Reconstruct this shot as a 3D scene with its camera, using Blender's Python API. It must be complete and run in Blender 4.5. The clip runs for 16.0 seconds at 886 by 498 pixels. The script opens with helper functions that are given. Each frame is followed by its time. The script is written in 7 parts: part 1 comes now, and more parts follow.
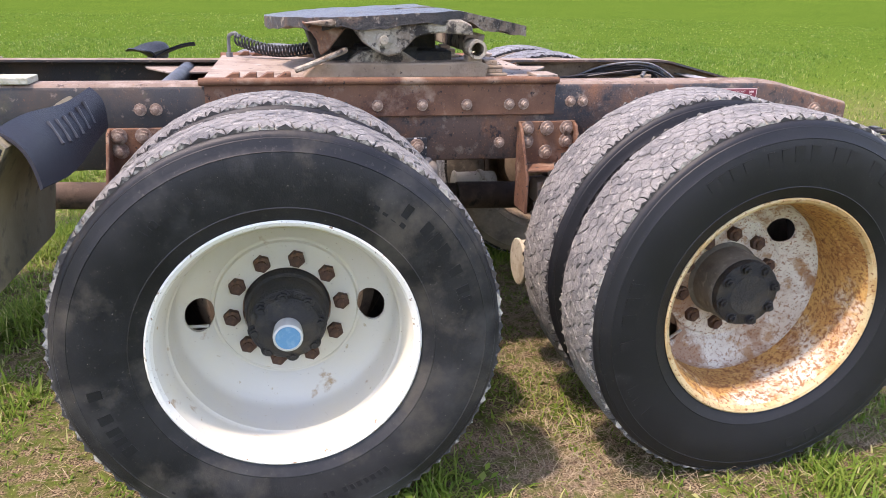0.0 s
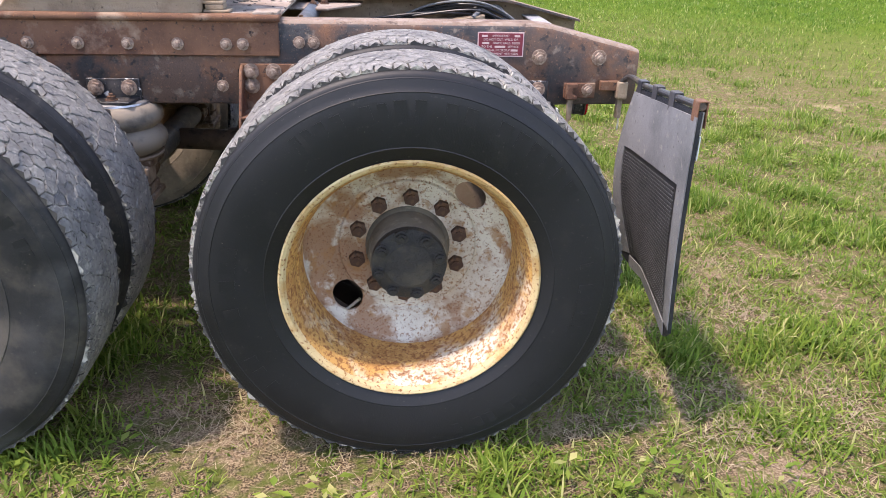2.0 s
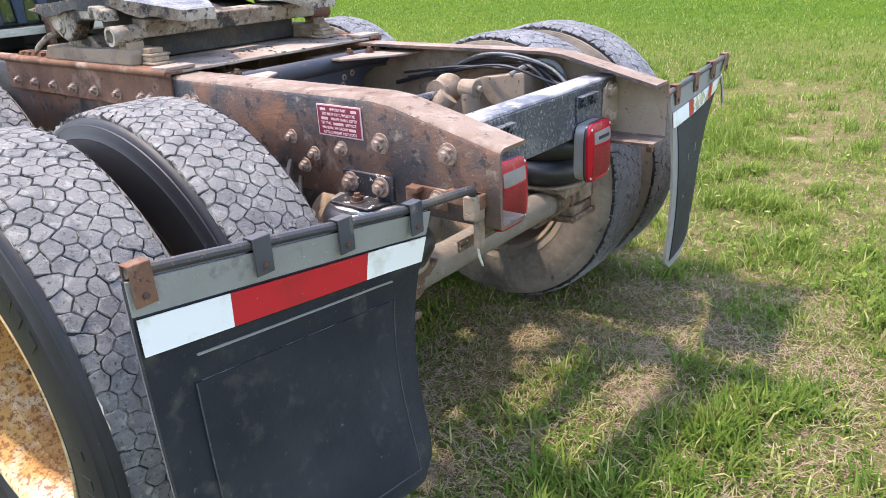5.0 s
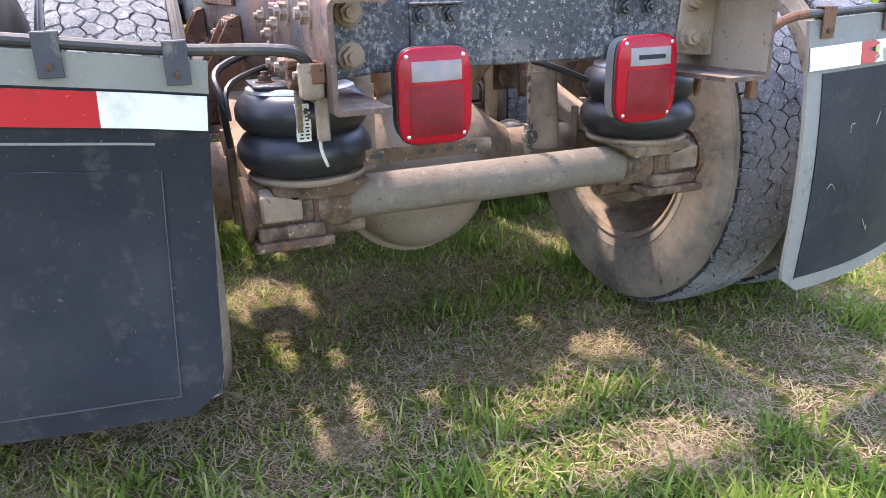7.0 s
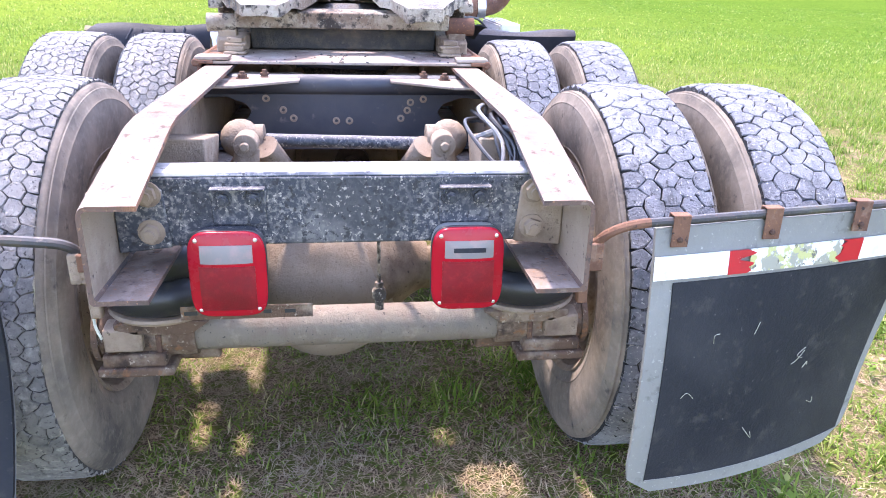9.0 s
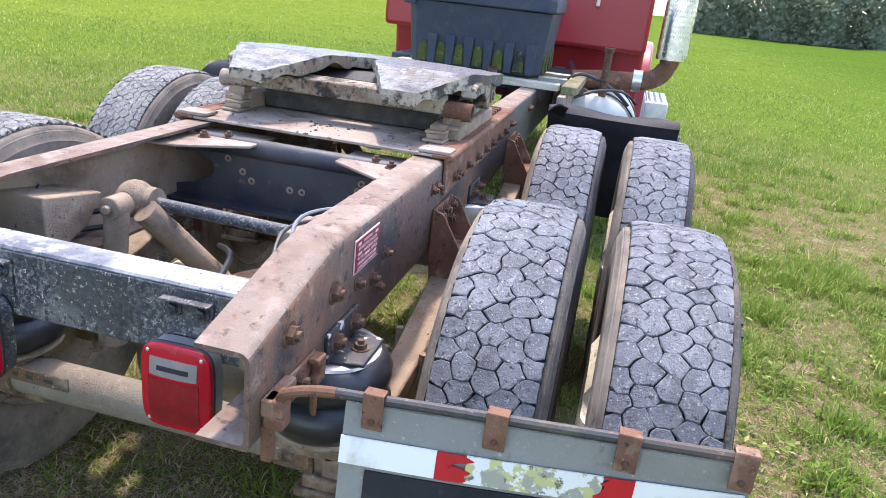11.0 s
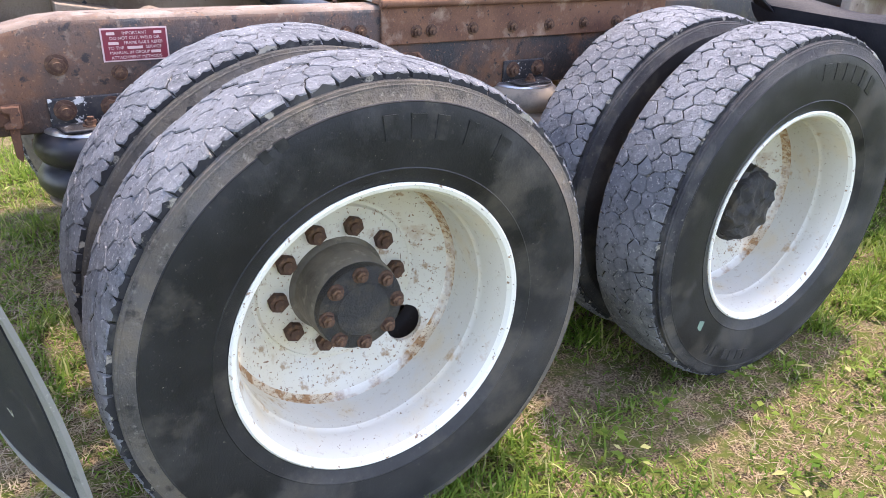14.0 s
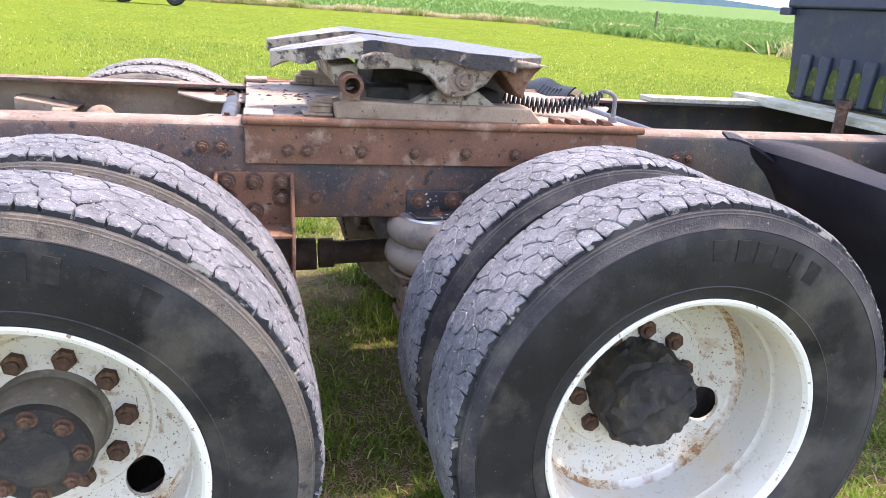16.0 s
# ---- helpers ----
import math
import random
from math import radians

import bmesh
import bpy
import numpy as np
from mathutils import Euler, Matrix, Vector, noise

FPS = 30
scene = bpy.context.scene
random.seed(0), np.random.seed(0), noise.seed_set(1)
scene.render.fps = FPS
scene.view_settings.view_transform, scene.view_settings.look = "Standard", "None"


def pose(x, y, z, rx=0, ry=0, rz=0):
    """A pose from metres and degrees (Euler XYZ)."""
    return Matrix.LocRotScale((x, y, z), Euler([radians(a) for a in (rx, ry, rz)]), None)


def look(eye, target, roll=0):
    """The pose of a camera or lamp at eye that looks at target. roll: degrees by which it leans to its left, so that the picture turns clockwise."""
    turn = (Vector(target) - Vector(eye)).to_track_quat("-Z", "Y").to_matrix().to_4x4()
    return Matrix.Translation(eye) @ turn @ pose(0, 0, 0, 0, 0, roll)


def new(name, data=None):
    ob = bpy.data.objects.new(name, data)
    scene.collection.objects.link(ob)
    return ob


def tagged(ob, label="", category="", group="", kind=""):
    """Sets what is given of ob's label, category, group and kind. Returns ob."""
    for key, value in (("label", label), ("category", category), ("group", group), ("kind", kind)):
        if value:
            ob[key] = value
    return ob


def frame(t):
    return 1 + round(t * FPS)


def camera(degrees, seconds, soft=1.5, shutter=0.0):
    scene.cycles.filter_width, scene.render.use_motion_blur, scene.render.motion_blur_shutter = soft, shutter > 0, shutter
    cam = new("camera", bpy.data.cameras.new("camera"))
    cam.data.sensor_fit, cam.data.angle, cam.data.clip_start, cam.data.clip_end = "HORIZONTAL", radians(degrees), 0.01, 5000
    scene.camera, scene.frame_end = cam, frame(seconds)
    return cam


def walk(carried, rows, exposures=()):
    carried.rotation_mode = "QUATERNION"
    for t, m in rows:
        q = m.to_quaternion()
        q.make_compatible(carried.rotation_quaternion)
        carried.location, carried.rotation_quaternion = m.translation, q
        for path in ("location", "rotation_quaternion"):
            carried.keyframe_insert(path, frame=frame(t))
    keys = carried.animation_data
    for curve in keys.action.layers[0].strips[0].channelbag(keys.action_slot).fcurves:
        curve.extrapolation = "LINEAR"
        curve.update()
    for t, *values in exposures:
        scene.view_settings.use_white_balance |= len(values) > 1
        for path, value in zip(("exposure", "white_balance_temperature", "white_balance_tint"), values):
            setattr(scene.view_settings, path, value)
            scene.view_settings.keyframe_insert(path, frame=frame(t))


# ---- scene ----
cam = camera(63.3, 16.0, soft=0.7)
PATH = [
    (0, (-0.775, -2.752, 1.306), (-0.369, -0.916, 0.625), 1.2),
    (0.5, (-0.477, -2.76, 1.342), (-0.171, -0.894, 0.691), 1.0),
    (1, (-0.195, -2.684, 1.3), (0.033, -0.815, 0.623), -0.7),
    (1.5, (0.128, -2.713, 1.3), (0.346, -0.886, 0.517), 0.8),
    (2, (0.428, -2.756, 1.313), (0.589, -0.945, 0.479), 1.4),
    (2.5, (0.764, -2.657, 1.325), (0.787, -0.834, 0.502), 0.6),
    (3, (1.05, -2.603, 1.288), (0.96, -0.744, 0.557), 1.5),
    (3.5, (1.396, -2.476, 1.361), (0.951, -0.69, 0.578), 2.4),
    (4, (1.647, -2.174, 1.354), (0.969, -0.445, 0.613), 2.6),
    (4.2, (1.728, -2.055, 1.355), (0.966, -0.361, 0.613), 0.7),
    (6.3, (2.368, -0.955, 1.089), (0.716, -0.103, 0.35), -1.4),
    (6.5, (2.368, -0.879, 1.036), (0.684, -0.065, 0.33), -1.1),
    (7, (2.353, -0.683, 0.952), (0.601, -0.004, 0.266), -1.5),
    (7.5, (2.417, -0.497, 0.949), (0.631, 0.062, 0.243), -2.4),
    (8, (2.54, -0.273, 1.002), (0.701, 0.152, 0.342), 2.1),
    (8.5, (2.506, -0.132, 1.101), (0.695, 0.309, 0.374), 2.7),
    (9, (2.411, 0.003, 1.31), (0.564, 0.26, 0.584), 1.65),
    (9.2, (2.388, 0.070, 1.349), (0.529, 0.312, 0.650), 2.5),
    (11.3, (2.071, 1.058, 1.491), (0.256, 0.548, 0.824), 4.2),
    (11.5, (2.018, 1.162, 1.479), (0.217, 0.605, 0.811), 2.2),
    (12, (1.794, 1.401, 1.46), (0.081, 0.679, 0.72), 3.0),
    (12.5, (1.606, 1.612, 1.466), (0.06, 0.688, 0.595), 1.9),
    (13, (1.453, 1.939, 1.356), (0.1, 0.718, 0.532), 3.7),
    (13.5, (1.288, 2.091, 1.264), (0.153, 0.683, 0.409), 4.2),
    (14, (1.069, 2.283, 1.276), (0.086, 0.769, 0.416), 2.6),
    (14.5, (0.813, 2.467, 1.312), (-0.09, 0.882, 0.493), 4.5),
    (15, (0.563, 2.474, 1.328), (-0.323, 0.836, 0.6), 5.7),
    (15.5, (0.332, 2.393, 1.356), (-0.424, 0.666, 0.688), 3.1),
    (16, (0.087, 2.36, 1.343), (-0.417, 0.534, 0.7), 4.1),
]
EXPOSURES = [(0, 1.51, 7380, 26), (4.2, 1.63, 7250, 18), (6.3, 2.12, 7060, 23), (8, 2.4, 6790, 25), (9.2, 2.53, 6580, 28), (11.3, 1.72, 6880, 18), (13, 1.8, 7180, 21), (14.5, 1.96, 7330, 24), (16, 2.03, 7460, 26)]
walk(cam, [(t, look(eye, target, roll)) for t, eye, target, roll in PATH], EXPOSURES)

# ---- world and sun ----
world = bpy.data.worlds.new("sky")
world.use_nodes = True
scene.world = world
wn = world.node_tree
sky = wn.nodes.new("ShaderNodeTexSky")
sky.sky_type = "NISHITA"
sky.sun_disc = False
sky.sun_elevation = radians(66)
sky.sun_rotation = radians(270)
wn.links.new(sky.outputs[0], wn.nodes["Background"].inputs[0])
wn.nodes["Background"].inputs[1].default_value = 0.23
sun_data = bpy.data.lights.new("sun", "SUN")
sun_data.energy = 2.0
sun_data.angle = radians(2.5)
sun_data.color = (1.0, 0.955, 0.88)
sun = new("sun", sun_data)
sun.matrix_world = look((-4, -1.6, 10), (0.0, 0.0, 0.0))


# ---- materials ----
def noise_mask(nt, scale, lo, hi, detail=4.0, rough=0.6, coord="Object", stretch=(1, 1, 1), offset=0.0):
    tc = nt.nodes.new("ShaderNodeTexCoord")
    mp = nt.nodes.new("ShaderNodeMapping")
    mp.inputs["Scale"].default_value = stretch
    mp.inputs["Location"].default_value = (offset, offset * 0.7, offset * 1.3)
    nz = nt.nodes.new("ShaderNodeTexNoise")
    nz.inputs["Scale"].default_value = scale
    nz.inputs["Detail"].default_value = detail
    nz.inputs["Roughness"].default_value = rough
    mr = nt.nodes.new("ShaderNodeMapRange")
    mr.inputs["From Min"].default_value = lo
    mr.inputs["From Max"].default_value = hi
    nt.links.new(tc.outputs[coord], mp.inputs["Vector"])
    nt.links.new(mp.outputs[0], nz.inputs["Vector"])
    nt.links.new(nz.outputs[0], mr.inputs[0])
    return mr.outputs[0], nz.outputs[0]


def surface(name, base, rough=0.6, metal=0.0, layers=(), bump=0.0, bump_scale=120.0, coord="Object", spec=0.5, offset=0.0):
    """layers: dicts of color, scale, lo, hi and, where wanted, rough, metal, detail, grain, stretch, strength."""
    m = bpy.data.materials.new(name)
    m.use_nodes = True
    nt = m.node_tree
    b = nt.nodes["Principled BSDF"]
    b.inputs["Specular IOR Level"].default_value = spec
    rgb = nt.nodes.new("ShaderNodeRGB")
    rgb.outputs[0].default_value = (*base, 1)
    colour = rgb.outputs[0]
    r0 = nt.nodes.new("ShaderNodeValue")
    r0.outputs[0].default_value = rough
    rgh = r0.outputs[0]
    m0 = nt.nodes.new("ShaderNodeValue")
    m0.outputs[0].default_value = metal
    met = m0.outputs[0]
    for i, l in enumerate(layers):
        mask, raw = noise_mask(nt, l["scale"], l["lo"], l["hi"], l.get("detail", 5.0), l.get("grain", 0.62), coord, l.get("stretch", (1, 1, 1)), offset + 3.1 * i)
        if "strength" in l:
            mul = nt.nodes.new("ShaderNodeMath")
            mul.operation = "MULTIPLY"
            mul.inputs[1].default_value = l["strength"]
            nt.links.new(mask, mul.inputs[0])
            mask = mul.outputs[0]
        mix = nt.nodes.new("ShaderNodeMix")
        mix.data_type = "RGBA"
        nt.links.new(mask, mix.inputs[0])
        nt.links.new(colour, mix.inputs[6])
        mix.inputs[7].default_value = (*l["color"], 1)
        colour = mix.outputs[2]
        for key in ("rough", "metal"):
            if key in l:
                mx = nt.nodes.new("ShaderNodeMix")
                nt.links.new(mask, mx.inputs[0])
                nt.links.new(rgh if key == "rough" else met, mx.inputs[2])
                mx.inputs[3].default_value = l[key]
                if key == "rough":
                    rgh = mx.outputs[0]
                else:
                    met = mx.outputs[0]
    nt.links.new(colour, b.inputs["Base Color"])
    nt.links.new(rgh, b.inputs["Roughness"])
    nt.links.new(met, b.inputs["Metallic"])
    if bump:
        _, raw = noise_mask(nt, bump_scale, 0, 1, 6.0, 0.7, coord, (1, 1, 1), offset + 9)
        bp = nt.nodes.new("ShaderNodeBump")
        bp.inputs["Strength"].default_value = bump
        bp.inputs["Distance"].default_value = 0.01
        nt.links.new(raw, bp.inputs["Height"])
        nt.links.new(bp.outputs[0], b.inputs["Normal"])
    return m


def leafy(m, share=0.35):
    """Lets part of the light through, as leaves do."""
    nt = m.node_tree
    b = nt.nodes["Principled BSDF"]
    t, mx = nt.nodes.new("ShaderNodeBsdfTranslucent"), nt.nodes.new("ShaderNodeMixShader")
    mx.inputs[0].default_value = share
    nt.links.new(b.inputs["Base Color"].links[0].from_socket, t.inputs[0])
    nt.links.new(b.outputs[0], mx.inputs[1])
    nt.links.new(t.outputs[0], mx.inputs[2])
    nt.links.new(mx.outputs[0], nt.nodes["Material Output"].inputs[0])
    return m


def L(color, scale, lo, hi, **k):
    return dict(color=color, scale=scale, lo=lo, hi=hi, **k)


TREAD = surface("worn_tread_rubber", (0.160, 0.164, 0.174), 0.8, spec=0.2, layers=[
    L((0.262, 0.266, 0.276), 6, 0.42, 0.64), L((0.092, 0.094, 0.100), 16, 0.54, 0.68, strength=0.75), L((0.33, 0.33, 0.335), 50, 0.56, 0.68, strength=0.7), L((0.05, 0.05, 0.053), 70, 0.59, 0.66, strength=0.85), L((0.50, 0.48, 0.45), 130, 0.60, 0.67, strength=0.85)], bump=1.0, bump_scale=150)
DUSTY_TREAD = surface("dusty_tread_rubber", (0.27, 0.258, 0.24), 0.88, spec=0.18, layers=[
    L((0.18, 0.175, 0.17), 14, 0.46, 0.62), L((0.44, 0.415, 0.37), 46, 0.54, 0.68, strength=0.85), L((0.08, 0.077, 0.075), 110, 0.58, 0.68)], bump=1.0, bump_scale=150)
DUSTY_GROOVE = surface("dust_filled_groove", (0.06, 0.056, 0.052), 0.95, layers=[L((0.48, 0.44, 0.37), 24, 0.50, 0.62)], bump=0.3)
GROOVE = surface("groove_rubber", (0.022, 0.022, 0.024), 0.9, layers=[L((0.07, 0.067, 0.062), 14, 0.50, 0.64), L((0.42, 0.38, 0.31), 30, 0.59, 0.66, strength=0.85)], bump=0.3)
SIDEWALL = surface("sidewall_rubber", (0.0065, 0.0068, 0.0085), 0.50, layers=[
    L((0.013, 0.013, 0.015), 2.2, 0.40, 0.70, rough=0.58), L((0.028, 0.027, 0.026), 9, 0.56, 0.74, rough=0.7, strength=0.5), L((0.06, 0.056, 0.05), 90, 0.63, 0.73, rough=0.85, strength=0.5), L((0.20, 0.18, 0.15), 140, 0.70, 0.75, rough=0.9, strength=0.8)], bump=0.12, bump_scale=220, spec=0.36)
SIDEWALL_WORN = surface("scuffed_sidewall_rubber", (0.0085, 0.0088, 0.0105), 0.46, layers=[
    L((0.026, 0.026, 0.028), 3.0, 0.42, 0.68, rough=0.52), L((0.062, 0.060, 0.058), 5.5, 0.52, 0.70, rough=0.62, strength=0.7), L((0.085, 0.074, 0.058), 7, 0.52, 0.70, rough=0.75, strength=0.7), L((0.09, 0.082, 0.072), 90, 0.62, 0.73, rough=0.85, strength=0.5), L((0.26, 0.23, 0.19), 160, 0.69, 0.74, rough=0.9, strength=0.8)], bump=0.15, bump_scale=220, spec=0.33)
FENDER_RUBBER = surface("black_fender_rubber", (0.007, 0.008, 0.013), 0.55, layers=[L((0.022, 0.022, 0.026), 6, 0.45, 0.7, rough=0.65), L((0.06, 0.055, 0.05), 80, 0.64, 0.74, strength=0.7)], bump=0.25, spec=0.22)
SHOULDER = surface("scuffed_shoulder_rubber", (0.085, 0.078, 0.068), 0.7, spec=0.25, layers=[
    L((0.19, 0.160, 0.122), 5, 0.40, 0.62, rough=0.92, strength=0.85), L((0.12, 0.116, 0.112), 16, 0.46, 0.66, rough=0.9, strength=0.7), L((0.022, 0.022, 0.023), 30, 0.55, 0.68, strength=0.7), L((0.24, 0.22, 0.19), 90, 0.58, 0.70, rough=0.95, strength=0.7)], bump=0.8, bump_scale=160)
SHOULDER_DARK = surface("worn_black_shoulder_rubber", (0.030, 0.030, 0.033), 0.6, spec=0.25, layers=[
    L((0.085, 0.082, 0.08), 14, 0.46, 0.66, rough=0.85, strength=0.7), L((0.16, 0.14, 0.11), 6, 0.54, 0.68, rough=0.92, strength=0.6), L((0.20, 0.19, 0.17), 80, 0.62, 0.72, strength=0.7)], bump=0.5, bump_scale=160)
DUSTY_SIDEWALL = surface("dusty_sidewall_rubber", (0.10, 0.088, 0.074), 0.85, spec=0.18, layers=[
    L((0.25, 0.205, 0.158), 5, 0.34, 0.62, rough=0.95), L((0.31, 0.265, 0.21), 50, 0.5, 0.8, rough=0.95, strength=0.6), L((0.045, 0.042, 0.04), 22, 0.62, 0.76)], bump=0.35, bump_scale=200)
RIM_WHITE = surface("white_rim_paint", (0.615, 0.585, 0.50), 0.4, layers=[
    L((0.66, 0.60, 0.45), 3.5, 0.42, 0.70, rough=0.55), L((0.38, 0.24, 0.12), 12, 0.64, 0.73, rough=0.9),
    L((0.15, 0.09, 0.05), 150, 0.68, 0.72, rough=0.9), L((0.45, 0.36, 0.22), 45, 0.66, 0.72, rough=0.9, strength=0.8)], bump=0.06, bump_scale=150)
RIM_BARREL = surface("white_rim_barrel_paint", (0.57, 0.545, 0.47), 0.4, layers=[
    L((0.60, 0.50, 0.33), 6, 0.50, 0.70, rough=0.7, strength=0.8), L((0.40, 0.26, 0.13), 16, 0.61, 0.72, rough=0.9, strength=0.8), L((0.42, 0.36, 0.27), 60, 0.60, 0.70, rough=0.9, strength=0.7),
    L((0.15, 0.09, 0.05), 150, 0.65, 0.70, rough=0.9)], bump=0.08, bump_scale=150, offset=2.0)
RIM_DIRTY = surface("white_rim_paint_stained", (0.615, 0.585, 0.50), 0.42, layers=[
    L((0.62, 0.55, 0.40), 4, 0.42, 0.66, rough=0.7), L((0.38, 0.22, 0.10), 7, 0.585, 0.70, rough=0.9, strength=0.8),
    L((0.20, 0.10, 0.055), 120, 0.595, 0.65, rough=0.9), L((0.32, 0.19, 0.10), 30, 0.575, 0.67, rough=0.9, strength=0.8), L((0.12, 0.08, 0.055), 40, 0.66, 0.69, rough=0.9, stretch=(3, 1, 0.4))], bump=0.08, bump_scale=150, offset=4.0)
RIM_RUST = surface("rusted_rim_paint", (0.70, 0.645, 0.54), 0.55, layers=[
    L((0.50, 0.37, 0.25), 3.0, 0.44, 0.60, rough=0.8, strength=0.8), L((0.33, 0.165, 0.085), 4.2, 0.50, 0.57, rough=0.9, strength=0.85), L((0.27, 0.115, 0.05), 110, 0.555, 0.61, rough=0.92, strength=0.8), L((0.38, 0.19, 0.075), 18, 0.54, 0.62, rough=0.9, strength=0.75),
    L((0.70, 0.66, 0.58), 9, 0.57, 0.64, strength=0.85), L((0.12, 0.05, 0.03), 200, 0.61, 0.66, rough=0.95)], bump=0.4, bump_scale=300)
RIM_GOLD = surface("rust_gilded_rim", (0.56, 0.30, 0.085), 0.75, layers=[
    L((0.66, 0.60, 0.48), 4, 0.55, 0.63, rough=0.6, strength=0.9), L((0.38, 0.16, 0.045), 9, 0.46, 0.62, rough=0.9, strength=0.8), L((0.24, 0.09, 0.03), 85, 0.50, 0.58, rough=0.9, strength=0.85), L((0.60, 0.37, 0.12), 120, 0.57, 0.64, strength=0.8), L((0.12, 0.05, 0.025), 200, 0.60, 0.66, rough=0.95)], bump=0.5, bump_scale=300)
RIM_BEAD = surface("rust_edged_rim_bead", (0.56, 0.42, 0.22), 0.55, layers=[L((0.45, 0.26, 0.09), 14, 0.46, 0.60, rough=0.85, strength=0.85), L((0.22, 0.09, 0.035), 110, 0.56, 0.64, rough=0.95)], bump=0.4)
RIM_STAIN = surface("rust_stained_rim_seam", (0.60, 0.48, 0.33), 0.55, layers=[
    L((0.36, 0.19, 0.085), 45, 0.46, 0.56, rough=0.9), L((0.18, 0.085, 0.045), 200, 0.56, 0.63, rough=0.95), L((0.76, 0.73, 0.65), 5, 0.51, 0.61, rough=0.45, strength=0.95)], bump=0.3)
RIM_EDGE = surface("chipped_rim_edge", (0.76, 0.74, 0.66), 0.5, layers=[L((0.30, 0.19, 0.11), 60, 0.62, 0.67, rough=0.9), L((0.10, 0.065, 0.045), 190, 0.64, 0.69, rough=0.95)], bump=0.3)
HUB_DUST = surface("dusty_hub_barrel", (0.17, 0.145, 0.11), 0.85, layers=[L((0.08, 0.068, 0.052), 9, 0.45, 0.66), L((0.27, 0.235, 0.18), 30, 0.55, 0.72)], bump=0.3)
HUB_BLACK = surface("greasy_black_hub", (0.022, 0.021, 0.020), 0.55, layers=[
    L((0.08, 0.066, 0.048), 18, 0.47, 0.70, rough=0.85), L((0.17, 0.14, 0.10), 60, 0.62, 0.8, rough=0.9, strength=0.6)], bump=0.8, bump_scale=90)
NUT = surface("rusty_nut", (0.10, 0.058, 0.042), 0.8, 0.15, spec=0.18, layers=[L((0.20, 0.115, 0.07), 70, 0.48, 0.66, rough=0.95), L((0.05, 0.036, 0.032), 30, 0.55, 0.7)], bump=0.4)
FRAME = surface("rusty_frame_paint", (0.125, 0.074, 0.053), 0.72, layers=[
    L((0.038, 0.036, 0.038), 3.2, 0.44, 0.56, rough=0.55), L((0.25, 0.112, 0.055), 4.5, 0.50, 0.64, rough=0.9, strength=0.85),
    L((0.30, 0.235, 0.18), 26, 0.58, 0.72, rough=0.95, strength=0.75), L((0.020, 0.020, 0.022), 30, 0.58, 0.66, strength=0.85), L((0.33, 0.17, 0.09), 130, 0.61, 0.69, strength=0.75), L((0.03, 0.027, 0.026), 160, 0.62, 0.68, strength=0.8)], bump=0.4, bump_scale=120)
FRAME_TOP = surface("dusty_frame_top", (0.235, 0.178, 0.140), 0.85, spec=0.18, layers=[
    L((0.150, 0.098, 0.073), 5, 0.46, 0.64, strength=0.85), L((0.34, 0.275, 0.23), 16, 0.50, 0.68, strength=0.75), L((0.07, 0.05, 0.042), 34, 0.58, 0.68, strength=0.8), L((0.30, 0.15, 0.08), 90, 0.60, 0.68, strength=0.7)], bump=0.5, bump_scale=90)
PLATE = surface("bare_rust_plate", (0.19, 0.098, 0.06), 0.86, spec=0.18, layers=[
    L((0.115, 0.058, 0.04), 6, 0.42, 0.64), L((0.33, 0.23, 0.165), 12, 0.55, 0.72, strength=0.9), L((0.045, 0.034, 0.031), 55, 0.60, 0.68), L((0.32, 0.15, 0.07), 150, 0.60, 0.68, strength=0.75)], bump=0.4, bump_scale=150)
DECK = surface("dusty_deck_plate", (0.29, 0.235, 0.19), 0.88, spec=0.18, layers=[
    L((0.175, 0.12, 0.092), 5, 0.46, 0.66), L((0.42, 0.36, 0.31), 11, 0.55, 0.72, strength=0.85), L((0.06, 0.045, 0.038), 18, 0.60, 0.70, strength=0.8), L((0.10, 0.06, 0.045), 70, 0.62, 0.72)], bump=0.3, bump_scale=90)
BLACK_PAINT = surface("chipped_black_paint", (0.030, 0.034, 0.046), 0.5, layers=[
    L((0.27, 0.25, 0.22), 95, 0.47, 0.60, rough=0.92, strength=0.7), L((0.20, 0.185, 0.165), 5, 0.46, 0.64, rough=0.9, strength=0.65), L((0.020, 0.023, 0.031), 4.5, 0.43, 0.56, rough=0.45, strength=0.8),
    L((0.40, 0.36, 0.30), 130, 0.59, 0.65, rough=0.95, strength=0.85), L((0.014, 0.014, 0.016), 70, 0.57, 0.63, strength=0.9)], bump=0.35)
DARK_STEEL = surface("dark_painted_crossmember", (0.024, 0.027, 0.036), 0.5, layers=[
    L((0.06, 0.056, 0.056), 6, 0.45, 0.7, rough=0.8), L((0.26, 0.21, 0.16), 20, 0.62, 0.8, rough=0.95, strength=0.8)], bump=0.1)
DIRT_STEEL = surface("dirt_coated_steel", (0.30, 0.225, 0.16), 0.92, spec=0.18, layers=[
    L((0.15, 0.105, 0.075), 6, 0.46, 0.68), L((0.38, 0.305, 0.225), 18, 0.5, 0.72, strength=0.55), L((0.07, 0.052, 0.042), 60, 0.62, 0.72)], bump=0.6, bump_scale=110)
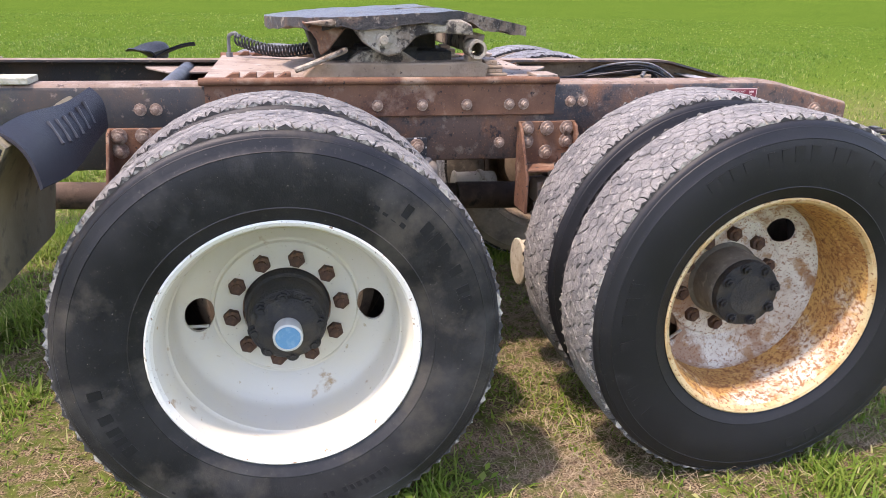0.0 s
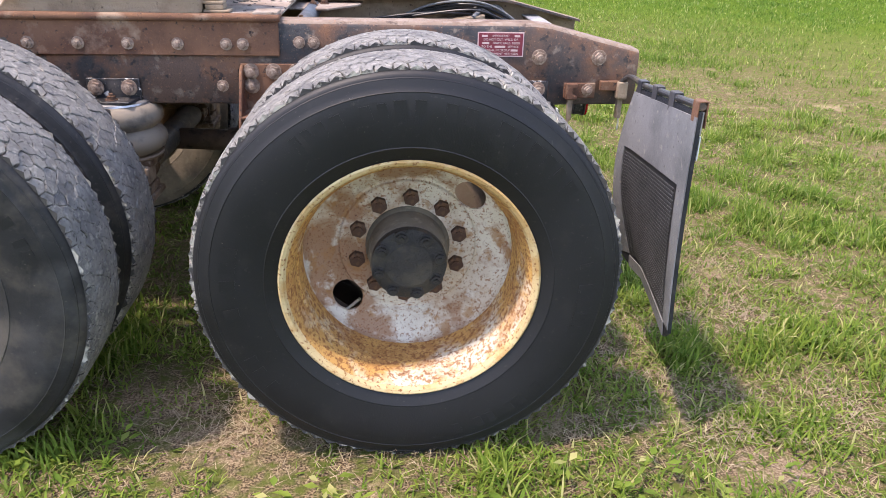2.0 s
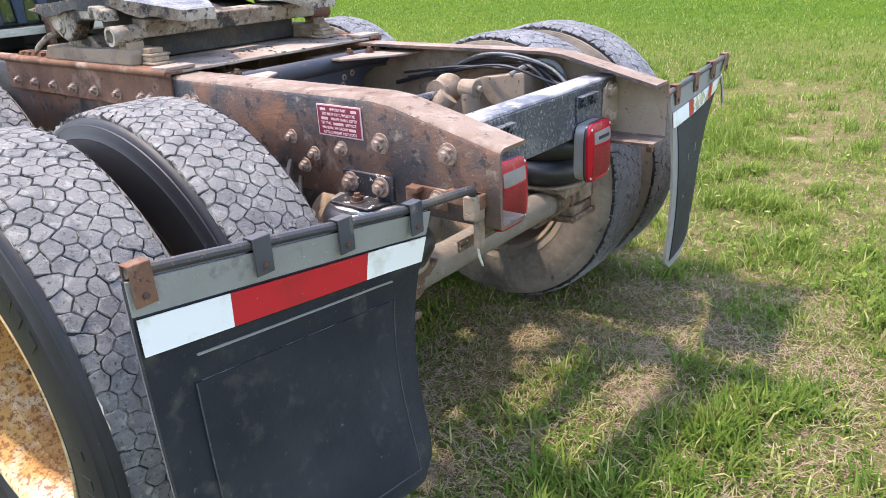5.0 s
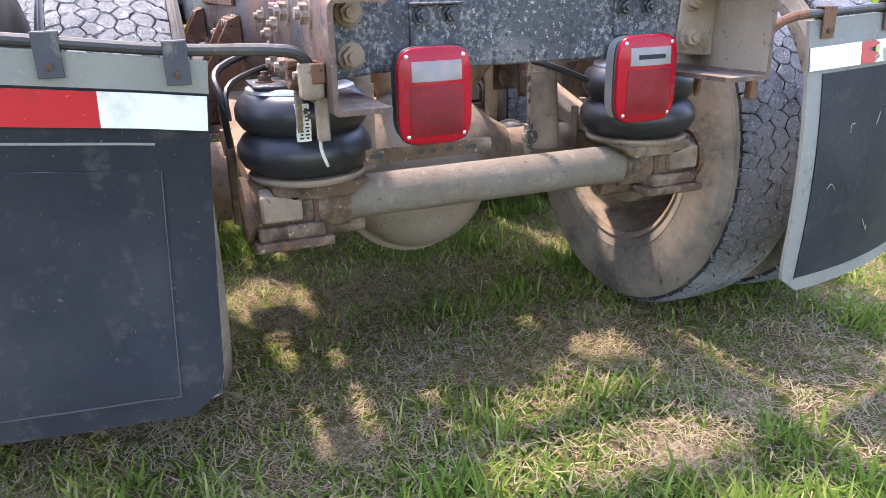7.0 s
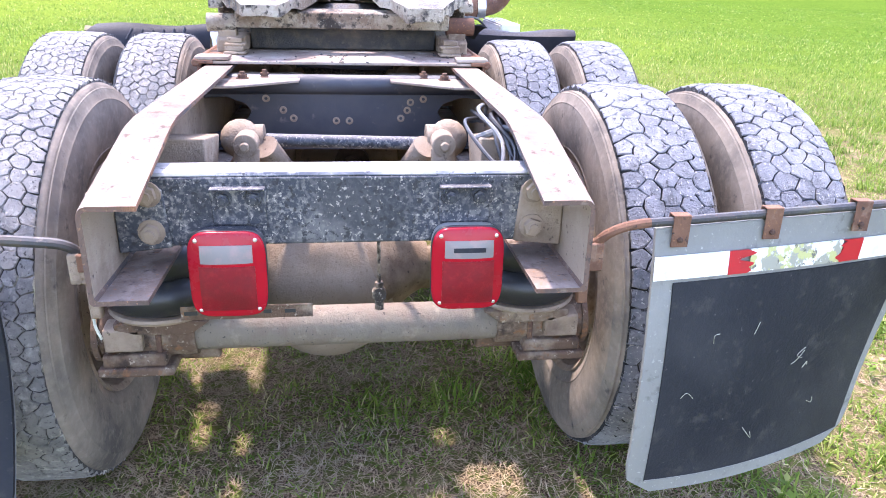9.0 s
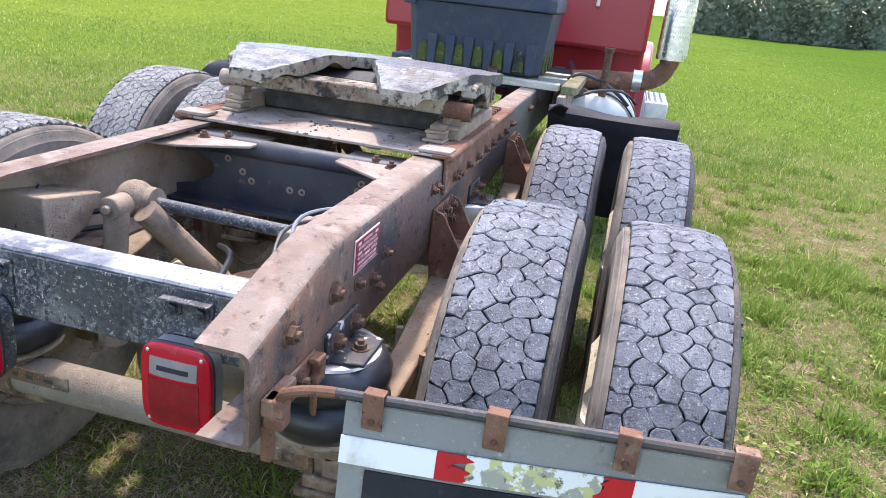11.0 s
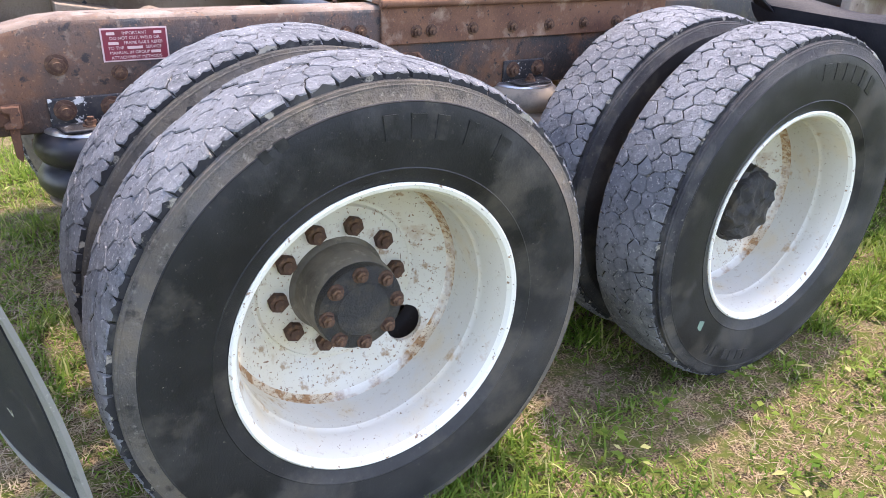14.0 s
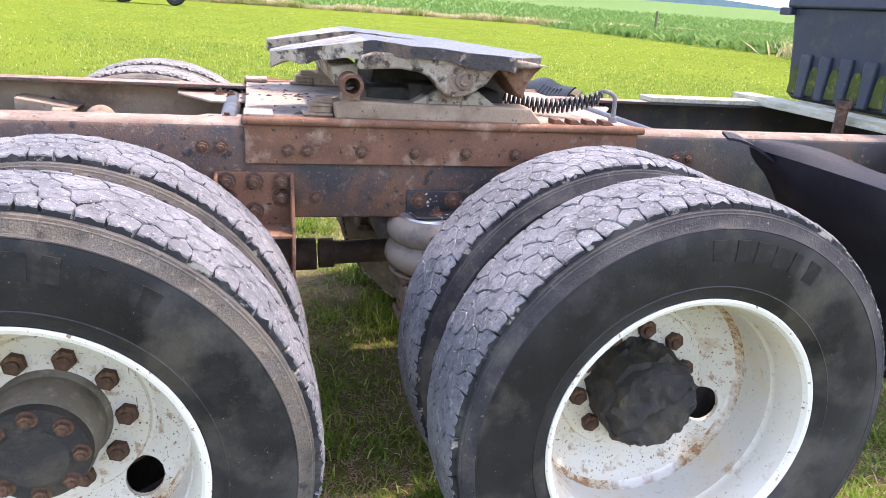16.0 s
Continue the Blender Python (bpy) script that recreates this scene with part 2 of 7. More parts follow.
TUBE = surface("half_dusted_steel_tube", (0.185, 0.155, 0.12), 0.85, spec=0.18, layers=[L((0.075, 0.078, 0.082), 2.6, 0.47, 0.60, rough=0.6, strength=0.85), L((0.17, 0.13, 0.10), 12, 0.5, 0.68), L((0.30, 0.25, 0.19), 40, 0.56, 0.7, strength=0.5), L((0.05, 0.045, 0.04), 110, 0.62, 0.7)], bump=0.5, bump_scale=110)
COVER_DUST = surface("dust_coated_cover", (0.25, 0.198, 0.150), 0.92, spec=0.18, layers=[L((0.19, 0.140, 0.098), 4, 0.44, 0.66), L((0.31, 0.255, 0.20), 14, 0.50, 0.70, strength=0.55), L((0.13, 0.095, 0.07), 90, 0.60, 0.70, strength=0.7), L((0.08, 0.062, 0.05), 11, 0.64, 0.70, strength=0.6)], bump=0.5, bump_scale=120)
CAST = surface("greasy_fifth_wheel_casting", (0.36, 0.31, 0.24), 0.85, spec=0.18, layers=[
    L((0.17, 0.115, 0.08), 5, 0.45, 0.58, strength=0.85), L((0.50, 0.455, 0.37), 14, 0.52, 0.70, strength=0.7), L((0.035, 0.030, 0.027), 9, 0.535, 0.60, rough=0.6, strength=0.95), L((0.04, 0.035, 0.031), 38, 0.55, 0.63, strength=0.85), L((0.52, 0.48, 0.40), 140, 0.60, 0.70, strength=0.6)], bump=1.0, bump_scale=60)
LIP_GREASE = surface("grease_caked_plate_lip", (0.034, 0.031, 0.030), 0.55, layers=[L((0.15, 0.10, 0.07), 12, 0.50, 0.62, rough=0.85, strength=0.85), L((0.36, 0.31, 0.24), 30, 0.58, 0.66, rough=0.9, strength=0.8), L((0.012, 0.012, 0.013), 45, 0.54, 0.64, rough=0.4)], bump=1.0, bump_scale=70)
RAMP = surface("scraped_ramp_steel", (0.20, 0.19, 0.172), 0.42, layers=[L((0.13, 0.10, 0.078), 7, 0.44, 0.62, rough=0.6), L((0.035, 0.031, 0.029), 10, 0.50, 0.60, rough=0.4, strength=0.9), L((0.34, 0.325, 0.295), 26, 0.57, 0.68, rough=0.6, strength=0.8), L((0.025, 0.023, 0.022), 55, 0.56, 0.64, strength=0.85)], bump=1.0, bump_scale=70, spec=0.5)
FRAME_DARK = surface("black_frame_paint", (0.032, 0.031, 0.031), 0.55, layers=[L((0.085, 0.06, 0.045), 4, 0.50, 0.66, rough=0.8), L((0.09, 0.085, 0.045), 9, 0.58, 0.72, strength=0.7), L((0.22, 0.17, 0.13), 50, 0.62, 0.72, strength=0.7), L((0.15, 0.07, 0.04), 130, 0.62, 0.70, strength=0.8)], bump=0.3)
BRACKET_BLACK = surface("chipped_black_bracket", (0.018, 0.018, 0.021), 0.45, layers=[L((0.07, 0.06, 0.055), 14, 0.52, 0.66, rough=0.8), L((0.55, 0.53, 0.50), 34, 0.60, 0.64, rough=0.7), L((0.30, 0.25, 0.2), 120, 0.62, 0.68)], bump=0.3)
GREASE_TOP = surface("worn_fifth_wheel_top", (0.045, 0.047, 0.055), 0.45, 0.2, layers=[
    L((0.19, 0.19, 0.195), 9, 0.56, 0.68, stretch=(1, 6, 1), rough=0.55), L((0.022, 0.021, 0.022), 14, 0.48, 0.60, rough=0.5, metal=0.0, stretch=(1, 3, 1)), L((0.30, 0.25, 0.17), 26, 0.62, 0.70, rough=0.95, metal=0.0)], bump=0.6, bump_scale=60)
AIR_RUBBER = surface("air_spring_rubber", (0.016, 0.017, 0.021), 0.38, layers=[L((0.06, 0.055, 0.05), 25, 0.58, 0.8, rough=0.7)], bump=0.08, bump_scale=300)
DUSTY_AIR = surface("dusty_air_spring_rubber", (0.24, 0.20, 0.155), 0.85, layers=[L((0.10, 0.09, 0.08), 12, 0.5, 0.7)], bump=0.1)
FLAP_RUBBER = surface("mud_flap_rubber", (0.012, 0.0135, 0.018), 0.62, layers=[
    L((0.026, 0.027, 0.030), 4, 0.42, 0.7), L((0.065, 0.06, 0.052), 20, 0.56, 0.72, rough=0.8, strength=0.7), L((0.15, 0.14, 0.125), 90, 0.66, 0.75, strength=0.7)], bump=0.25, spec=0.25)
MESH_RUBBER = surface("grey_woven_rubber", (0.055, 0.055, 0.058), 0.7, layers=[L((0.03, 0.03, 0.032), 12, 0.45, 0.65), L((0.12, 0.115, 0.105), 90, 0.58, 0.7)])
FLAP_FRONT = surface("dusty_grey_flap_front", (0.17, 0.172, 0.175), 0.75, layers=[L((0.11, 0.112, 0.115), 6, 0.45, 0.66), L((0.25, 0.235, 0.21), 40, 0.58, 0.7), L((0.06, 0.058, 0.055), 90, 0.62, 0.7)], bump=0.2)
FLAP_EDGE = surface("grey_flap_border", (0.20, 0.195, 0.17), 0.8, layers=[L((0.23, 0.225, 0.20), 7, 0.45, 0.7), L((0.12, 0.115, 0.10), 24, 0.58, 0.72), L((0.34, 0.33, 0.29), 110, 0.62, 0.72)], bump=0.2)
TAPE_WHITE = surface("white_reflective_tape", (0.72, 0.71, 0.68), 0.35, layers=[L((0.5, 0.47, 0.38), 14, 0.55, 0.75)])
TAPE_RED = surface("red_reflective_tape", (0.45, 0.012, 0.022), 0.35, layers=[L((0.32, 0.015, 0.02), 14, 0.5, 0.75), L((0.36, 0.30, 0.26), 70, 0.68, 0.74)])
TAPE_TORN = surface("torn_tape_with_lichen", (0.66, 0.65, 0.60), 0.7, layers=[L((0.30, 0.29, 0.22), 22, 0.50, 0.54), L((0.44, 0.43, 0.17), 34, 0.52, 0.57), L((0.14, 0.13, 0.10), 60, 0.60, 0.65)], bump=0.2)
LENS_RED = surface("red_lamp_lens", (0.36, 0.004, 0.016), 0.22, layers=[L((0.27, 0.008, 0.018), 10, 0.5, 0.75, rough=0.35)], spec=0.3)
LENS_DARK = surface("red_lens_grid", (0.20, 0.004, 0.012), 0.3, layers=[L((0.25, 0.012, 0.018), 90, 0.5, 0.65), L((0.14, 0.008, 0.013), 14, 0.5, 0.7), L((0.25, 0.13, 0.11), 40, 0.70, 0.82, strength=0.4)], bump=0.3, bump_scale=300, spec=0.3)
LENS_CLEAR = surface("clear_lamp_lens", (0.19, 0.17, 0.165), 0.3, layers=[L((0.3, 0.2, 0.19), 30, 0.5, 0.75)])
DECAL = surface("maroon_warning_decal", (0.20, 0.018, 0.035), 0.5, layers=[L((0.15, 0.025, 0.03), 30, 0.5, 0.7)])
DECAL_INK = surface("pale_decal_print", (0.62, 0.45, 0.42), 0.6)
STEEL = surface("galvanised_plate", (0.55, 0.55, 0.56), 0.35, 0.9, layers=[L((0.36, 0.33, 0.29), 20, 0.5, 0.75, rough=0.7)])
RED_CAB = surface("red_cab_paint", (0.29, 0.016, 0.024), 0.3, layers=[L((0.27, 0.02, 0.025), 3, 0.45, 0.75, rough=0.45), L((0.25, 0.17, 0.15), 60, 0.7, 0.8)])
TANK_PLASTIC = surface("black_plastic_box", (0.026, 0.035, 0.052), 0.55, layers=[L((0.045, 0.055, 0.072), 4, 0.45, 0.75, rough=0.65), L((0.06, 0.065, 0.05), 12, 0.56, 0.72, strength=0.7), L((0.2, 0.2, 0.19), 70, 0.67, 0.76, strength=0.7)], bump=0.2, spec=0.25)
MOSS = surface("green_mould", (0.060, 0.072, 0.022), 0.85, layers=[L((0.024, 0.028, 0.03), 9, 0.46, 0.62), L((0.125, 0.14, 0.036), 30, 0.56, 0.70)], spec=0.1)
WOOD = surface("weathered_plank", (0.44, 0.42, 0.33), 0.85, spec=0.18, layers=[L((0.25, 0.25, 0.16), 8, 0.45, 0.7, stretch=(6, 1, 6)), L((0.55, 0.54, 0.46), 25, 0.55, 0.75)], bump=0.2)
CHROME = surface("dull_chrome", (0.62, 0.62, 0.63), 0.25, 1.0, layers=[L((0.35, 0.33, 0.31), 12, 0.5, 0.75, rough=0.5)])
ALU = surface("aluminium", (0.56, 0.56, 0.55), 0.42, 0.8, layers=[L((0.42, 0.41, 0.38), 10, 0.45, 0.7, rough=0.6)])
BLUE_CAP = surface("blue_gauge_face", (0.10, 0.27, 0.42), 0.4, layers=[L((0.2, 0.36, 0.48), 60, 0.5, 0.7)])
WHITE_PLASTIC = surface("white_tank_paint", (0.52, 0.52, 0.48), 0.4, layers=[L((0.5, 0.48, 0.42), 6, 0.5, 0.75)])
GREY_DUST = surface("grey_dust_on_black_paint", (0.30, 0.295, 0.29), 0.7, layers=[L((0.07, 0.075, 0.09), 5, 0.46, 0.62, rough=0.5), L((0.40, 0.385, 0.36), 22, 0.54, 0.68, rough=0.9), L((0.03, 0.032, 0.036), 80, 0.60, 0.67)], bump=0.2)
TIMBER = surface("mossy_timber", (0.22, 0.185, 0.125), 0.9, spec=0.15, layers=[L((0.12, 0.125, 0.055), 6, 0.46, 0.64), L((0.33, 0.29, 0.21), 20, 0.52, 0.70, stretch=(0.3, 1, 1)), L((0.06, 0.05, 0.035), 60, 0.60, 0.70)], bump=0.4)
MUD_RUST = surface("mud_on_rusted_steel", (0.135, 0.085, 0.057), 0.9, spec=0.18, layers=[L((0.30, 0.23, 0.165), 9, 0.48, 0.64, strength=0.85), L((0.06, 0.042, 0.032), 14, 0.52, 0.66), L((0.24, 0.115, 0.055), 30, 0.58, 0.68, strength=0.8), L((0.40, 0.33, 0.25), 80, 0.60, 0.68, strength=0.8)], bump=1.0, bump_scale=70)
SHAFT_BROWN = surface("oily_brown_steel", (0.075, 0.050, 0.038), 0.75, spec=0.25, layers=[L((0.14, 0.095, 0.068), 8, 0.48, 0.66), L((0.03, 0.024, 0.02), 20, 0.55, 0.68)], bump=0.4)
# nuts of the driver's side: dust, and that side's sunlight put into the colour
SUNLIT_DUST_NUT = surface("sunlit_dusty_nut", (0.25, 0.175, 0.135), 0.8, 0.15, spec=0.2, layers=[L((0.42, 0.33, 0.26), 60, 0.48, 0.64, rough=0.9), L((0.10, 0.062, 0.045), 34, 0.55, 0.7)], bump=0.4)
CREAM = surface("dusty_cream_paint", (0.50, 0.45, 0.34), 0.75, layers=[L((0.34, 0.28, 0.19), 12, 0.46, 0.66), L((0.16, 0.12, 0.085), 45, 0.58, 0.70)], bump=0.3)
MUD_PANEL = surface("mud_coated_rubber", (0.22, 0.175, 0.095), 0.85, layers=[L((0.30, 0.245, 0.15), 5, 0.42, 0.68), L((0.07, 0.058, 0.042), 16, 0.55, 0.72)], bump=0.25)
HOSE = surface("black_hose", (0.02, 0.02, 0.022), 0.45)


# ---- mesh helpers ----
class Shape:
    """Collects faces for one mesh."""

    def __init__(self):
        self.v, self.f, self.m, self.cur = [], [], [], 0

    def add(self, verts, faces, t=None):
        o = len(self.v)
        self.v += [tuple(t @ Vector(p)) if t is not None else tuple(p) for p in verts]
        self.f += [tuple(i + o for i in f) for f in faces]
        self.m += [self.cur] * len(faces)
        return self

    def box(self, c, s, t=None):
        x, y, z = (a / 2 for a in s)
        vs = [(c[0] + i * x, c[1] + j * y, c[2] + k * z) for i in (-1, 1) for j in (-1, 1) for k in (-1, 1)]
        return self.add(vs, [(0, 1, 3, 2), (4, 6, 7, 5), (0, 4, 5, 1), (2, 3, 7, 6), (0, 2, 6, 4), (1, 5, 7, 3)], t)

    def prism(self, poly, a, b, axis="y", t=None):
        """A polygon, given across the two other axes, from a to b along axis."""
        n = len(poly)
        put = {"x": lambda p, d: (d, p[0], p[1]), "y": lambda p, d: (p[0], d, p[1]), "z": lambda p, d: (p[0], p[1], d)}[axis]
        vs = [put(p, a) for p in poly] + [put(p, b) for p in poly]
        fs = [tuple(range(n)), tuple(range(2 * n - 1, n - 1, -1))]
        fs += [(i, i + n, (i + 1) % n + n, (i + 1) % n) for i in range(n)]
        return self.add(vs, fs, t)

    def lathe(self, prof, n=48, t=None, closed=False):
        """A profile of (radius, y) turned about the y axis."""
        vs, fs, k = [], [], len(prof)
        for i in range(n):
            a = 2 * math.pi * i / n
            vs += [(r * math.sin(a), y, r * math.cos(a)) for r, y in prof]
        for i in range(n):
            j = (i + 1) % n
            for q in range(k if closed else k - 1):
                w = (q + 1) % k
                fs.append((i * k + q, i * k + w, j * k + w, j * k + q))
        return self.add(vs, fs, t)

    def rod(self, p0, p1, r, n=16, r1=None):
        p0, p1 = Vector(p0), Vector(p1)
        d = p1 - p0
        t = Matrix.Translation(p0) @ d.to_track_quat("Y", "Z").to_matrix().to_4x4()
        h = d.length
        r1 = r if r1 is None else r1
        vs, fs = [], []
        for i in range(n):
            a = 2 * math.pi * i / n
            vs += [(r * math.sin(a), 0, r * math.cos(a)), (r1 * math.sin(a), h, r1 * math.cos(a))]
        fs = [(2 * i, 2 * ((i + 1) % n), 2 * ((i + 1) % n) + 1, 2 * i + 1) for i in range(n)]
        fs += [tuple(2 * i for i in range(n))[::-1], tuple(2 * i + 1 for i in range(n))]
        return self.add(vs, fs, t)

    def tube(self, pts, r, n=8):
        pts = [Vector(p) for p in pts]
        vs, fs = [], []
        up = Vector((0.13, 0.21, 0.97)).normalized()
        for i, p in enumerate(pts):
            d = (pts[min(i + 1, len(pts) - 1)] - pts[max(i - 1, 0)]).normalized()
            s = d.cross(up).normalized() if abs(d.dot(up)) < 0.98 else d.cross(Vector((1, 0, 0))).normalized()
            u = s.cross(d)
            vs += [tuple(p + r * (math.cos(2 * math.pi * k / n) * s + math.sin(2 * math.pi * k / n) * u)) for k in range(n)]
        for i in range(len(pts) - 1):
            for k in range(n):
                fs.append((i * n + k, i * n + (k + 1) % n, (i + 1) * n + (k + 1) % n, (i + 1) * n + k))
        fs += [tuple(range(n)), tuple(range(len(vs) - 1, len(vs) - n - 1, -1))]
        return self.add(vs, fs)

    def mesh(self, name, mats, sharp=35.0):
        me = bpy.data.meshes.new(name)
        me.from_pydata(self.v, [], self.f)
        for m in mats:
            me.materials.append(m)
        if len(mats) > 1:
            me.polygons.foreach_set("material_index", self.m)
        bm = bmesh.new()
        bm.from_mesh(me)
        bmesh.ops.recalc_face_normals(bm, faces=bm.faces)
        bm.to_mesh(me)
        bm.free()
        me.shade_smooth()
        me.set_sharp_from_angle(angle=radians(sharp))
        return me


def smooth_path(pts, steps=8):
    """A curve through the points."""
    out, p = [], [Vector(q) for q in pts]
    for i in range(len(p) - 1):
        a, b, c, d = p[max(i - 1, 0)], p[i], p[i + 1], p[min(i + 2, len(p) - 1)]
        for s in range(steps):
            t = s / steps
            out.append(0.5 * ((2 * b) + (c - a) * t + (2 * a - 5 * b + 4 * c - d) * t * t + (3 * b - a - 3 * c + d) * t ** 3))
    return out + [p[-1]]


def part(name, shape, mats, parent=None, label="", bevel=0.0, at=None, sharp=35.0):
    """Links a shape, or a mesh already made, as one object under its thing."""
    mats = mats if isinstance(mats, (list, tuple)) else [mats]
    me = shape.mesh(name, mats, sharp) if isinstance(shape, Shape) else shape
    ob = new(name, me)
    if at is not None:
        ob.matrix_basis = at
    if parent is not None:
        ob.parent = parent
    if bevel:
        bv = ob.modifiers.new("bevel", "BEVEL")
        bv.width, bv.segments, bv.limit_method, bv.angle_limit = bevel, 2, "ANGLE", radians(40)
    if label:
        tagged(ob, label)
    return ob


def empty(name, parent=None, at=None):
    ob = new(name)
    ob.empty_display_size = 0.1
    if at is not None:
        ob.matrix_basis = at
    if parent is not None:
        ob.parent = parent
    return ob


def cut(me, cutters):
    """The mesh with the cutter shapes taken out of it."""
    ob = new("blank", me)
    tools = []
    for c in cutters:
        tool = new("tool", c.mesh("tool", []))
        md = ob.modifiers.new("cut", "BOOLEAN")
        md.operation, md.solver, md.object = "DIFFERENCE", "EXACT", tool
        tools.append(tool)
    bpy.context.view_layer.update()
    out = bpy.data.meshes.new_from_object(ob.evaluated_get(bpy.context.evaluated_depsgraph_get()))
    for o in (ob, *tools):
        bpy.data.objects.remove(o)
    out.shade_smooth()
    out.set_sharp_from_angle(angle=radians(30))
    return out


def hexagon(r, turn=0.0):
    return [(r * math.cos(turn + k * math.pi / 3), r * math.sin(turn + k * math.pi / 3)) for k in range(6)]


def bolt_shape(r=0.014, h=0.012, washer=True):
    """A hexagon head on its washer, pointing along +y."""
    s = Shape()
    if washer:
        s.lathe([(0.0001, 0.003), (r * 1.35, 0.003), (r * 1.4, 0.0)], 14)
    s.prism(hexagon(r, 0.3), 0.002, h, "y")
    s.rod((0, h - 0.001, 0), (0, h + 0.008, 0), r * 0.55, 8)
    return s

# ---- ground ----
def field_height(x, y):
    return 0.012 * noise.noise(Vector((x * 0.9, y * 0.9, 0.3))) + 0.006 * noise.noise(Vector((x * 4, y * 4, 1.3))) - 0.022


def build_ground():
    """One sheet, fine where the camera walks and coarse towards the horizon."""
    steps = [i * 0.1 for i in range(0, 61)] + [6.5, 7, 8, 9, 11, 13, 16, 20, 26, 34, 45, 60, 80, 110, 160, 240, 380, 700, 1500]
    axis = [-s for s in steps[:0:-1]] + steps
    n = len(axis)
    def rise(x, y):
        """The pasture climbs gently away from the passenger's side."""
        d = math.hypot(x, y)
        q = min(1.0, max(0.0, (y / d - 0.3) / 0.2))
        return 0.04 * min(170.0, max(0.0, d - 42.0)) * q

    vs = [(x, y, field_height(x, y) if abs(x) < 9 and abs(y) < 9 else rise(x, y) - 0.023) for x in axis for y in axis]
    fs = [(i * n + j, (i + 1) * n + j, (i + 1) * n + j + 1, i * n + j + 1) for i in range(n - 1) for j in range(n - 1)]
    s = Shape()
    s.add(vs, fs)
    return s


# bare soil: centre and half widths
BARE_SPOTS = ((0.0, -1.10, 0.26, 0.16), (-0.28, -0.92, 0.22, 0.14), (1.30, 0.28, 0.11, 0.09), (1.18, 0.56, 0.08, 0.06), (-0.25, 1.02, 0.20, 0.12), (0.95, -0.42, 0.09, 0.07), (1.50, -1.30, 0.22, 0.12))


def grass_colour(nt, blade):
    """Green with straw patches, by place."""
    geo = nt.nodes.new("ShaderNodeNewGeometry")

    def nz(scale, detail, lo, hi, off=0.0):
        mp = nt.nodes.new("ShaderNodeMapping")
        mp.inputs["Location"].default_value = (off, off, 0)
        mp.inputs["Scale"].default_value = (1, 1, 0.0)
        t = nt.nodes.new("ShaderNodeTexNoise")
        t.inputs["Scale"].default_value = scale
        t.inputs["Detail"].default_value = detail
        mr = nt.nodes.new("ShaderNodeMapRange")
        mr.inputs["From Min"].default_value, mr.inputs["From Max"].default_value = lo, hi
        nt.links.new(geo.outputs["Position"], mp.inputs[0])
        nt.links.new(mp.outputs[0], t.inputs["Vector"])
        nt.links.new(t.outputs[0], mr.inputs[0])
        return mr.outputs[0]

    def mix(f, a, b):
        m = nt.nodes.new("ShaderNodeMix")
        m.data_type = "RGBA"
        nt.links.new(f, m.inputs[0])
        for s, v in ((6, a), (7, b)):
            if isinstance(v, tuple):
                m.inputs[s].default_value = (*v, 1)
            else:
                nt.links.new(v, m.inputs[s])
        return m.outputs[2]

    big = nz(0.35, 3, 0.35, 0.68)
    clump = nz(7.5, 4, 0.47, 0.68, 21.0)
    mid = nz(3.1, 6, 0.60, 0.75, 7.0)

    def sides(col, near_tint, driver_tint, passenger_tint):
        """Sun-dependent brightness put into the grass colour: paler and yellower beyond the driver's side, as if
        backlit, deeper green beyond the other.
        """
        sep = nt.nodes.new("ShaderNodeSeparateXYZ")
        nt.links.new(geo.outputs["Position"], sep.inputs[0])
        tint = near_tint
        for a, b, other in ((-3.0, -14.0, driver_tint), (4.0, 14.0, passenger_tint)):
            r = nt.nodes.new("ShaderNodeMapRange")
            r.interpolation_type = "SMOOTHSTEP"
            r.inputs["From Min"].default_value, r.inputs["From Max"].default_value = a, b
            nt.links.new(sep.outputs[1], r.inputs[0])
            tint = mix(r.outputs[0], tint, other)
        m = nt.nodes.new("ShaderNodeMix")
        m.data_type, m.blend_type = "RGBA", "MULTIPLY"
        m.inputs[0].default_value = 1.0
        nt.links.new(col, m.inputs[6])
        nt.links.new(tint, m.inputs[7])
        return m.outputs[2]

    if blade:
        rnd = geo.outputs["Random Per Island"]
        spread = nt.nodes.new("ShaderNodeMath")
        spread.operation = "MULTIPLY"
        spread.inputs[1].default_value = 9.7
        nt.links.new(rnd, spread.inputs[0])
        frac = nt.nodes.new("ShaderNodeMath")
        frac.operation = "FRACT"
        nt.links.new(spread.outputs[0], frac.inputs[0])
        green = mix(frac.outputs[0], mix(big, (0.062, 0.122, 0.020), (0.100, 0.158, 0.026)), mix(big, (0.165, 0.228, 0.040), (0.235, 0.278, 0.055)))
        green = mix(clump, green, mix(frac.outputs[0], (0.120, 0.165, 0.036), (0.255, 0.275, 0.070)))
        ramp = nt.nodes.new("ShaderNodeMapRange")
        ramp.inputs["From Min"].default_value, ramp.inputs["From Max"].default_value = 0.5, 0.85
        nt.links.new(rnd, ramp.inputs[0])
        dry = nt.nodes.new("ShaderNodeMath")
        dry.operation = "MULTIPLY"
        nt.links.new(ramp.outputs[0], dry.inputs[0])
        nt.links.new(mid, dry.inputs[1])
        green = mix(dry.outputs[0], green, (0.40, 0.32, 0.13))
        few = nt.nodes.new("ShaderNodeMapRange")
        few.inputs["From Min"].default_value, few.inputs["From Max"].default_value = 0.88, 0.96
        nt.links.new(rnd, few.inputs[0])
        green = mix(few.outputs[0], green, (0.44, 0.38, 0.18))
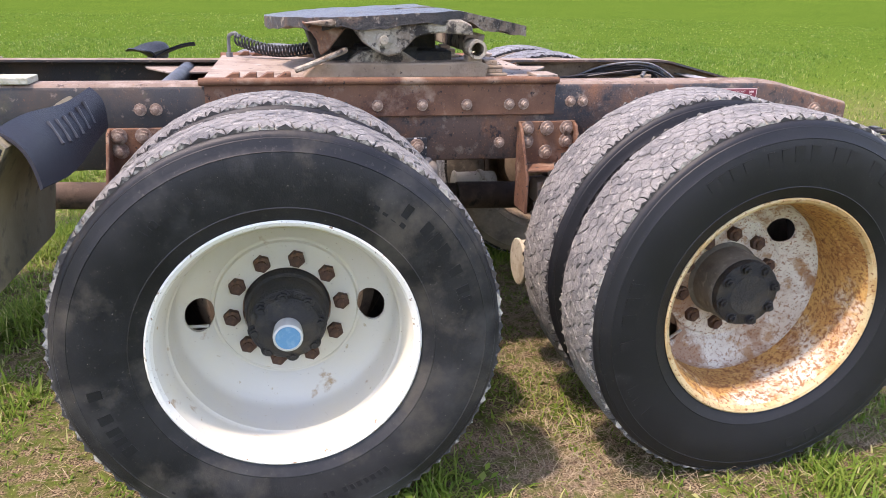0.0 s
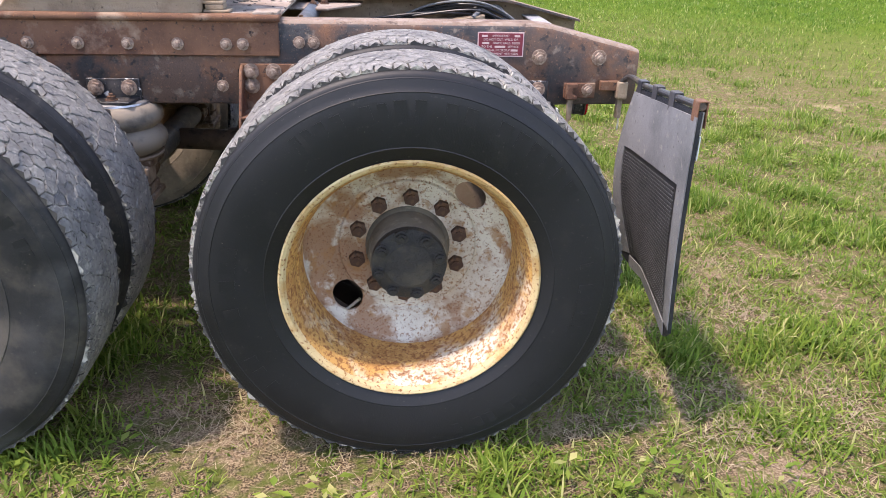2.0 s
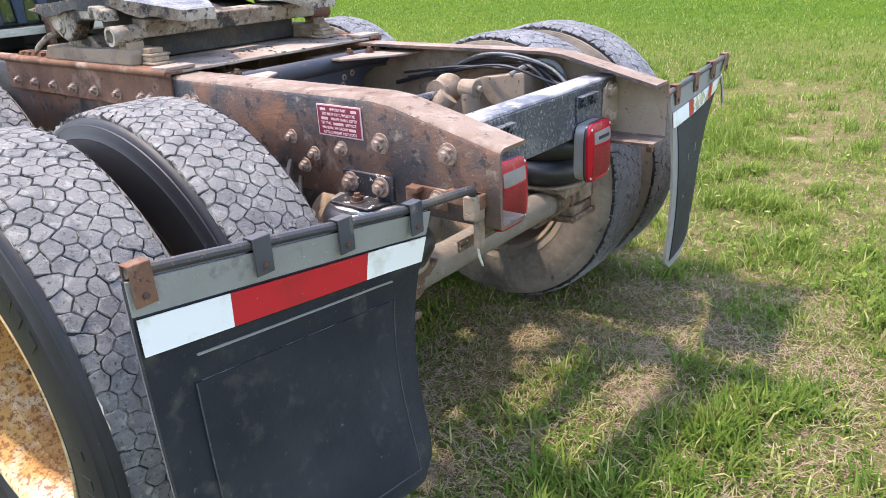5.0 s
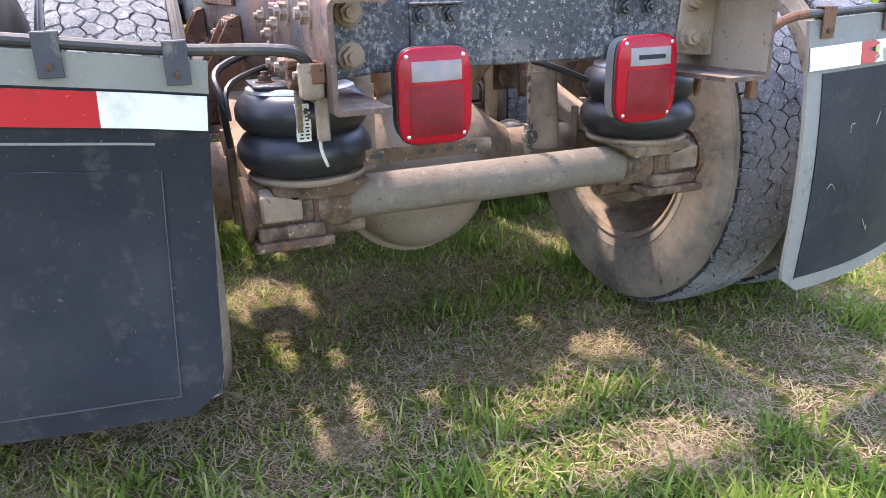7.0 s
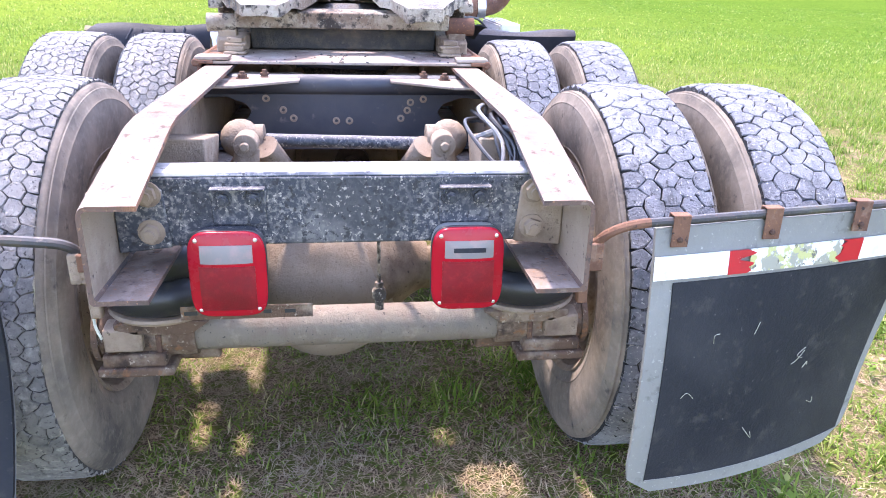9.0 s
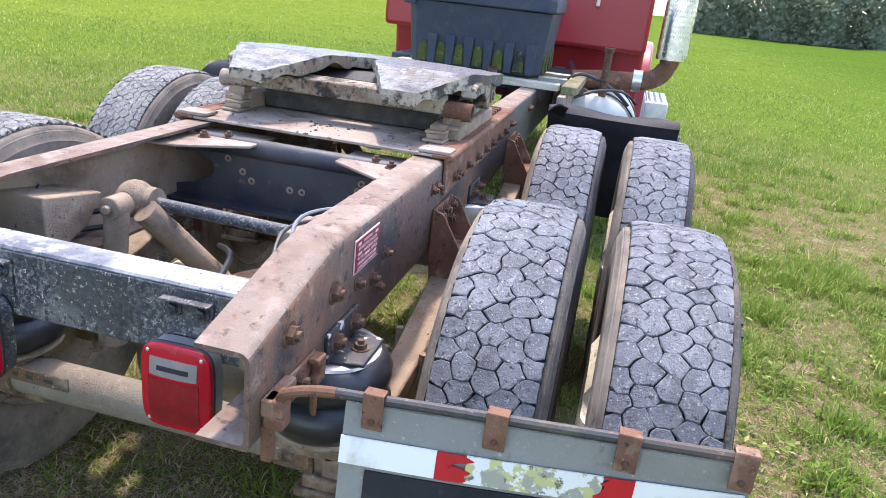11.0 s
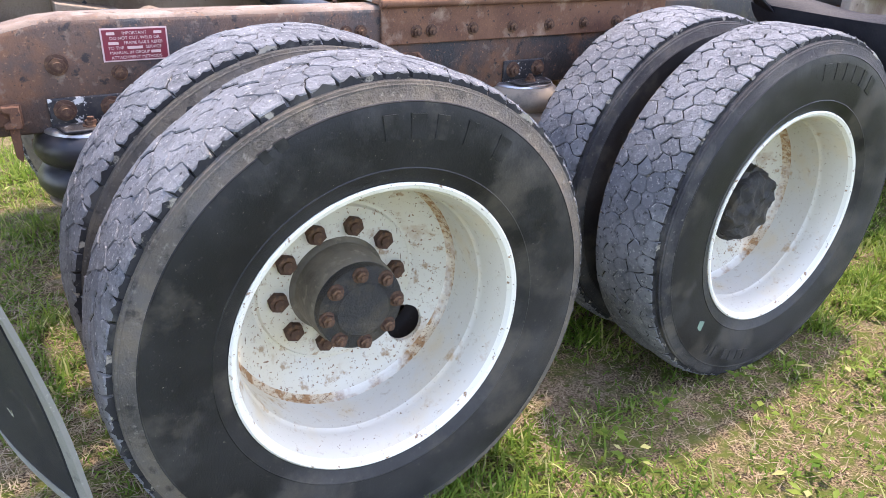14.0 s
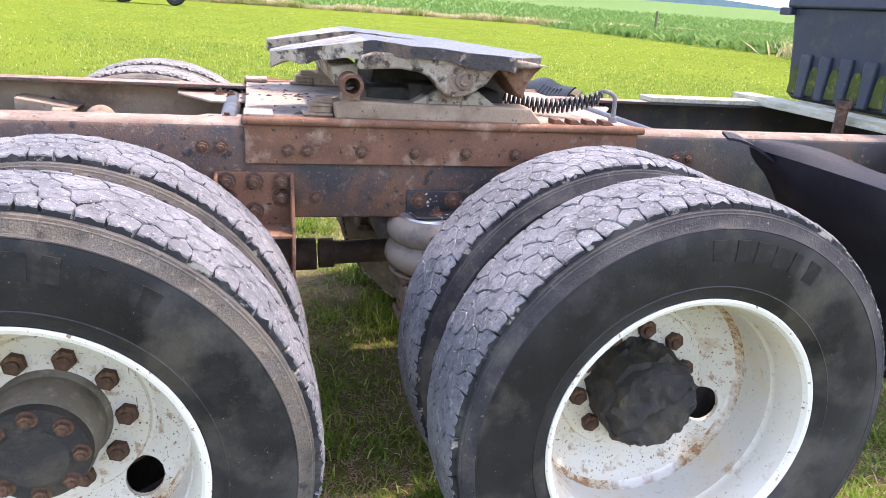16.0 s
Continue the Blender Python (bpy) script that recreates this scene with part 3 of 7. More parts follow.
        return sides(green, (1.02, 1.14, 1.0), (1.18, 1.24, 1.1), (0.80, 1.0, 0.85))
    fine = nz(70, 6, 0.38, 0.64, 3.0)
    soil = mix(nz(190, 6, 0.42, 0.60, 3.0), mix(fine, (0.13, 0.088, 0.052), (0.27, 0.20, 0.12)), (0.40, 0.32, 0.19))
    thatch = mix(nz(150, 6, 0.42, 0.60, 5.0), (0.070, 0.050, 0.031), (0.27, 0.20, 0.122))
    turf = mix(nz(24, 5, 0.42, 0.60, 8.0), thatch, (0.092, 0.108, 0.028))
    near = mix(mid, turf, soil)
    earth = mix(nz(130, 6, 0.40, 0.60, 13.0), (0.15, 0.104, 0.066), (0.32, 0.24, 0.16))
    ragged = nz(9, 6, 0.25, 0.75, 17.0)
    crumbs = nz(38, 6, 0.36, 0.54, 23.0)
    for cx, cy, rx, ry in BARE_SPOTS:
        move = nt.nodes.new("ShaderNodeMapping")
        move.vector_type = "TEXTURE"
        move.inputs["Location"].default_value, move.inputs["Scale"].default_value = (cx, cy, 0), (rx, ry, 10)
        size = nt.nodes.new("ShaderNodeVectorMath")
        size.operation = "LENGTH"
        rough = nt.nodes.new("ShaderNodeMath")
        rough.operation = "ADD"
        edge = nt.nodes.new("ShaderNodeMapRange")
        edge.inputs["From Min"].default_value, edge.inputs["From Max"].default_value = 1.45, 0.85
        nt.links.new(geo.outputs["Position"], move.inputs[0])
        nt.links.new(move.outputs[0], size.inputs[0])
        nt.links.new(size.outputs["Value"], rough.inputs[0])
        nt.links.new(ragged, rough.inputs[1])
        nt.links.new(rough.outputs[0], edge.inputs[0])
        patchy = nt.nodes.new("ShaderNodeMath")
        patchy.operation = "MULTIPLY"
        nt.links.new(edge.outputs[0], patchy.inputs[0])
        nt.links.new(crumbs, patchy.inputs[1])
        near = mix(patchy.outputs[0], near, earth)
    meadow = mix(nz(0.22, 5, 0.36, 0.66, 2.0), (0.094, 0.134, 0.020), (0.138, 0.168, 0.027))
    meadow = mix(nz(14, 6, 0.46, 0.66, 11.0), meadow, (0.075, 0.088, 0.020))
    meadow = mix(nz(34, 7, 0.44, 0.58, 4.0), meadow, (0.052, 0.082, 0.012))
    meadow = mix(nz(55, 7, 0.54, 0.66, 9.0), meadow, (0.17, 0.195, 0.038))
    meadow = sides(meadow, (0.95, 1.06, 1.0), (1.2, 1.25, 1.1), (0.66, 0.86, 0.72))
    ln = nt.nodes.new("ShaderNodeVectorMath")
    ln.operation = "LENGTH"
    nt.links.new(geo.outputs["Position"], ln.inputs[0])
    mr = nt.nodes.new("ShaderNodeMapRange")
    mr.inputs["From Min"].default_value, mr.inputs["From Max"].default_value = 5.0, 11.0
    nt.links.new(ln.outputs["Value"], mr.inputs[0])
    return mix(mr.outputs[0], near, meadow)


GROUND = surface("field_soil", (0.1, 0.1, 0.1), 0.95, bump=1.0, bump_scale=60, spec=0.0)
GROUND.node_tree.links.new(grass_colour(GROUND.node_tree, False), GROUND.node_tree.nodes["Principled BSDF"].inputs["Base Color"])
BLADES = surface("grass_blades", (0.1, 0.2, 0.02), 0.6, spec=0.08)
BLADES.node_tree.links.new(grass_colour(BLADES.node_tree, True), BLADES.node_tree.nodes["Principled BSDF"].inputs["Base Color"])
leafy(BLADES, 0.45)
tagged(part("ground", build_ground(), GROUND), "pasture ground with straw and bare soil patches", "ground", kind="structure")


def grass_mesh(name, base, length, width, first, bend, rng, mat, lift=0.0, tri=False):
    """Arched blades: two quads and a tip, or one leaf-shaped triangle where they stand far off."""
    n = len(base)
    az = rng.uniform(0, 2 * np.pi, n)
    side = np.stack([-np.sin(az), np.cos(az), np.zeros(n)], 1) * (width * 0.5)[:, None]
    ahead = np.stack([np.cos(az), np.sin(az)], 1)

    def along(p, ang, l):
        q = p.copy()
        q[:, :2] += ahead * (l * np.sin(ang))[:, None]
        q[:, 2] += l * np.cos(ang)
        return q

    p0 = np.concatenate([base, np.full((n, 1), -0.026 + lift)], 1)
    p1 = along(p0, first + 0.25 * bend, length * 0.5)
    p2 = along(p1, first + 0.80 * bend, length * 0.5)
    p2[:, 2] = np.maximum(p2[:, 2], p0[:, 2] + 0.005)
    me = bpy.data.meshes.new(name)
    if tri:
        co = np.stack([p0 - side, p0 + side, p2], 1)
        me.vertices.add(n * 3)
        me.loops.add(n * 3)
        me.loops.foreach_set("vertex_index", np.arange(n * 3))
        me.polygons.add(n)
        me.polygons.foreach_set("loop_start", np.arange(n) * 3)
    else:
        co = np.stack([p0 - side, p0 + side, p1 - side * 0.9, p1 + side * 0.9, p2], 1)
        o = (np.arange(n) * 5)[:, None]
        me.vertices.add(n * 5)
        me.loops.add(n * 7)
        me.loops.foreach_set("vertex_index", np.concatenate([(o + np.array([0, 1, 3, 2])).reshape(-1), (o + np.array([2, 3, 4])).reshape(-1)]))
        me.polygons.add(n * 2)
        me.polygons.foreach_set("loop_start", np.concatenate([np.arange(n) * 4, n * 4 + np.arange(n) * 3]))
    me.vertices.foreach_set("co", co.reshape(-1))
    me.update(calc_edges=True)
    me.materials.append(mat)
    return me


def lushness(xy):
    """How thickly the grass grows: patches within patches."""
    return np.array([0.55 * noise.noise(Vector((x * 1.1, y * 1.1, 4.0))) + 0.55 * noise.noise(Vector((x * 3.4, y * 3.4, 9.0))) + 0.45 * noise.noise(Vector((x * 9.0, y * 9.0, 2.0))) for x, y in xy])


def bare(xy):
    """Worn ground: under the frame, and in the track beside the passenger's wheels."""
    x, y = xy[:, 0], xy[:, 1]
    under = (abs(y) < 1.1) & (abs(x + 0.15) < 1.5)
    beside = (y < -1.1) & (y > -1.5) & (abs(x + 0.15) < 1.5)
    rear = (abs(y - 0.1) < 0.75) & (x >= 0.7) & (x < 1.9)
    track = (y > 1.2) & (y < 3.2) & (x > -2.5)
    soil = np.zeros(len(x))
    for cx, cy, rx, ry in BARE_SPOTS:
        soil += 0.42 * np.exp(-(((x - cx) / rx) ** 2 + ((y - cy) / ry) ** 2) * 1.2)
    return np.where(under, 0.19, 0.0) + np.where(beside, 0.14, 0.0) + np.where(rear, 0.15, 0.0) + np.where(track, 0.09, 0.0) + soil


def spread(count, rng, inner, outer, power):
    """Places round the truck, thinner with distance."""
    u = rng.uniform(0, 1, count)
    e = 2.0 - power
    r = (inner ** e + u * (outer ** e - inner ** e)) ** (1 / e) if abs(e) > 1e-3 else inner * (outer / inner) ** u
    a = rng.uniform(0, 2 * np.pi, count)
    keep = (np.cos(a + 0.25) < 0.5) | (rng.uniform(0, 1, count) < 0.3) | (r < 5.5)
    return np.stack([r * np.cos(a) - 0.2, r * np.sin(a)], 1)[keep]


def tufts(centres, per, bunch, rng):
    """The blades' places in their tufts, and each tuft's number."""
    which = np.repeat(np.arange(len(centres)), per)
    return centres[which] + rng.normal(0, bunch, (len(which), 2)), which


def near_grass():
    """Unmown turf round the truck: short fine blades, then taller clumps."""
    rng = np.random.default_rng(3)
    c = np.concatenate([rng.uniform(-3.9, 3.9, (34000, 2)) + np.array([-0.2, 0.0]), spread(15000, rng, 3.9, 7.5, 1.6)])
    c = c[(np.hypot(c[:, 0] + 0.2, c[:, 1]) < 3.9) | (np.arange(len(c)) >= 34000)]
    g = lushness(c) - bare(c)
    keep = g + rng.normal(0, 0.17, len(c)) > np.where(np.hypot(c[:, 0], c[:, 1]) > 2.6, -0.52, -0.40)
    c, g = c[keep], g[keep]
    base, w = tufts(c, 9, 0.026, rng)
    n = len(base)
    tall = np.clip(0.8 + 0.9 * g[w], 0.5, 1.35)
    length = rng.uniform(0.024, 0.098, n) * tall
    part_a = grass_mesh("grass", base, length, rng.uniform(0.0034, 0.0072, n), rng.uniform(0.1, 0.95, n), rng.uniform(0.2, 1.8, n), rng, BLADES)
    lush = g > 0.12
    base, w = tufts(c[lush], 12, 0.034, rng)
    n = len(base)
    length = rng.uniform(0.05, 0.135, n) * np.clip(0.75 + 0.6 * g[lush][w], 0.7, 1.2)
    part_b = grass_mesh("grass_tufts", base, length, rng.uniform(0.0044, 0.0086, n), rng.uniform(0.0, 0.6, n), rng.uniform(0.2, 1.7, n), rng, BLADES)
    return part_a, part_b


def straw_litter():
    """Dry stalks lying criss-cross, thickest where little grows."""
    rng = np.random.default_rng(8)
    c = np.concatenate([rng.uniform(-4.2, 4.2, (105000, 2)) + np.array([-0.2, 0.0]), rng.uniform(-1, 1, (26000, 2)) * np.array([1.0, 1.2]) + np.array([0.9, 0.0]), spread(26000, rng, 4.2, 8.0, 1.8)])
    g = lushness(c[::5])
    g = np.repeat(g, 5)[:len(c)]
    c = np.repeat(c[::5], 5, 0)[:len(c)] + rng.normal(0, 0.04, (len(c), 2))
    keep = (g - bare(c)) + rng.normal(0, 0.2, len(c)) < 0.0
    c = c[keep]
    n = len(c)
    return grass_mesh("straw", c, rng.uniform(0.014, 0.06, n), rng.uniform(0.0013, 0.0028, n), rng.uniform(1.1, 1.52, n), rng.uniform(-0.1, 0.2, n), rng, STRAW, 0.020)


def far_grass(name, count, inner, outer, power, low, high, wide, threshold, seed):
    rng = np.random.default_rng(seed)
    c = spread(count, rng, inner, outer, power)
    g = lushness(c * 0.8)
    c = c[g + rng.normal(0, 0.2, len(c)) > threshold]
    base, w = tufts(c, 5, 0.035 + 0.004 * inner, rng)
    n = len(base)
    r = np.hypot(base[:, 0], base[:, 1])
    width = wide * (r / inner) ** 0.8 * rng.uniform(0.6, 1.3, n)
    return grass_mesh(name, base, rng.uniform(low, high, n), width, rng.uniform(0.0, 0.8, n), rng.uniform(0.1, 1.2, n), rng, BLADES, 0.0, True)


STRAW = surface("dry_straw", (0.30, 0.235, 0.14), 0.8, spec=0.1, layers=[L((0.17, 0.115, 0.065), 40, 0.46, 0.62), L((0.46, 0.39, 0.26), 60, 0.57, 0.68), L((0.30, 0.25, 0.17), 3, 0.45, 0.65, strength=0.7)])
turf, clumps = near_grass()
tagged(part("grass", turf, []), "short green and straw-dry pasture grass", "grass", kind="stuff")
tagged(part("grass_tufts", clumps, []), "lush bright green grass tufts", "grass", kind="stuff")
tagged(part("straw", straw_litter(), []), "dry cut straw lying between the grass", "straw", kind="stuff")
tagged(part("meadow_grass", far_grass("meadow_grass", 104000, 6.0, 18.0, 2.0, 0.035, 0.085, 0.010, -0.20, 5), []), "green meadow grass further off", "grass", kind="stuff")
tagged(part("field_grass", far_grass("field_grass", 46000, 17.0, 60.0, 2.0, 0.03, 0.075, 0.026, -0.30, 6), []), "even green grass across the field", "grass", kind="stuff")


def build_clover(count, seed):
    """Low broad-leaved weeds: rosettes of folded oval leaves."""
    rng = np.random.default_rng(seed)
    s = Shape()
    for k in range(count):
        x, y = rng.uniform(-3.2, 3.2), rng.choice((-1, 1)) * rng.uniform(1.15, 3.4)
        for q in range(rng.integers(4, 9)):
            a, r, z = rng.uniform(0, 6.28), rng.uniform(0.012, 0.05), rng.uniform(0.005, 0.045)
            l, w = rng.uniform(0.010, 0.022), rng.uniform(0.006, 0.012)
            c, d = math.cos(a), math.sin(a)
            base = Vector((x + c * r, y + d * r, z))
            ah, sd = Vector((c, d, rng.uniform(-0.3, 0.4))), Vector((-d, c, 0.25))
            se = Vector((d, -c, 0.25))
            s.add([tuple(base - ah * l), tuple(base + sd * w), tuple(base + ah * l), tuple(base + se * w)], [(0, 1, 2), (0, 2, 3)])
    return s


tagged(part("clover", build_clover(600, 12), BLADES), "low broad-leaved weeds in the grass", "weeds", kind="stuff")

# ---- truck ----
truck = tagged(empty("truck", at=pose(0, 0, 0)), "rusty semi truck chassis with dual wheels, parked on grass", "truck")
AX_F, AX_R, HUB_Z, TYRE_R = -0.80, 0.49, 0.50, 0.516
OUT_Y, IN_Y = 1.085, 0.745


def tread_blocks(s, radius, depth, seed, gap=0.945, wander=0.05, around=64, rows=4, closed=0.0):
    """Six-sided lugs round the crown in staggered rows, joined by narrow grooves of uneven depth.
    closed: the share of grooves worn shut along their middle, so that only their ends stay open."""
    rng = random.Random(seed)
    width = 0.212
    da, dy = 2 * math.pi / around, width / (rows - 0.25)
    verts, faces, mats, shared, worn = [], [], [], {}, set()

    def put(a, y, r):
        r -= 0.009 * abs(y / (width / 2)) ** 5
        verts.append((r * math.sin(a), y, r * math.cos(a)))
        return len(verts) - 1

    def corner(i2, y):
        key = (i2 % (2 * around), round(y * 1e5))
        if key not in shared:
            shared[key] = put(i2 * da / 2 + rng.uniform(-0.26, 0.26) * da * 0.5, y + rng.uniform(-0.0065, 0.0065) * (abs(y) < 0.09), radius - depth * rng.uniform(0.55, 1.0))
        return shared[key]

    for j in range(rows):
        yc = (j - (rows - 1) / 2) * dy
        up, lo = yc + dy * 0.29, yc - dy * 0.29
        top, bot = yc + dy * 0.71, yc - dy * 0.71
        if j == rows - 1:
            top = yc + dy * 0.40
        if j == 0:
            bot = yc - dy * 0.40
        for i in range(around):
            c = 2 * i + (j % 2)
            ring = [(c - 1, lo), (c - 1, up), (c, top), (c + 1, up), (c + 1, lo), (c, bot)]
            if j == rows - 1:
                ring = [(c - 1, lo), (c - 1, top), (c + 1, top), (c + 1, lo), (c, bot)]
            if j == 0:
                ring = [(c - 1, bot), (c - 1, up), (c, top), (c + 1, up), (c + 1, bot)]
            base = []
            for q, pq in enumerate(ring):
                i0, i1 = corner(*pq), corner(*ring[(q + 1) % len(ring)])
                key = (min(i0, i1), max(i0, i1))
                if key not in shared:
                    va, vb = Vector(verts[i0]), Vector(verts[i1])
                    mid = (va + vb) / 2
                    am = math.atan2(mid.x, mid.z) + rng.uniform(-0.16, 0.16) * da * 0.5
                    edge_on = abs(abs(mid.y) - width / 2) < 0.012
                    ym = mid.y + (0 if edge_on else rng.uniform(-0.003, 0.003))
                    shut = not edge_on and rng.random() < closed
                    rm = radius - (0.0012 if shut else depth * rng.uniform(0.4, 1.0))
                    verts.append((rm * math.sin(am), ym, rm * math.cos(am)))
                    shared[key] = len(verts) - 1
                    if shut:
                        worn.add(shared[key])
                base += [i0, shared[key]]
            ca, n = c * da / 2, len(base)
            rise = radius + rng.uniform(-0.0022, 0.001)
            loose = [rng.uniform(-wander, wander) for _ in base]

            def scaled(k, r):
                out = []
                for p, w in zip(base, loose):
                    x, y, z = verts[p]
                    a = math.atan2(x, z)
                    d = (a - ca + math.pi) % (2 * math.pi) - math.pi
                    slot = 0.88 if abs(y) > width / 2 - 0.008 else 1.025
                    if p in worn:
                        out.append(put(ca + d * (0.95 + 0.05 * k), yc + (y - yc) * (0.95 + 0.05 * k), max(r, radius - 0.0018)))
                    else:
                        out.append(put(ca + d * (k + w) * slot, yc + (y - yc) * (k + w - 0.03), r))
                return out

            foot, head = scaled(gap + 0.02, radius - depth), scaled(gap - 0.09, rise)
            rim = scaled(gap, rise - 0.0026)
            for low_ring, high_ring, m in ((base, foot, 2), (foot, rim, 2), (rim, head, 1)):
                for q in range(n):
                    faces.append((low_ring[q], low_ring[(q + 1) % n], high_ring[(q + 1) % n], high_ring[q]))
                    mats.append(1 if base[q] in worn or base[(q + 1) % n] in worn and q % 2 == 0 and rng.random() < 0.4 else m)
            faces.append(tuple(head))
            mats.append(1)
    o = len(s.v)
    s.v += verts
    s.f += [tuple(i + o for i in f) for f in faces]
    s.m += mats


def taller(v, bead=0.306, k=1.081):
    """A high-profile tyre: the section stretched outwards from the bead."""
    r = math.hypot(v[0], v[2])
    f = (bead + (r - bead) * k) / r if r > bead else 1.0
    return (v[0] * f, v[1], v[2] * f)


def tyre_shape(seed, depth=0.011, gap=0.945, wander=0.05, grow=1.081, scuffed=0.487, around=64, rows=4, closed=0.0):
    s = Shape()
    crown = TYRE_R - depth - 0.002
    prof = [(0.306, 0.098), (0.314, 0.112), (0.324, 0.120), (0.345, 0.1272), (0.347, 0.1286), (0.349, 0.1276), (0.385, 0.134), (0.42, 0.1365), (0.448, 0.1348),
            (0.462, 0.1318), (0.4635, 0.1326), (0.465, 0.1310), (0.476, 0.1270), (0.488, 0.1218), (0.4885, 0.1222), (0.490, 0.1195), (0.494, 0.118), (crown - 0.009, 0.112), (crown - 0.007, 0.106), (crown - 0.002, 0.09), (crown, 0.05), (crown, 0.0)]
    prof = prof + [(r, -y) for r, y in prof[-2::-1]]
    s.lathe(prof, 96)
    k = len(prof) - 1
    for i in range(len(s.f)):
        q = i % k
        rr, yy = (prof[q][0] + prof[q + 1][0]) / 2, (prof[q][1] + prof[q + 1][1]) / 2
        s.m[i] = 3 if yy < 0 else (4 if rr > scuffed else 0)
    tread_blocks(s, TYRE_R, depth, seed, gap, wander, around, rows, closed)
    s.v = [taller(v, k=grow) for v in s.v]
    return s


tyre_out = tyre_shape(1, 0.012, 0.968, 0.05, grow=1.055, scuffed=0.470, around=70, rows=5, closed=0.4).mesh("tyre", [SIDEWALL_WORN, TREAD, GROOVE, DUSTY_SIDEWALL, SHOULDER], 28)
tyre_plain = tyre_shape(5, 0.012, 0.968, 0.05, grow=1.055, scuffed=0.470, around=70, rows=5, closed=0.4).mesh("tyre", [SIDEWALL_WORN, TREAD, GROOVE, DUSTY_SIDEWALL, SHOULDER_DARK], 28)
tyre_dusty = tyre_shape(2, 0.005, 0.972, 0.035, around=92, rows=7).mesh("tyre", [SIDEWALL, DUSTY_TREAD, DUSTY_GROOVE, DUSTY_SIDEWALL, SIDEWALL], 28)
tyre_bald = tyre_shape(3, 0.005, 0.972, 0.03, around=92, rows=7).mesh("tyre", [SIDEWALL_WORN, DUSTY_TREAD, DUSTY_GROOVE, DUSTY_SIDEWALL, SIDEWALL_WORN], 28)


def side_bars(spec, seed):
    """Raised plain bars where the sidewall carries moulded words. spec: rows of start angle, end angle, radius, height."""
    rng = random.Random(seed)
    s = Shape()
    level = 0
    for a0, a1, r, hgt in spec:
        a = a0
        while a < a1:
            w = hgt * rng.uniform(0.55, 0.85) / r
            y = 0.1362 if 0.40 < r < 0.44 else 0.1340
            q = [((r + hgt * g) * math.sin(a + f * w), (r + hgt * g) * math.cos(a + f * w)) for f, g in ((0.0, -0.5), (0.9, -0.5), (1.02, 0.5), (0.12, 0.5))]
            level += 1
            s.prism(q, y - 0.006, y + 0.0005 + 0.0003 * (level % 3), "y")
            a += w * rng.choice((1.6, 1.6, 1.6, 2.6))
    s.v = [taller(v) for v in s.v]
    return s


def rim_mesh(mat, holes):
    """A deep-dished disc wheel; the disc lies inboard."""
    s = Shape()
    face = [(0.305, 0.100), (0.318, 0.112), (0.3195, 0.119), (0.315, 0.1225), (0.307, 0.119), (0.301, 0.108), (0.296, 0.098), (0.288, 0.075), (0.284, 0.045), (0.2835, 0.036),
            (0.2792, 0.029), (0.2785, -0.02), (0.278, -0.066), (0.275, -0.080), (0.268, -0.090), (0.252, -0.100), (0.225, -0.113), (0.202, -0.126), (0.196, -0.131), (0.189, -0.131), (0.184, -0.124), (0.115, -0.122)]
    back = [(r - (0.0 if r < 0.12 else 0.002), y - 0.012) for r, y in face[::-1] if r < 0.27] + [(0.284, -0.085), (0.290, -0.03), (0.297, 0.03), (0.300, 0.09)]
    prof = face + back
    s.lathe(prof, 96, closed=True)
    k = len(prof)
    for i in range(len(s.f)):
        q = i % k
        (r0, y0), (r1, y1) = prof[q], prof[(q + 1) % k]
        rr, yy = (r0 + r1) / 2, (y0 + y1) / 2
        s.m[i] = 3 if (yy > 0.1125 and rr > 0.29) else 1 if (yy > -0.07 and rr > 0.27) else (2 if rr > 0.262 else 0)
    mats = {RIM_RUST: [RIM_RUST, RIM_GOLD, RIM_RUST, RIM_BEAD], RIM_DIRTY: [RIM_DIRTY, RIM_BARREL, RIM_STAIN, RIM_EDGE]}.get(mat, [mat, mat, mat, RIM_EDGE])
    me = s.mesh("rim", mats, 40)
    cutters = []
    for a in holes:
        c = Shape()
        ring = [(0.047 * math.cos(q * math.pi / 12), 0.036 * math.sin(q * math.pi / 12)) for q in range(24)]
        c.prism(ring, -0.3, 0.1, "y", Matrix.Rotation(a, 4, "Y") @ Matrix.Translation((0.0, 0, 0.222)))
        cutters.append(c)
    return cut(me, cutters)


NUT_MESH = bolt_shape(0.0225, 0.021).mesh("lug_nut", [NUT], 25)
SMALL_NUT = bolt_shape(0.0135, 0.013).mesh("hub_nut", [NUT], 25)
DARK_NUT = bolt_shape(0.0135, 0.013).mesh("hub_nut", [HUB_BLACK], 25)


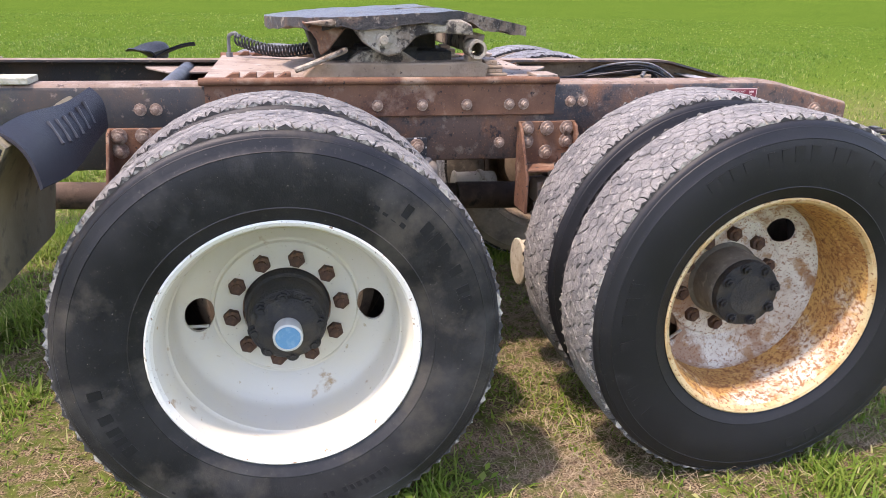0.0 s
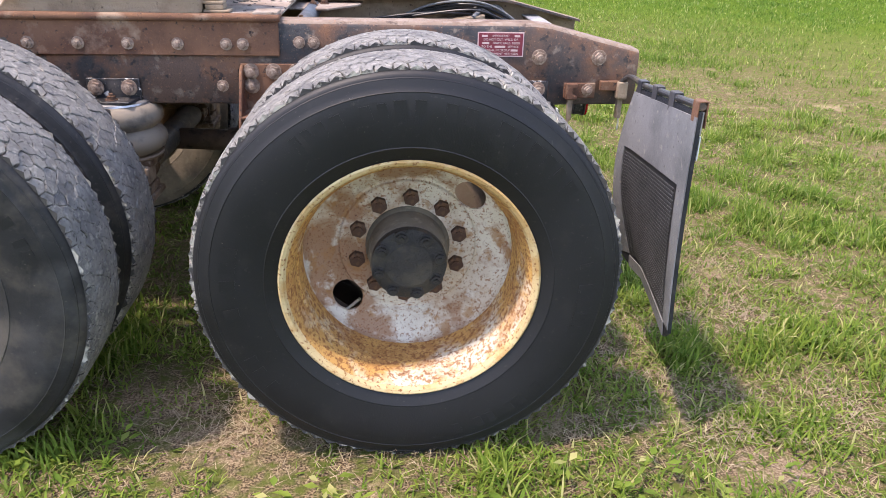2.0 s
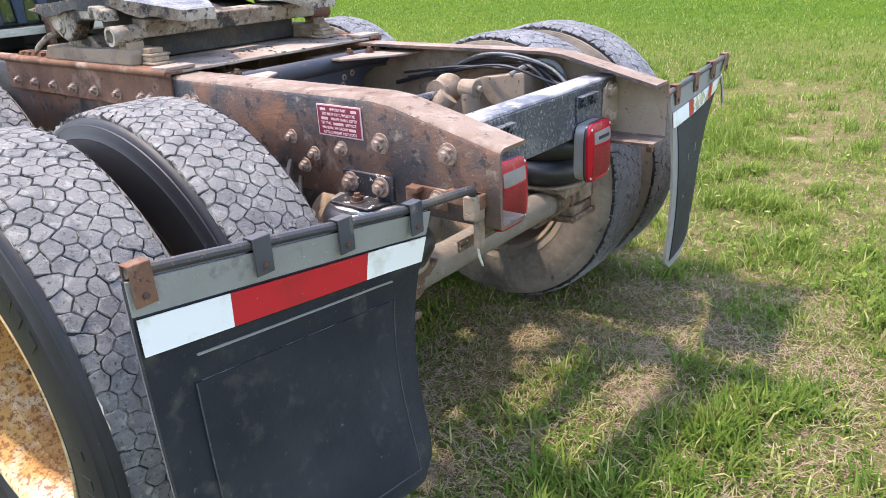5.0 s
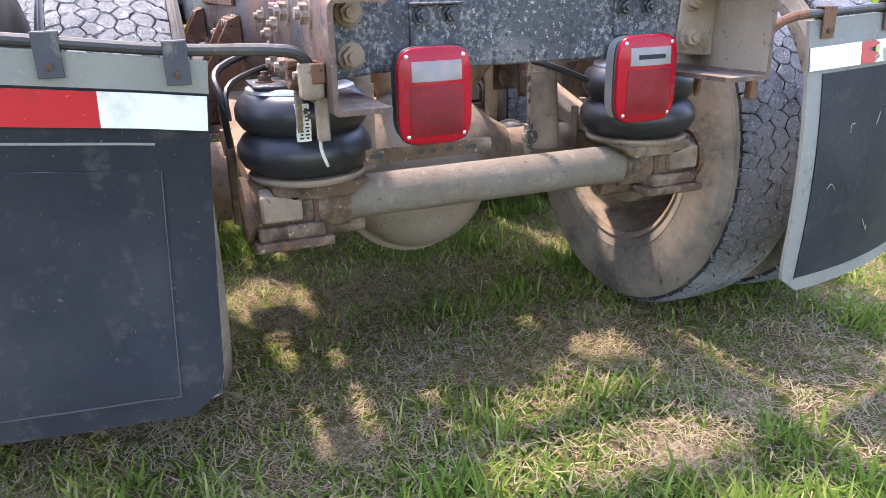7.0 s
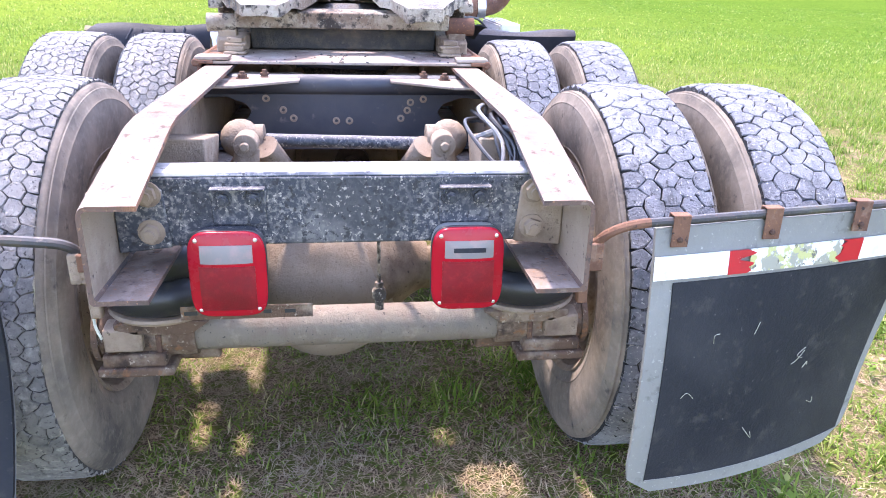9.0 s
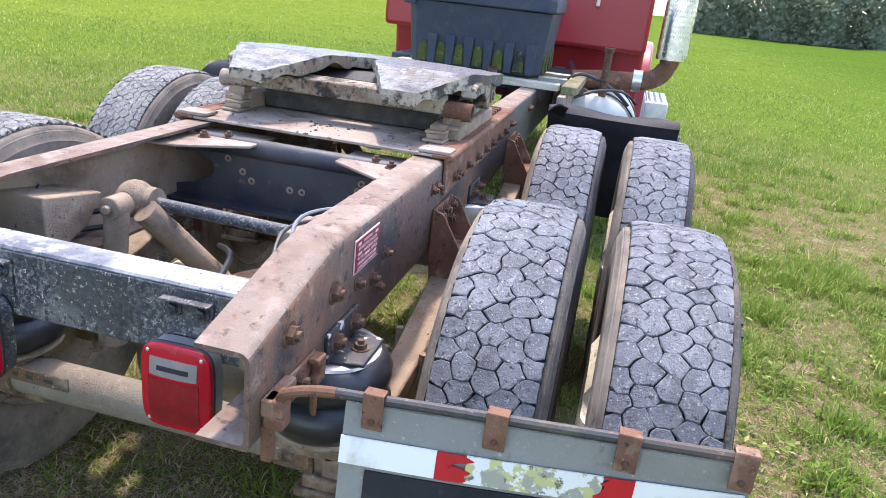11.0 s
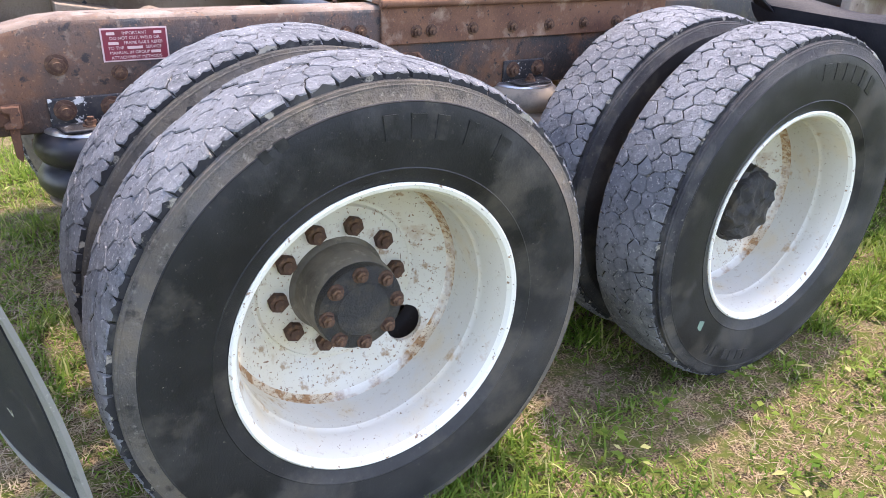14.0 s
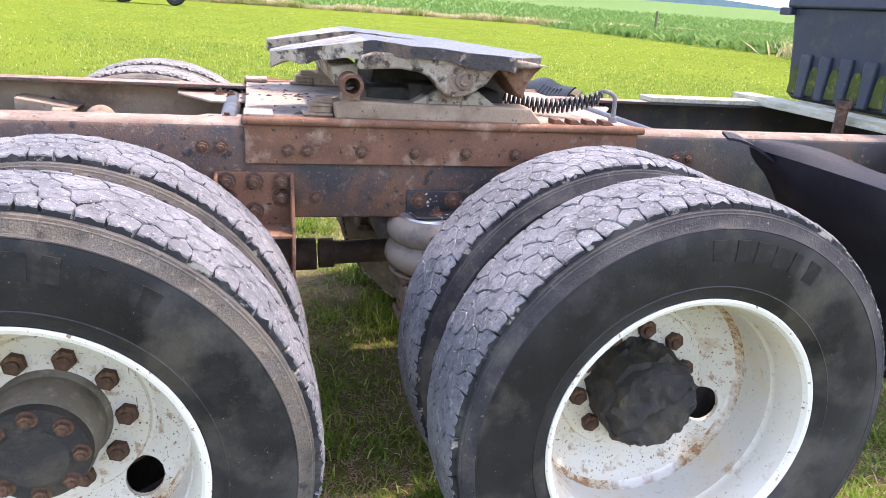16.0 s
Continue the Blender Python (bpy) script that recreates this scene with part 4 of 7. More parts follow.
def make_wheel(name, x, side, outer, rim_mat, holes, hub, turn, words=()):
    """side: +1 or -1 in y. The local +y axis points outboard."""
    yc = side * (OUT_Y if outer else IN_Y)
    at = Matrix.Translation((x, yc, HUB_Z)) @ Matrix.Rotation(0 if side > 0 else math.pi, 4, "Z")
    w = empty(name, truck, at)
    spin = Matrix.Rotation(turn, 4, "Y")
    part("tyre", (tyre_out if x == AX_R else tyre_plain) if side > 0 else (tyre_bald if x == AX_F else tyre_dusty), [], w, at=spin)
    if not outer:
        s = Shape()
        s.lathe([(0.306, -0.10), (0.318, -0.112), (0.316, -0.122), (0.30, -0.11), (0.284, -0.03), (0.262, 0.0), (0.250, 0.07), (0.215, 0.10), (0.12, 0.10)], 64)
        part("rim", s, DIRT_STEEL, w, "mud-coated inner rim")
        d = Shape()
        d.lathe([(0.0001, -0.16), (0.10, -0.16), (0.205, -0.10), (0.21, 0.05), (0.12, 0.06)], 40)
        part("brake_drum", d, DIRT_STEEL, w)
        return w
    if words:
        tagged(part("lettering", side_bars(words, int(10 * turn)), SIDEWALL if side < 0 else SIDEWALL_WORN, w, "worn moulded lettering"), kind="stuff")
    part("rim", rim_mesh(rim_mat, holes), [], w)
    for k in range(10):
        a = 2 * math.pi * (k + 0.5) / 10 + turn
        part("lug_nut", NUT_MESH, [], w, at=Matrix.Translation((0.1428 * math.sin(a), -0.127, 0.1428 * math.cos(a))))
    v = Shape()
    va = holes[0] + 0.12
    v.tube(smooth_path([(0.262 * math.sin(va), -0.115, 0.262 * math.cos(va)), (0.235 * math.sin(va), -0.105, 0.235 * math.cos(va)), (0.20 * math.sin(va), -0.095, 0.20 * math.cos(va))], 4), 0.0045, 8)
    part("valve_stem", v, ALU, w, "pale valve stem")
    h, c = Shape(), Shape()
    if hub == "gauge":
        h.lathe([(0.112, -0.128), (0.108, -0.10), (0.100, -0.095), (0.099, -0.03), (0.093, -0.021), (0.06, -0.019)], 40)
        c.lathe([(0.093, -0.022), (0.084, -0.014), (0.080, 0.0), (0.060, 0.012), (0.0001, 0.014)], 40)
    else:
        h.lathe([(0.118, -0.128), (0.112, -0.115), (0.106, -0.11), (0.103, -0.03), (0.099, -0.022), (0.06, -0.021)], 40)
        c.lathe([(0.0985, -0.0215), (0.097, -0.001), (0.092, 0.003), (0.066, 0.006), (0.06, 0.011), (0.02, 0.014), (0.0001, 0.012)], 40)
    caked = side > 0 and x == AX_F
    if caked:
        # thick uneven grease over barrel, cap and nuts
        h, c = Shape(), Shape()
        h.lathe([(0.122, -0.128)] + [(0.116, -0.12 + 0.01 * k) for k in range(11)] + [(0.108, -0.016), (0.08, -0.015)], 72)
        c.lathe([(0.106, -0.03), (0.106, -0.018), (0.104, -0.006), (0.098, 0.006)] + [(0.09 - 0.01 * k, 0.012 + 0.001 * k) for k in range(9)] + [(0.0001, 0.02)], 72)
        for q in (h, c):
            q.v = [tuple(Vector(p) * (1 + 0.13 * noise.noise(Vector(p) * 34) + 0.05 * noise.noise(Vector(p) * 90)) + Vector((0, 0.02 * noise.noise(Vector(p) * 40 + Vector((5, 0, 0))), 0))) if math.hypot(p[0], p[2]) > 0.002 else p for p in q.v]
    part("hub", h, HUB_BLACK if hub == "gauge" or x == AX_F else HUB_DUST, w, "greasy black axle hub" if hub == "gauge" or x == AX_F else "dusty hub barrel")
    part("axle_cap", c, HUB_BLACK, w, "black bolted axle cap")
    for k in range(0 if caked else 8):
        a = 2 * math.pi * k / 8 + turn
        part("hub_nut", SMALL_NUT if side > 0 and x == AX_R else DARK_NUT, [], w, at=Matrix.Translation((0.081 * math.sin(a), 0.003 if hub != "gauge" else -0.012, 0.081 * math.cos(a))))
    if hub == "gauge":
        g = Shape()
        g.lathe([(0.034, 0.010), (0.036, 0.03), (0.037, 0.045), (0.036, 0.058), (0.031, 0.060), (0.030, 0.057)], 32)
        c = part("hub_gauge", g, WHITE_PLASTIC, w, "white hub-mounted distance gauge")
        f = Shape()
        f.lathe([(0.0305, 0.0575), (0.0001, 0.0585)], 32)
        part("gauge_face", f, BLUE_CAP, w, "blue gauge face")
    return w


for x in (AX_F, AX_R):
    for side in (-1, 1):
        make_wheel("inner_wheel", x, side, False, None, (), "", 0.4 * side + x)
make_wheel("wheel", AX_F, -1, True, RIM_WHITE, (1.57, 4.71), "gauge", 0.1,
           ((-1.35, -0.7, 0.425, 0.03), (-0.75, -0.45, 0.40, 0.02), (0.45, 0.75, 0.41, 0.016), (1.7, 2.1, 0.425, 0.03), (2.4, 2.9, 0.44, 0.016), (3.3, 3.7, 0.41, 0.016)))
make_wheel("wheel", AX_R, -1, True, RIM_RUST, (2.29, 5.43), "plain", 0.25,
           ((-1.0, 0.05, 0.43, 0.036), (0.12, 0.6, 0.43, 0.03), (1.3, 1.75, 0.425, 0.034), (2.0, 2.3, 0.43, 0.03), (3.4, 4.2, 0.43, 0.03), (4.4, 4.9, 0.42, 0.03)))
make_wheel("wheel", AX_F, 1, True, RIM_DIRTY, (1.22, 4.36), "plain", 0.2, ((-0.55, 0.05, 0.42, 0.04), (2.5, 3.0, 0.42, 0.03)))
make_wheel("wheel", AX_R, 1, True, RIM_DIRTY, (0.86, 4.0), "plain", 0.05, ((-0.62, 0.0, 0.42, 0.042), (0.42, 0.50, 0.45, 0.03), (2.6, 3.2, 0.43, 0.03)))

s = Shape()
s.box((-0.493, 1.2195, 0.243), (0.022, 0.002, 0.028), Matrix.Translation((-0.493, 0, 0.243)) @ Matrix.Rotation(-0.35, 4, "Y") @ Matrix.Translation((0.493, 0, -0.243)))
part("sticker", s, surface("pale_green_sticker", (0.17, 0.26, 0.20), 0.6), truck, "pale green sticker on the tyre wall")

# frame rails: channel sections with a tapered tail and a dusty top flange
TOP, BOT, WEB = 1.02, 0.762, 0.432
for side in (-1, 1):
    s = Shape()
    stations = ((-5.2, TOP, BOT), (-3.0, TOP, BOT), (-1.0, TOP, BOT), (0.0, TOP, BOT), (0.90, TOP, BOT), (0.96, TOP - 0.006, BOT), (1.258, 0.942, BOT + 0.004))
    vs = []
    for x, t, b in stations:
        ring = [(WEB, b + 0.006), (WEB, t - 0.018), (WEB - 0.003, t - 0.009), (WEB - 0.009, t - 0.003), (WEB - 0.018, t), (0.337, t), (0.337, t - 0.009), (WEB - 0.014, t - 0.009),
                (WEB - 0.009, t - 0.015), (WEB - 0.009, b + 0.015), (WEB - 0.014, b + 0.009), (0.337, b + 0.009), (0.337, b), (WEB - 0.006, b)]
        vs += [(x, side * y, z) for y, z in ring]
    k = 14
    s.add(vs, [tuple(range(k)), tuple(range(len(vs) - 1, len(vs) - k - 1, -1))])
    for i in range(len(stations) - 1):
        for q in range(k):
            s.cur = 1 if q in (2, 3, 4, 10) else (2 if i < 2 else 3 if q == 8 else 0)
            s.f.append((i * k + q, i * k + (q + 1) % k, (i + 1) * k + (q + 1) % k, (i + 1) * k + q))
            s.m.append(s.cur)
    part("frame_rail", s, [FRAME, FRAME_TOP, FRAME_DARK, DIRT_STEEL], truck, "rusty brown steel channel rail with flaking black paint", sharp=50)

BOLT = bolt_shape(0.0135, 0.013).mesh("bolt", [NUT], 25)
BIG_BOLT = bolt_shape(0.018, 0.016).mesh("bolt", [NUT], 25)
PALE_BOLT = bolt_shape(0.0135, 0.013).mesh("bolt", [SUNLIT_DUST_NUT], 25)
PALE_BIG_BOLT = bolt_shape(0.018, 0.016).mesh("bolt", [SUNLIT_DUST_NUT], 25)
GREY_BOLT = bolt_shape(0.018, 0.016).mesh("bolt", [DIRT_STEEL], 25)
BLACK_BOLT = bolt_shape(0.0125, 0.012).mesh("bolt", [BLACK_PAINT], 25)


def bolt(p, way, big=False, parent=None, mesh=None):
    turn = Vector(way).to_track_quat("Y", "Z").to_matrix().to_4x4()
    if mesh is None:
        # bolts facing the driver's side take the paler, sunlit colour
        mesh = (PALE_BIG_BOLT if big else PALE_BOLT) if way[1] < 0 else (BIG_BOLT if big else BOLT)
    return part("bolt", mesh, [], parent or truck, at=Matrix.Translation(p) @ turn)


# rear crossmember: a channel with its flanges forward, bolted through end plates
s = Shape()
s.prism([(-0.418, 0.81), (0.418, 0.81), (0.418, 0.944), (-0.418, 0.944)], 1.086, 1.096, "x")
s.box((1.046, 0, 0.814), (0.082, 0.836, 0.008))
part("rear_crossmember", s, BLACK_PAINT, truck, "chipped black rear crossmember", bevel=0.005)
s = Shape()
s.prism([(1.095, 0.9442), (1.090, 0.951), (1.084, 0.953), (1.024, 0.954), (1.024, 0.946), (1.085, 0.9442)], -0.418, 0.418, "y")
part("crossmember_flange", s, GREY_DUST, truck, "dusty top flange of the rear crossmember", bevel=0.003)
for side in (-1, 1):
    s = Shape()
    s.prism([(side * 0.422, 0.80), (side * 0.422, 0.93), (side * 0.335, 0.925), (side * 0.325, 0.81)], 1.096, 1.104, "x")
    part("end_plate", s, DIRT_STEEL if side > 0 else BLACK_PAINT, truck, bevel=0.004)
    for z in (0.842, 0.915):
        bolt((1.104, side * 0.36, z), (1, 0, 0), mesh=GREY_BOLT)
    # lamp bracket on the crossmember face
    yb = -0.20 if side < 0 else 0.225
    s = Shape()
    s.box((1.099, yb, 0.89), (0.005, 0.10, 0.075))
    s.box((1.108, yb, 0.925), (0.02, 0.10, 0.004))
    part("lamp_bracket", s, BLACK_PAINT, truck, bevel=0.002)
    for dy in (-0.028, 0.028):
        bolt((1.1015, yb + dy, 0.905), (1, 0, 0), mesh=BLACK_BOLT)
    # stop and tail lamp: a rounded housing with a red lens and a clear reversing window
    yl = -0.222 if side < 0 else 0.228
    lx, lz, w, hgt = 1.10, 0.770, 0.140, 0.170
    outline = []
    for k in range(48):
        c, d = math.cos(k * math.pi / 24), math.sin(k * math.pi / 24)
        outline.append((math.copysign(abs(c) ** 0.42, c), math.copysign(abs(d) ** 0.42, d)))

    def dome(y, z, lift=0.0):
        """A place on the swelling face of the lens, by its share of the half width and height."""
        rho = min(1.0, (abs(y) ** 5 + abs(z) ** 5) ** 0.2)
        return (1.147 + 0.013 * (1 - rho ** 2.2) + lift, yl + y * w / 2, lz + z * hgt / 2)

    def face_patch(y0, y1, z0, z1, lift, n=8):
        """A piece of the face, raised a little, with its edges turned back."""
        p = Shape()
        vs = [dome(y0 + (y1 - y0) * i / n, z0 + (z1 - z0) * j / n, lift) for i in range(n + 1) for j in range(n + 1)]
        q, m = n + 1, len(vs)
        vs += [(x - 0.004, y, z) for x, y, z in vs]
        fs = [(i * q + j, (i + 1) * q + j, (i + 1) * q + j + 1, i * q + j + 1) for i in range(n) for j in range(n)]
        rim = [i * q for i in range(q)] + [n * q + j for j in range(1, q)] + [i * q + n for i in range(n - 1, -1, -1)] + [j for j in range(n - 1, 0, -1)]
        fs += [(rim[i], rim[(i + 1) % len(rim)], rim[(i + 1) % len(rim)] + m, rim[i] + m) for i in range(len(rim))]
        return p.add(vs, fs)

    lamp = empty("tail_lamp", truck, None)
    s = Shape()
    s.prism([(yl + y * w * 0.485, lz + z * hgt * 0.485) for y, z in outline], lx, 1.137, "x")
    part("housing", s, BLACK_PAINT if side < 0 else ALU, lamp, bevel=0.004)
    s = Shape()
    vs, fs, n = [], [], len(outline)
    rings = [(1.0, -0.012), (1.0, -0.001), (0.985, 0.0), (0.94, 0.0), (0.86, 0.0), (0.6, 0.0), (0.3, 0.0)]
    for f, lift in rings:
        vs += [dome(y * f, z * f, lift) for y, z in outline]
    for i in range(len(rings) - 1):
        fs += [(i * n + k, i * n + (k + 1) % n, (i + 1) * n + (k + 1) % n, (i + 1) * n + k) for k in range(n)]
    fs += [tuple(range((len(rings) - 1) * n, len(rings) * n)), tuple(range(n - 1, -1, -1))]
    s.add(vs, fs)
    part("lens", s, LENS_RED, lamp, "faded red lens", sharp=50)
    s = Shape()
    s.prism([(yl + y * w * 0.512, lz + z * hgt * 0.510) for y, z in outline], 1.132, 1.140, "x")
    part("gasket", s, HOSE, lamp, bevel=0.002)
    part("lens_grid", face_patch(-0.72, 0.72, -0.82, 0.24, 0.0012), LENS_DARK, lamp, "dark red ribbed lens field")
    part("reversing_window", face_patch(-0.66, 0.68, 0.32, 0.72, 0.0018), LENS_CLEAR, lamp, "clear window, clouded with dust")
    if side > 0:
        part("bar_mark", face_patch(-0.42, 0.46, 0.46, 0.56, 0.0030), FLAP_RUBBER, lamp)
    for dy in (-0.053, 0.053):
        for dz in (-0.069, 0.069):
            s = Shape()
            s.lathe([(0.0001, 0.003), (0.0034, 0.002), (0.0045, 0.0)], 10)
            part("screw", s, STEEL, lamp, at=Matrix.Translation((1.1488, yl + dy, lz + dz)) @ Matrix.Rotation(-math.pi / 2, 4, "Z"))
s = Shape()
s.box((1.065, -0.205, 0.654), (0.006, 0.26, 0.028))
strip = part("plate_holder", s, MUD_RUST, truck, "rust-speckled slotted strip under the lamp", bevel=0.001)
for y, wide in ((-0.315, 0.026), (-0.225, 0.014), (-0.20, 0.012), (-0.165, 0.016), (-0.12, 0.022)):
    s = Shape()
    s.box((1.0675, y, 0.655), (0.003, wide, 0.008))
    part("slot", s, HOSE, strip)

# decals: maroon panel, pale border, print
def text_mesh(body, size):
    cu = bpy.data.curves.new("print", "FONT")
    cu.body, cu.size, cu.align_x, cu.align_y, cu.extrude = body, size, "CENTER", "CENTER", 0.0004
    ob = new("print", cu)
    bpy.context.view_layer.update()
    me = bpy.data.meshes.new_from_object(ob.evaluated_get(bpy.context.evaluated_depsgraph_get()))
    bpy.data.objects.remove(ob)
    return me


for side in (-1, 1):
    cx, cz = (0.802, 0.956) if side < 0 else (0.757, 0.954)
    at = Matrix.Translation((cx, side * (WEB + 0.002), cz)) @ Matrix.Rotation(0 if side < 0 else math.pi, 4, "Z") @ Matrix.Rotation(math.pi / 2, 4, "X")
    s = Shape()
    s.box((0, 0, 0), (0.148, 0.076, 0.002))
    d = part("warning_decal", s, DECAL_INK, truck, "maroon warning decal with a pale border and print", at=at)
    s = Shape()
    s.box((0, 0, 0.0012), (0.141, 0.069, 0.002))
    part("panel", s, DECAL, d)
    for body, size, x, y in (("IMPORTANT", 0.0098, 0.0, 0.026), ("DO NOT CUT, WELD OR", 0.0098, 0.0, 0.0150), ("FRAME RAILS. REFER", 0.0098, 0.018, 0.0040), ("TO THE", 0.0098, -0.044, -0.0070),
                             ("SERVICE", 0.0098, 0.040, -0.0070), ("MANUAL IN GROUP", 0.0098, -0.014, -0.0180), ("ATTACHMENT METHODS", 0.0098, 0.0, -0.0290)):
        me = text_mesh(body, size)
        me.materials.clear()
        me.materials.append(DECAL_INK)
        part("print", me, [], d, at=Matrix.Translation((x, y, 0.0026)))
    for x, y, w in ((-0.048, 0.004, 0.022), (-0.002, -0.007, 0.034), (0.044, -0.018, 0.022), (-0.052, 0.026, 0.018), (0.052, 0.026, 0.018)):
        s = Shape()
        s.box((x, y, 0.0026), (w, 0.0062, 0.0006))
        part("print_bar", s, DECAL_INK, d)

# bolts through the rails
for side in (-1, 1):
    for x, z in ((0.93, 0.917), (1.126, 0.917), (0.17, 0.955), (0.215, 0.955), (0.80, 0.89), (0.70, 0.865), (0.62, 0.90), (0.66, 0.83), (-0.075, 0.82)):
        bolt((x, side * WEB, z), (0, side, 0), x > 0.9)
    for x in (0.0, -0.05, -0.195, -0.343, -0.489, -0.635, -0.78, -0.92):
        bolt((x, side * 0.4445, 0.95), (0, side, 0))
    for x in (-1.16, -1.205, -1.75, -1.80, -2.1):
        bolt((x, side * WEB, 0.945), (0, side, 0))

# clamp brackets of an old bar, ahead of the flap's mount
for side in (-1, 1):
    s = Shape()
    s.box((1.070, side * 0.436, 0.812), (0.105, 0.008, 0.050))
    s.prism([(1.022, 0.838), (1.058, 0.838), (1.058, 0.826), (1.044, 0.822), (1.044, 0.802), (1.058, 0.798), (1.058, 0.786), (1.022, 0.786)], side * 0.440, side * 0.462, "y")
    part("clamp_bracket", s, PLATE, truck, "rusted clamp bracket on the rail", bevel=0.003)
    bolt((1.095, side * 0.440, 0.815), (0, side, 0))
    s = Shape()
    s.prism([(1.030, 0.788), (1.050, 0.788), (1.047, 0.720), (1.036, 0.705), (1.031, 0.725)], side * 0.442, side * 0.452, "y")
    part("hanging_strap", s, DIRT_STEEL if side < 0 else PLATE, truck, bevel=0.002)

# deck plate over the rails, with side angles
s = Shape()
s.box((-0.455, 0, 1.0285), (1.13, 0.90, 0.009))
part("deck_plate", s, DECK, truck, "dusty steel deck plate over the frame rails", bevel=0.002)
for side in (-1, 1):
    s = Shape()
    s.box((-0.452, side * 0.4385, 0.972), (1.125, 0.011, 0.116))
    part("side_plate", s, PLATE, truck, "bare rusted steel side plate", bevel=0.003)
    s = Shape()
    s.prism([(-1.03, 1.024), (0.118, 1.024), (0.118, 1.036), (-1.02, 1.036)], side * 0.395, side * 0.452, "y")
    s.rod((-1.03, side * 0.447, 1.028), (0.118, side * 0.447, 1.028), 0.012, 12)
    part("side_angle", s, PLATE, truck, "rusted angle iron along the deck edge", bevel=0.004)
    s = Shape()
    s.box((0.075, side * 0.40, 1.041), (0.075, 0.10, 0.010))
    part("corner_shim", s, DECK, truck, bevel=0.002)

# deep black crossmember between the axles
s = Shape()
hole = [(0.43, 0.93), (0.36, 0.935), (0.30, 0.915), (0.285, 0.89), (0.30, 0.865), (0.36, 0.835), (0.43, 0.82)]
s.prism([(-0.42, 0.985)] + [(0.42, 0.985)] + hole[:] + [(0.42, 0.785), (-0.42, 0.785)] + [(-y, z) for y, z in hole[::-1]], 0.155, 0.163, "x")
part("middle_crossmember", s, DARK_STEEL, truck, "black painted pressed crossmember with cut-out ends")
s = Shape()
s.rod((0.155, -0.42, 0.972), (0.155, 0.42, 0.972), 0.030, 20)
s.box((0.185, 0, 0.79), (0.07, 0.84, 0.008))
part("crossmember_lip", s, DARK_STEEL, truck)
for y, z in ((-0.24, 0.93), (0.24, 0.93), (-0.19, 0.895), (-0.16, 0.87), (0.19, 0.895), (0.17, 0.87), (-0.03, 0.862), (0.01, 0.862), (0.20, 0.92)):
    s = Shape()
    s.lathe([(0.0045, -0.001), (0.0055, 0.002), (0.011, 0.002), (0.012, 0.0)], 12)
    part("bolt_hole_washer", s, DIRT_STEEL, truck, at=Matrix.Translation((0.163, y, z)) @ Matrix.Rotation(-math.pi / 2, 4, "Z"))
for side in (-1, 1):
    s = Shape()
    s.prism([(0.05, side * 0.42), (0.35, side * 0.42), (0.34, side * 0.31), (0.22, side * 0.135), (0.05, side * 0.135)], 0.986, 0.994, "z")
    part("gusset_plate", s, DECK, truck, "dusty triangular gusset plate", bevel=0.002)
    for x, y in ((0.16, 0.24), (0.20, 0.30), (0.18, 0.36)):
        bolt((x, side * y, 0.994), (0, 0, 1))
    s = Shape()
    s.prism([(-1.05, side * 0.42), (-1.33, side * 0.42), (-1.30, side * 0.31), (-1.20, side * 0.15), (-1.05, side * 0.15)], 0.986, 0.994, "z")
    part("gusset_plate", s, DECK, truck, bevel=0.002)
s = Shape()
s.box((-1.16, 0, 0.89), (0.01, 0.84, 0.2))
s.rod((-1.15, -0.42, 0.985), (-1.15, 0.42, 0.985), 0.028, 16)
part("front_crossmember", s, DARK_STEEL, truck)

# axles, differentials, drive shaft
for x in (AX_F, AX_R):
    s = Shape()
    s.rod((x, -0.62, HUB_Z), (x, 0.62, HUB_Z), 0.062, 24)
    s.lathe([(0.062, -0.34), (0.09, -0.28), (0.15, -0.2), (0.17, -0.1), (0.17, 0.0), (0.15, 0.1), (0.09, 0.17), (0.062, 0.22)], 32, Matrix.Translation((x + 0.02, 0.0, HUB_Z + 0.02)))
    part("axle_housing", s, DIRT_STEEL, truck, "mud-coated drive axle housing")
    s = Shape()
    s.lathe([(0.0001, 0.155), (0.07, 0.151), (0.13, 0.132), (0.175, 0.094), (0.198, 0.045), (0.205, 0.0), (0.222, -0.002), (0.223, -0.02), (0.20, -0.025)], 56,
            Matrix.Translation((x + 0.055, -0.06, HUB_Z - 0.022)) @ Matrix.Rotation(-math.pi / 2, 4, "Z"))
    part("differential_cover", s, COVER_DUST, truck, "round dust-coated differential cover")
    for side in (-1, 1):
        s = Shape()
        s.rod((x, side * 0.55, HUB_Z), (x, side * 0.60, HUB_Z), 0.10, 24)
        part("brake_spider", s, DIRT_STEEL, truck)
s = Shape()
s.rod((AX_F + 0.18, 0.02, 0.53), (-0.12, 0.02, 0.512), 0.040, 20)
s.rod((-0.17, 0.02, 0.513), (-0.12, 0.02, 0.512), 0.050, 20)
s.rod((-0.11, 0.02, 0.511), (AX_R - 0.24, 0.02, 0.50), 0.055, 20)
s.rod((AX_R - 0.30, 0.02, 0.50), (AX_R - 0.10, 0.02, 0.505), 0.078, 16)
s.rod((AX_F + 0.13, 0.02, 0.53), (AX_F + 0.22, 0.02, 0.53), 0.075, 16)
s.rod((-4.6, 0.0, 0.70), (AX_F - 0.18, 0.02, 0.54), 0.05, 16)
part("drive_shaft", s, SHAFT_BROWN, truck, "oily brown drive shaft")
s = Shape()
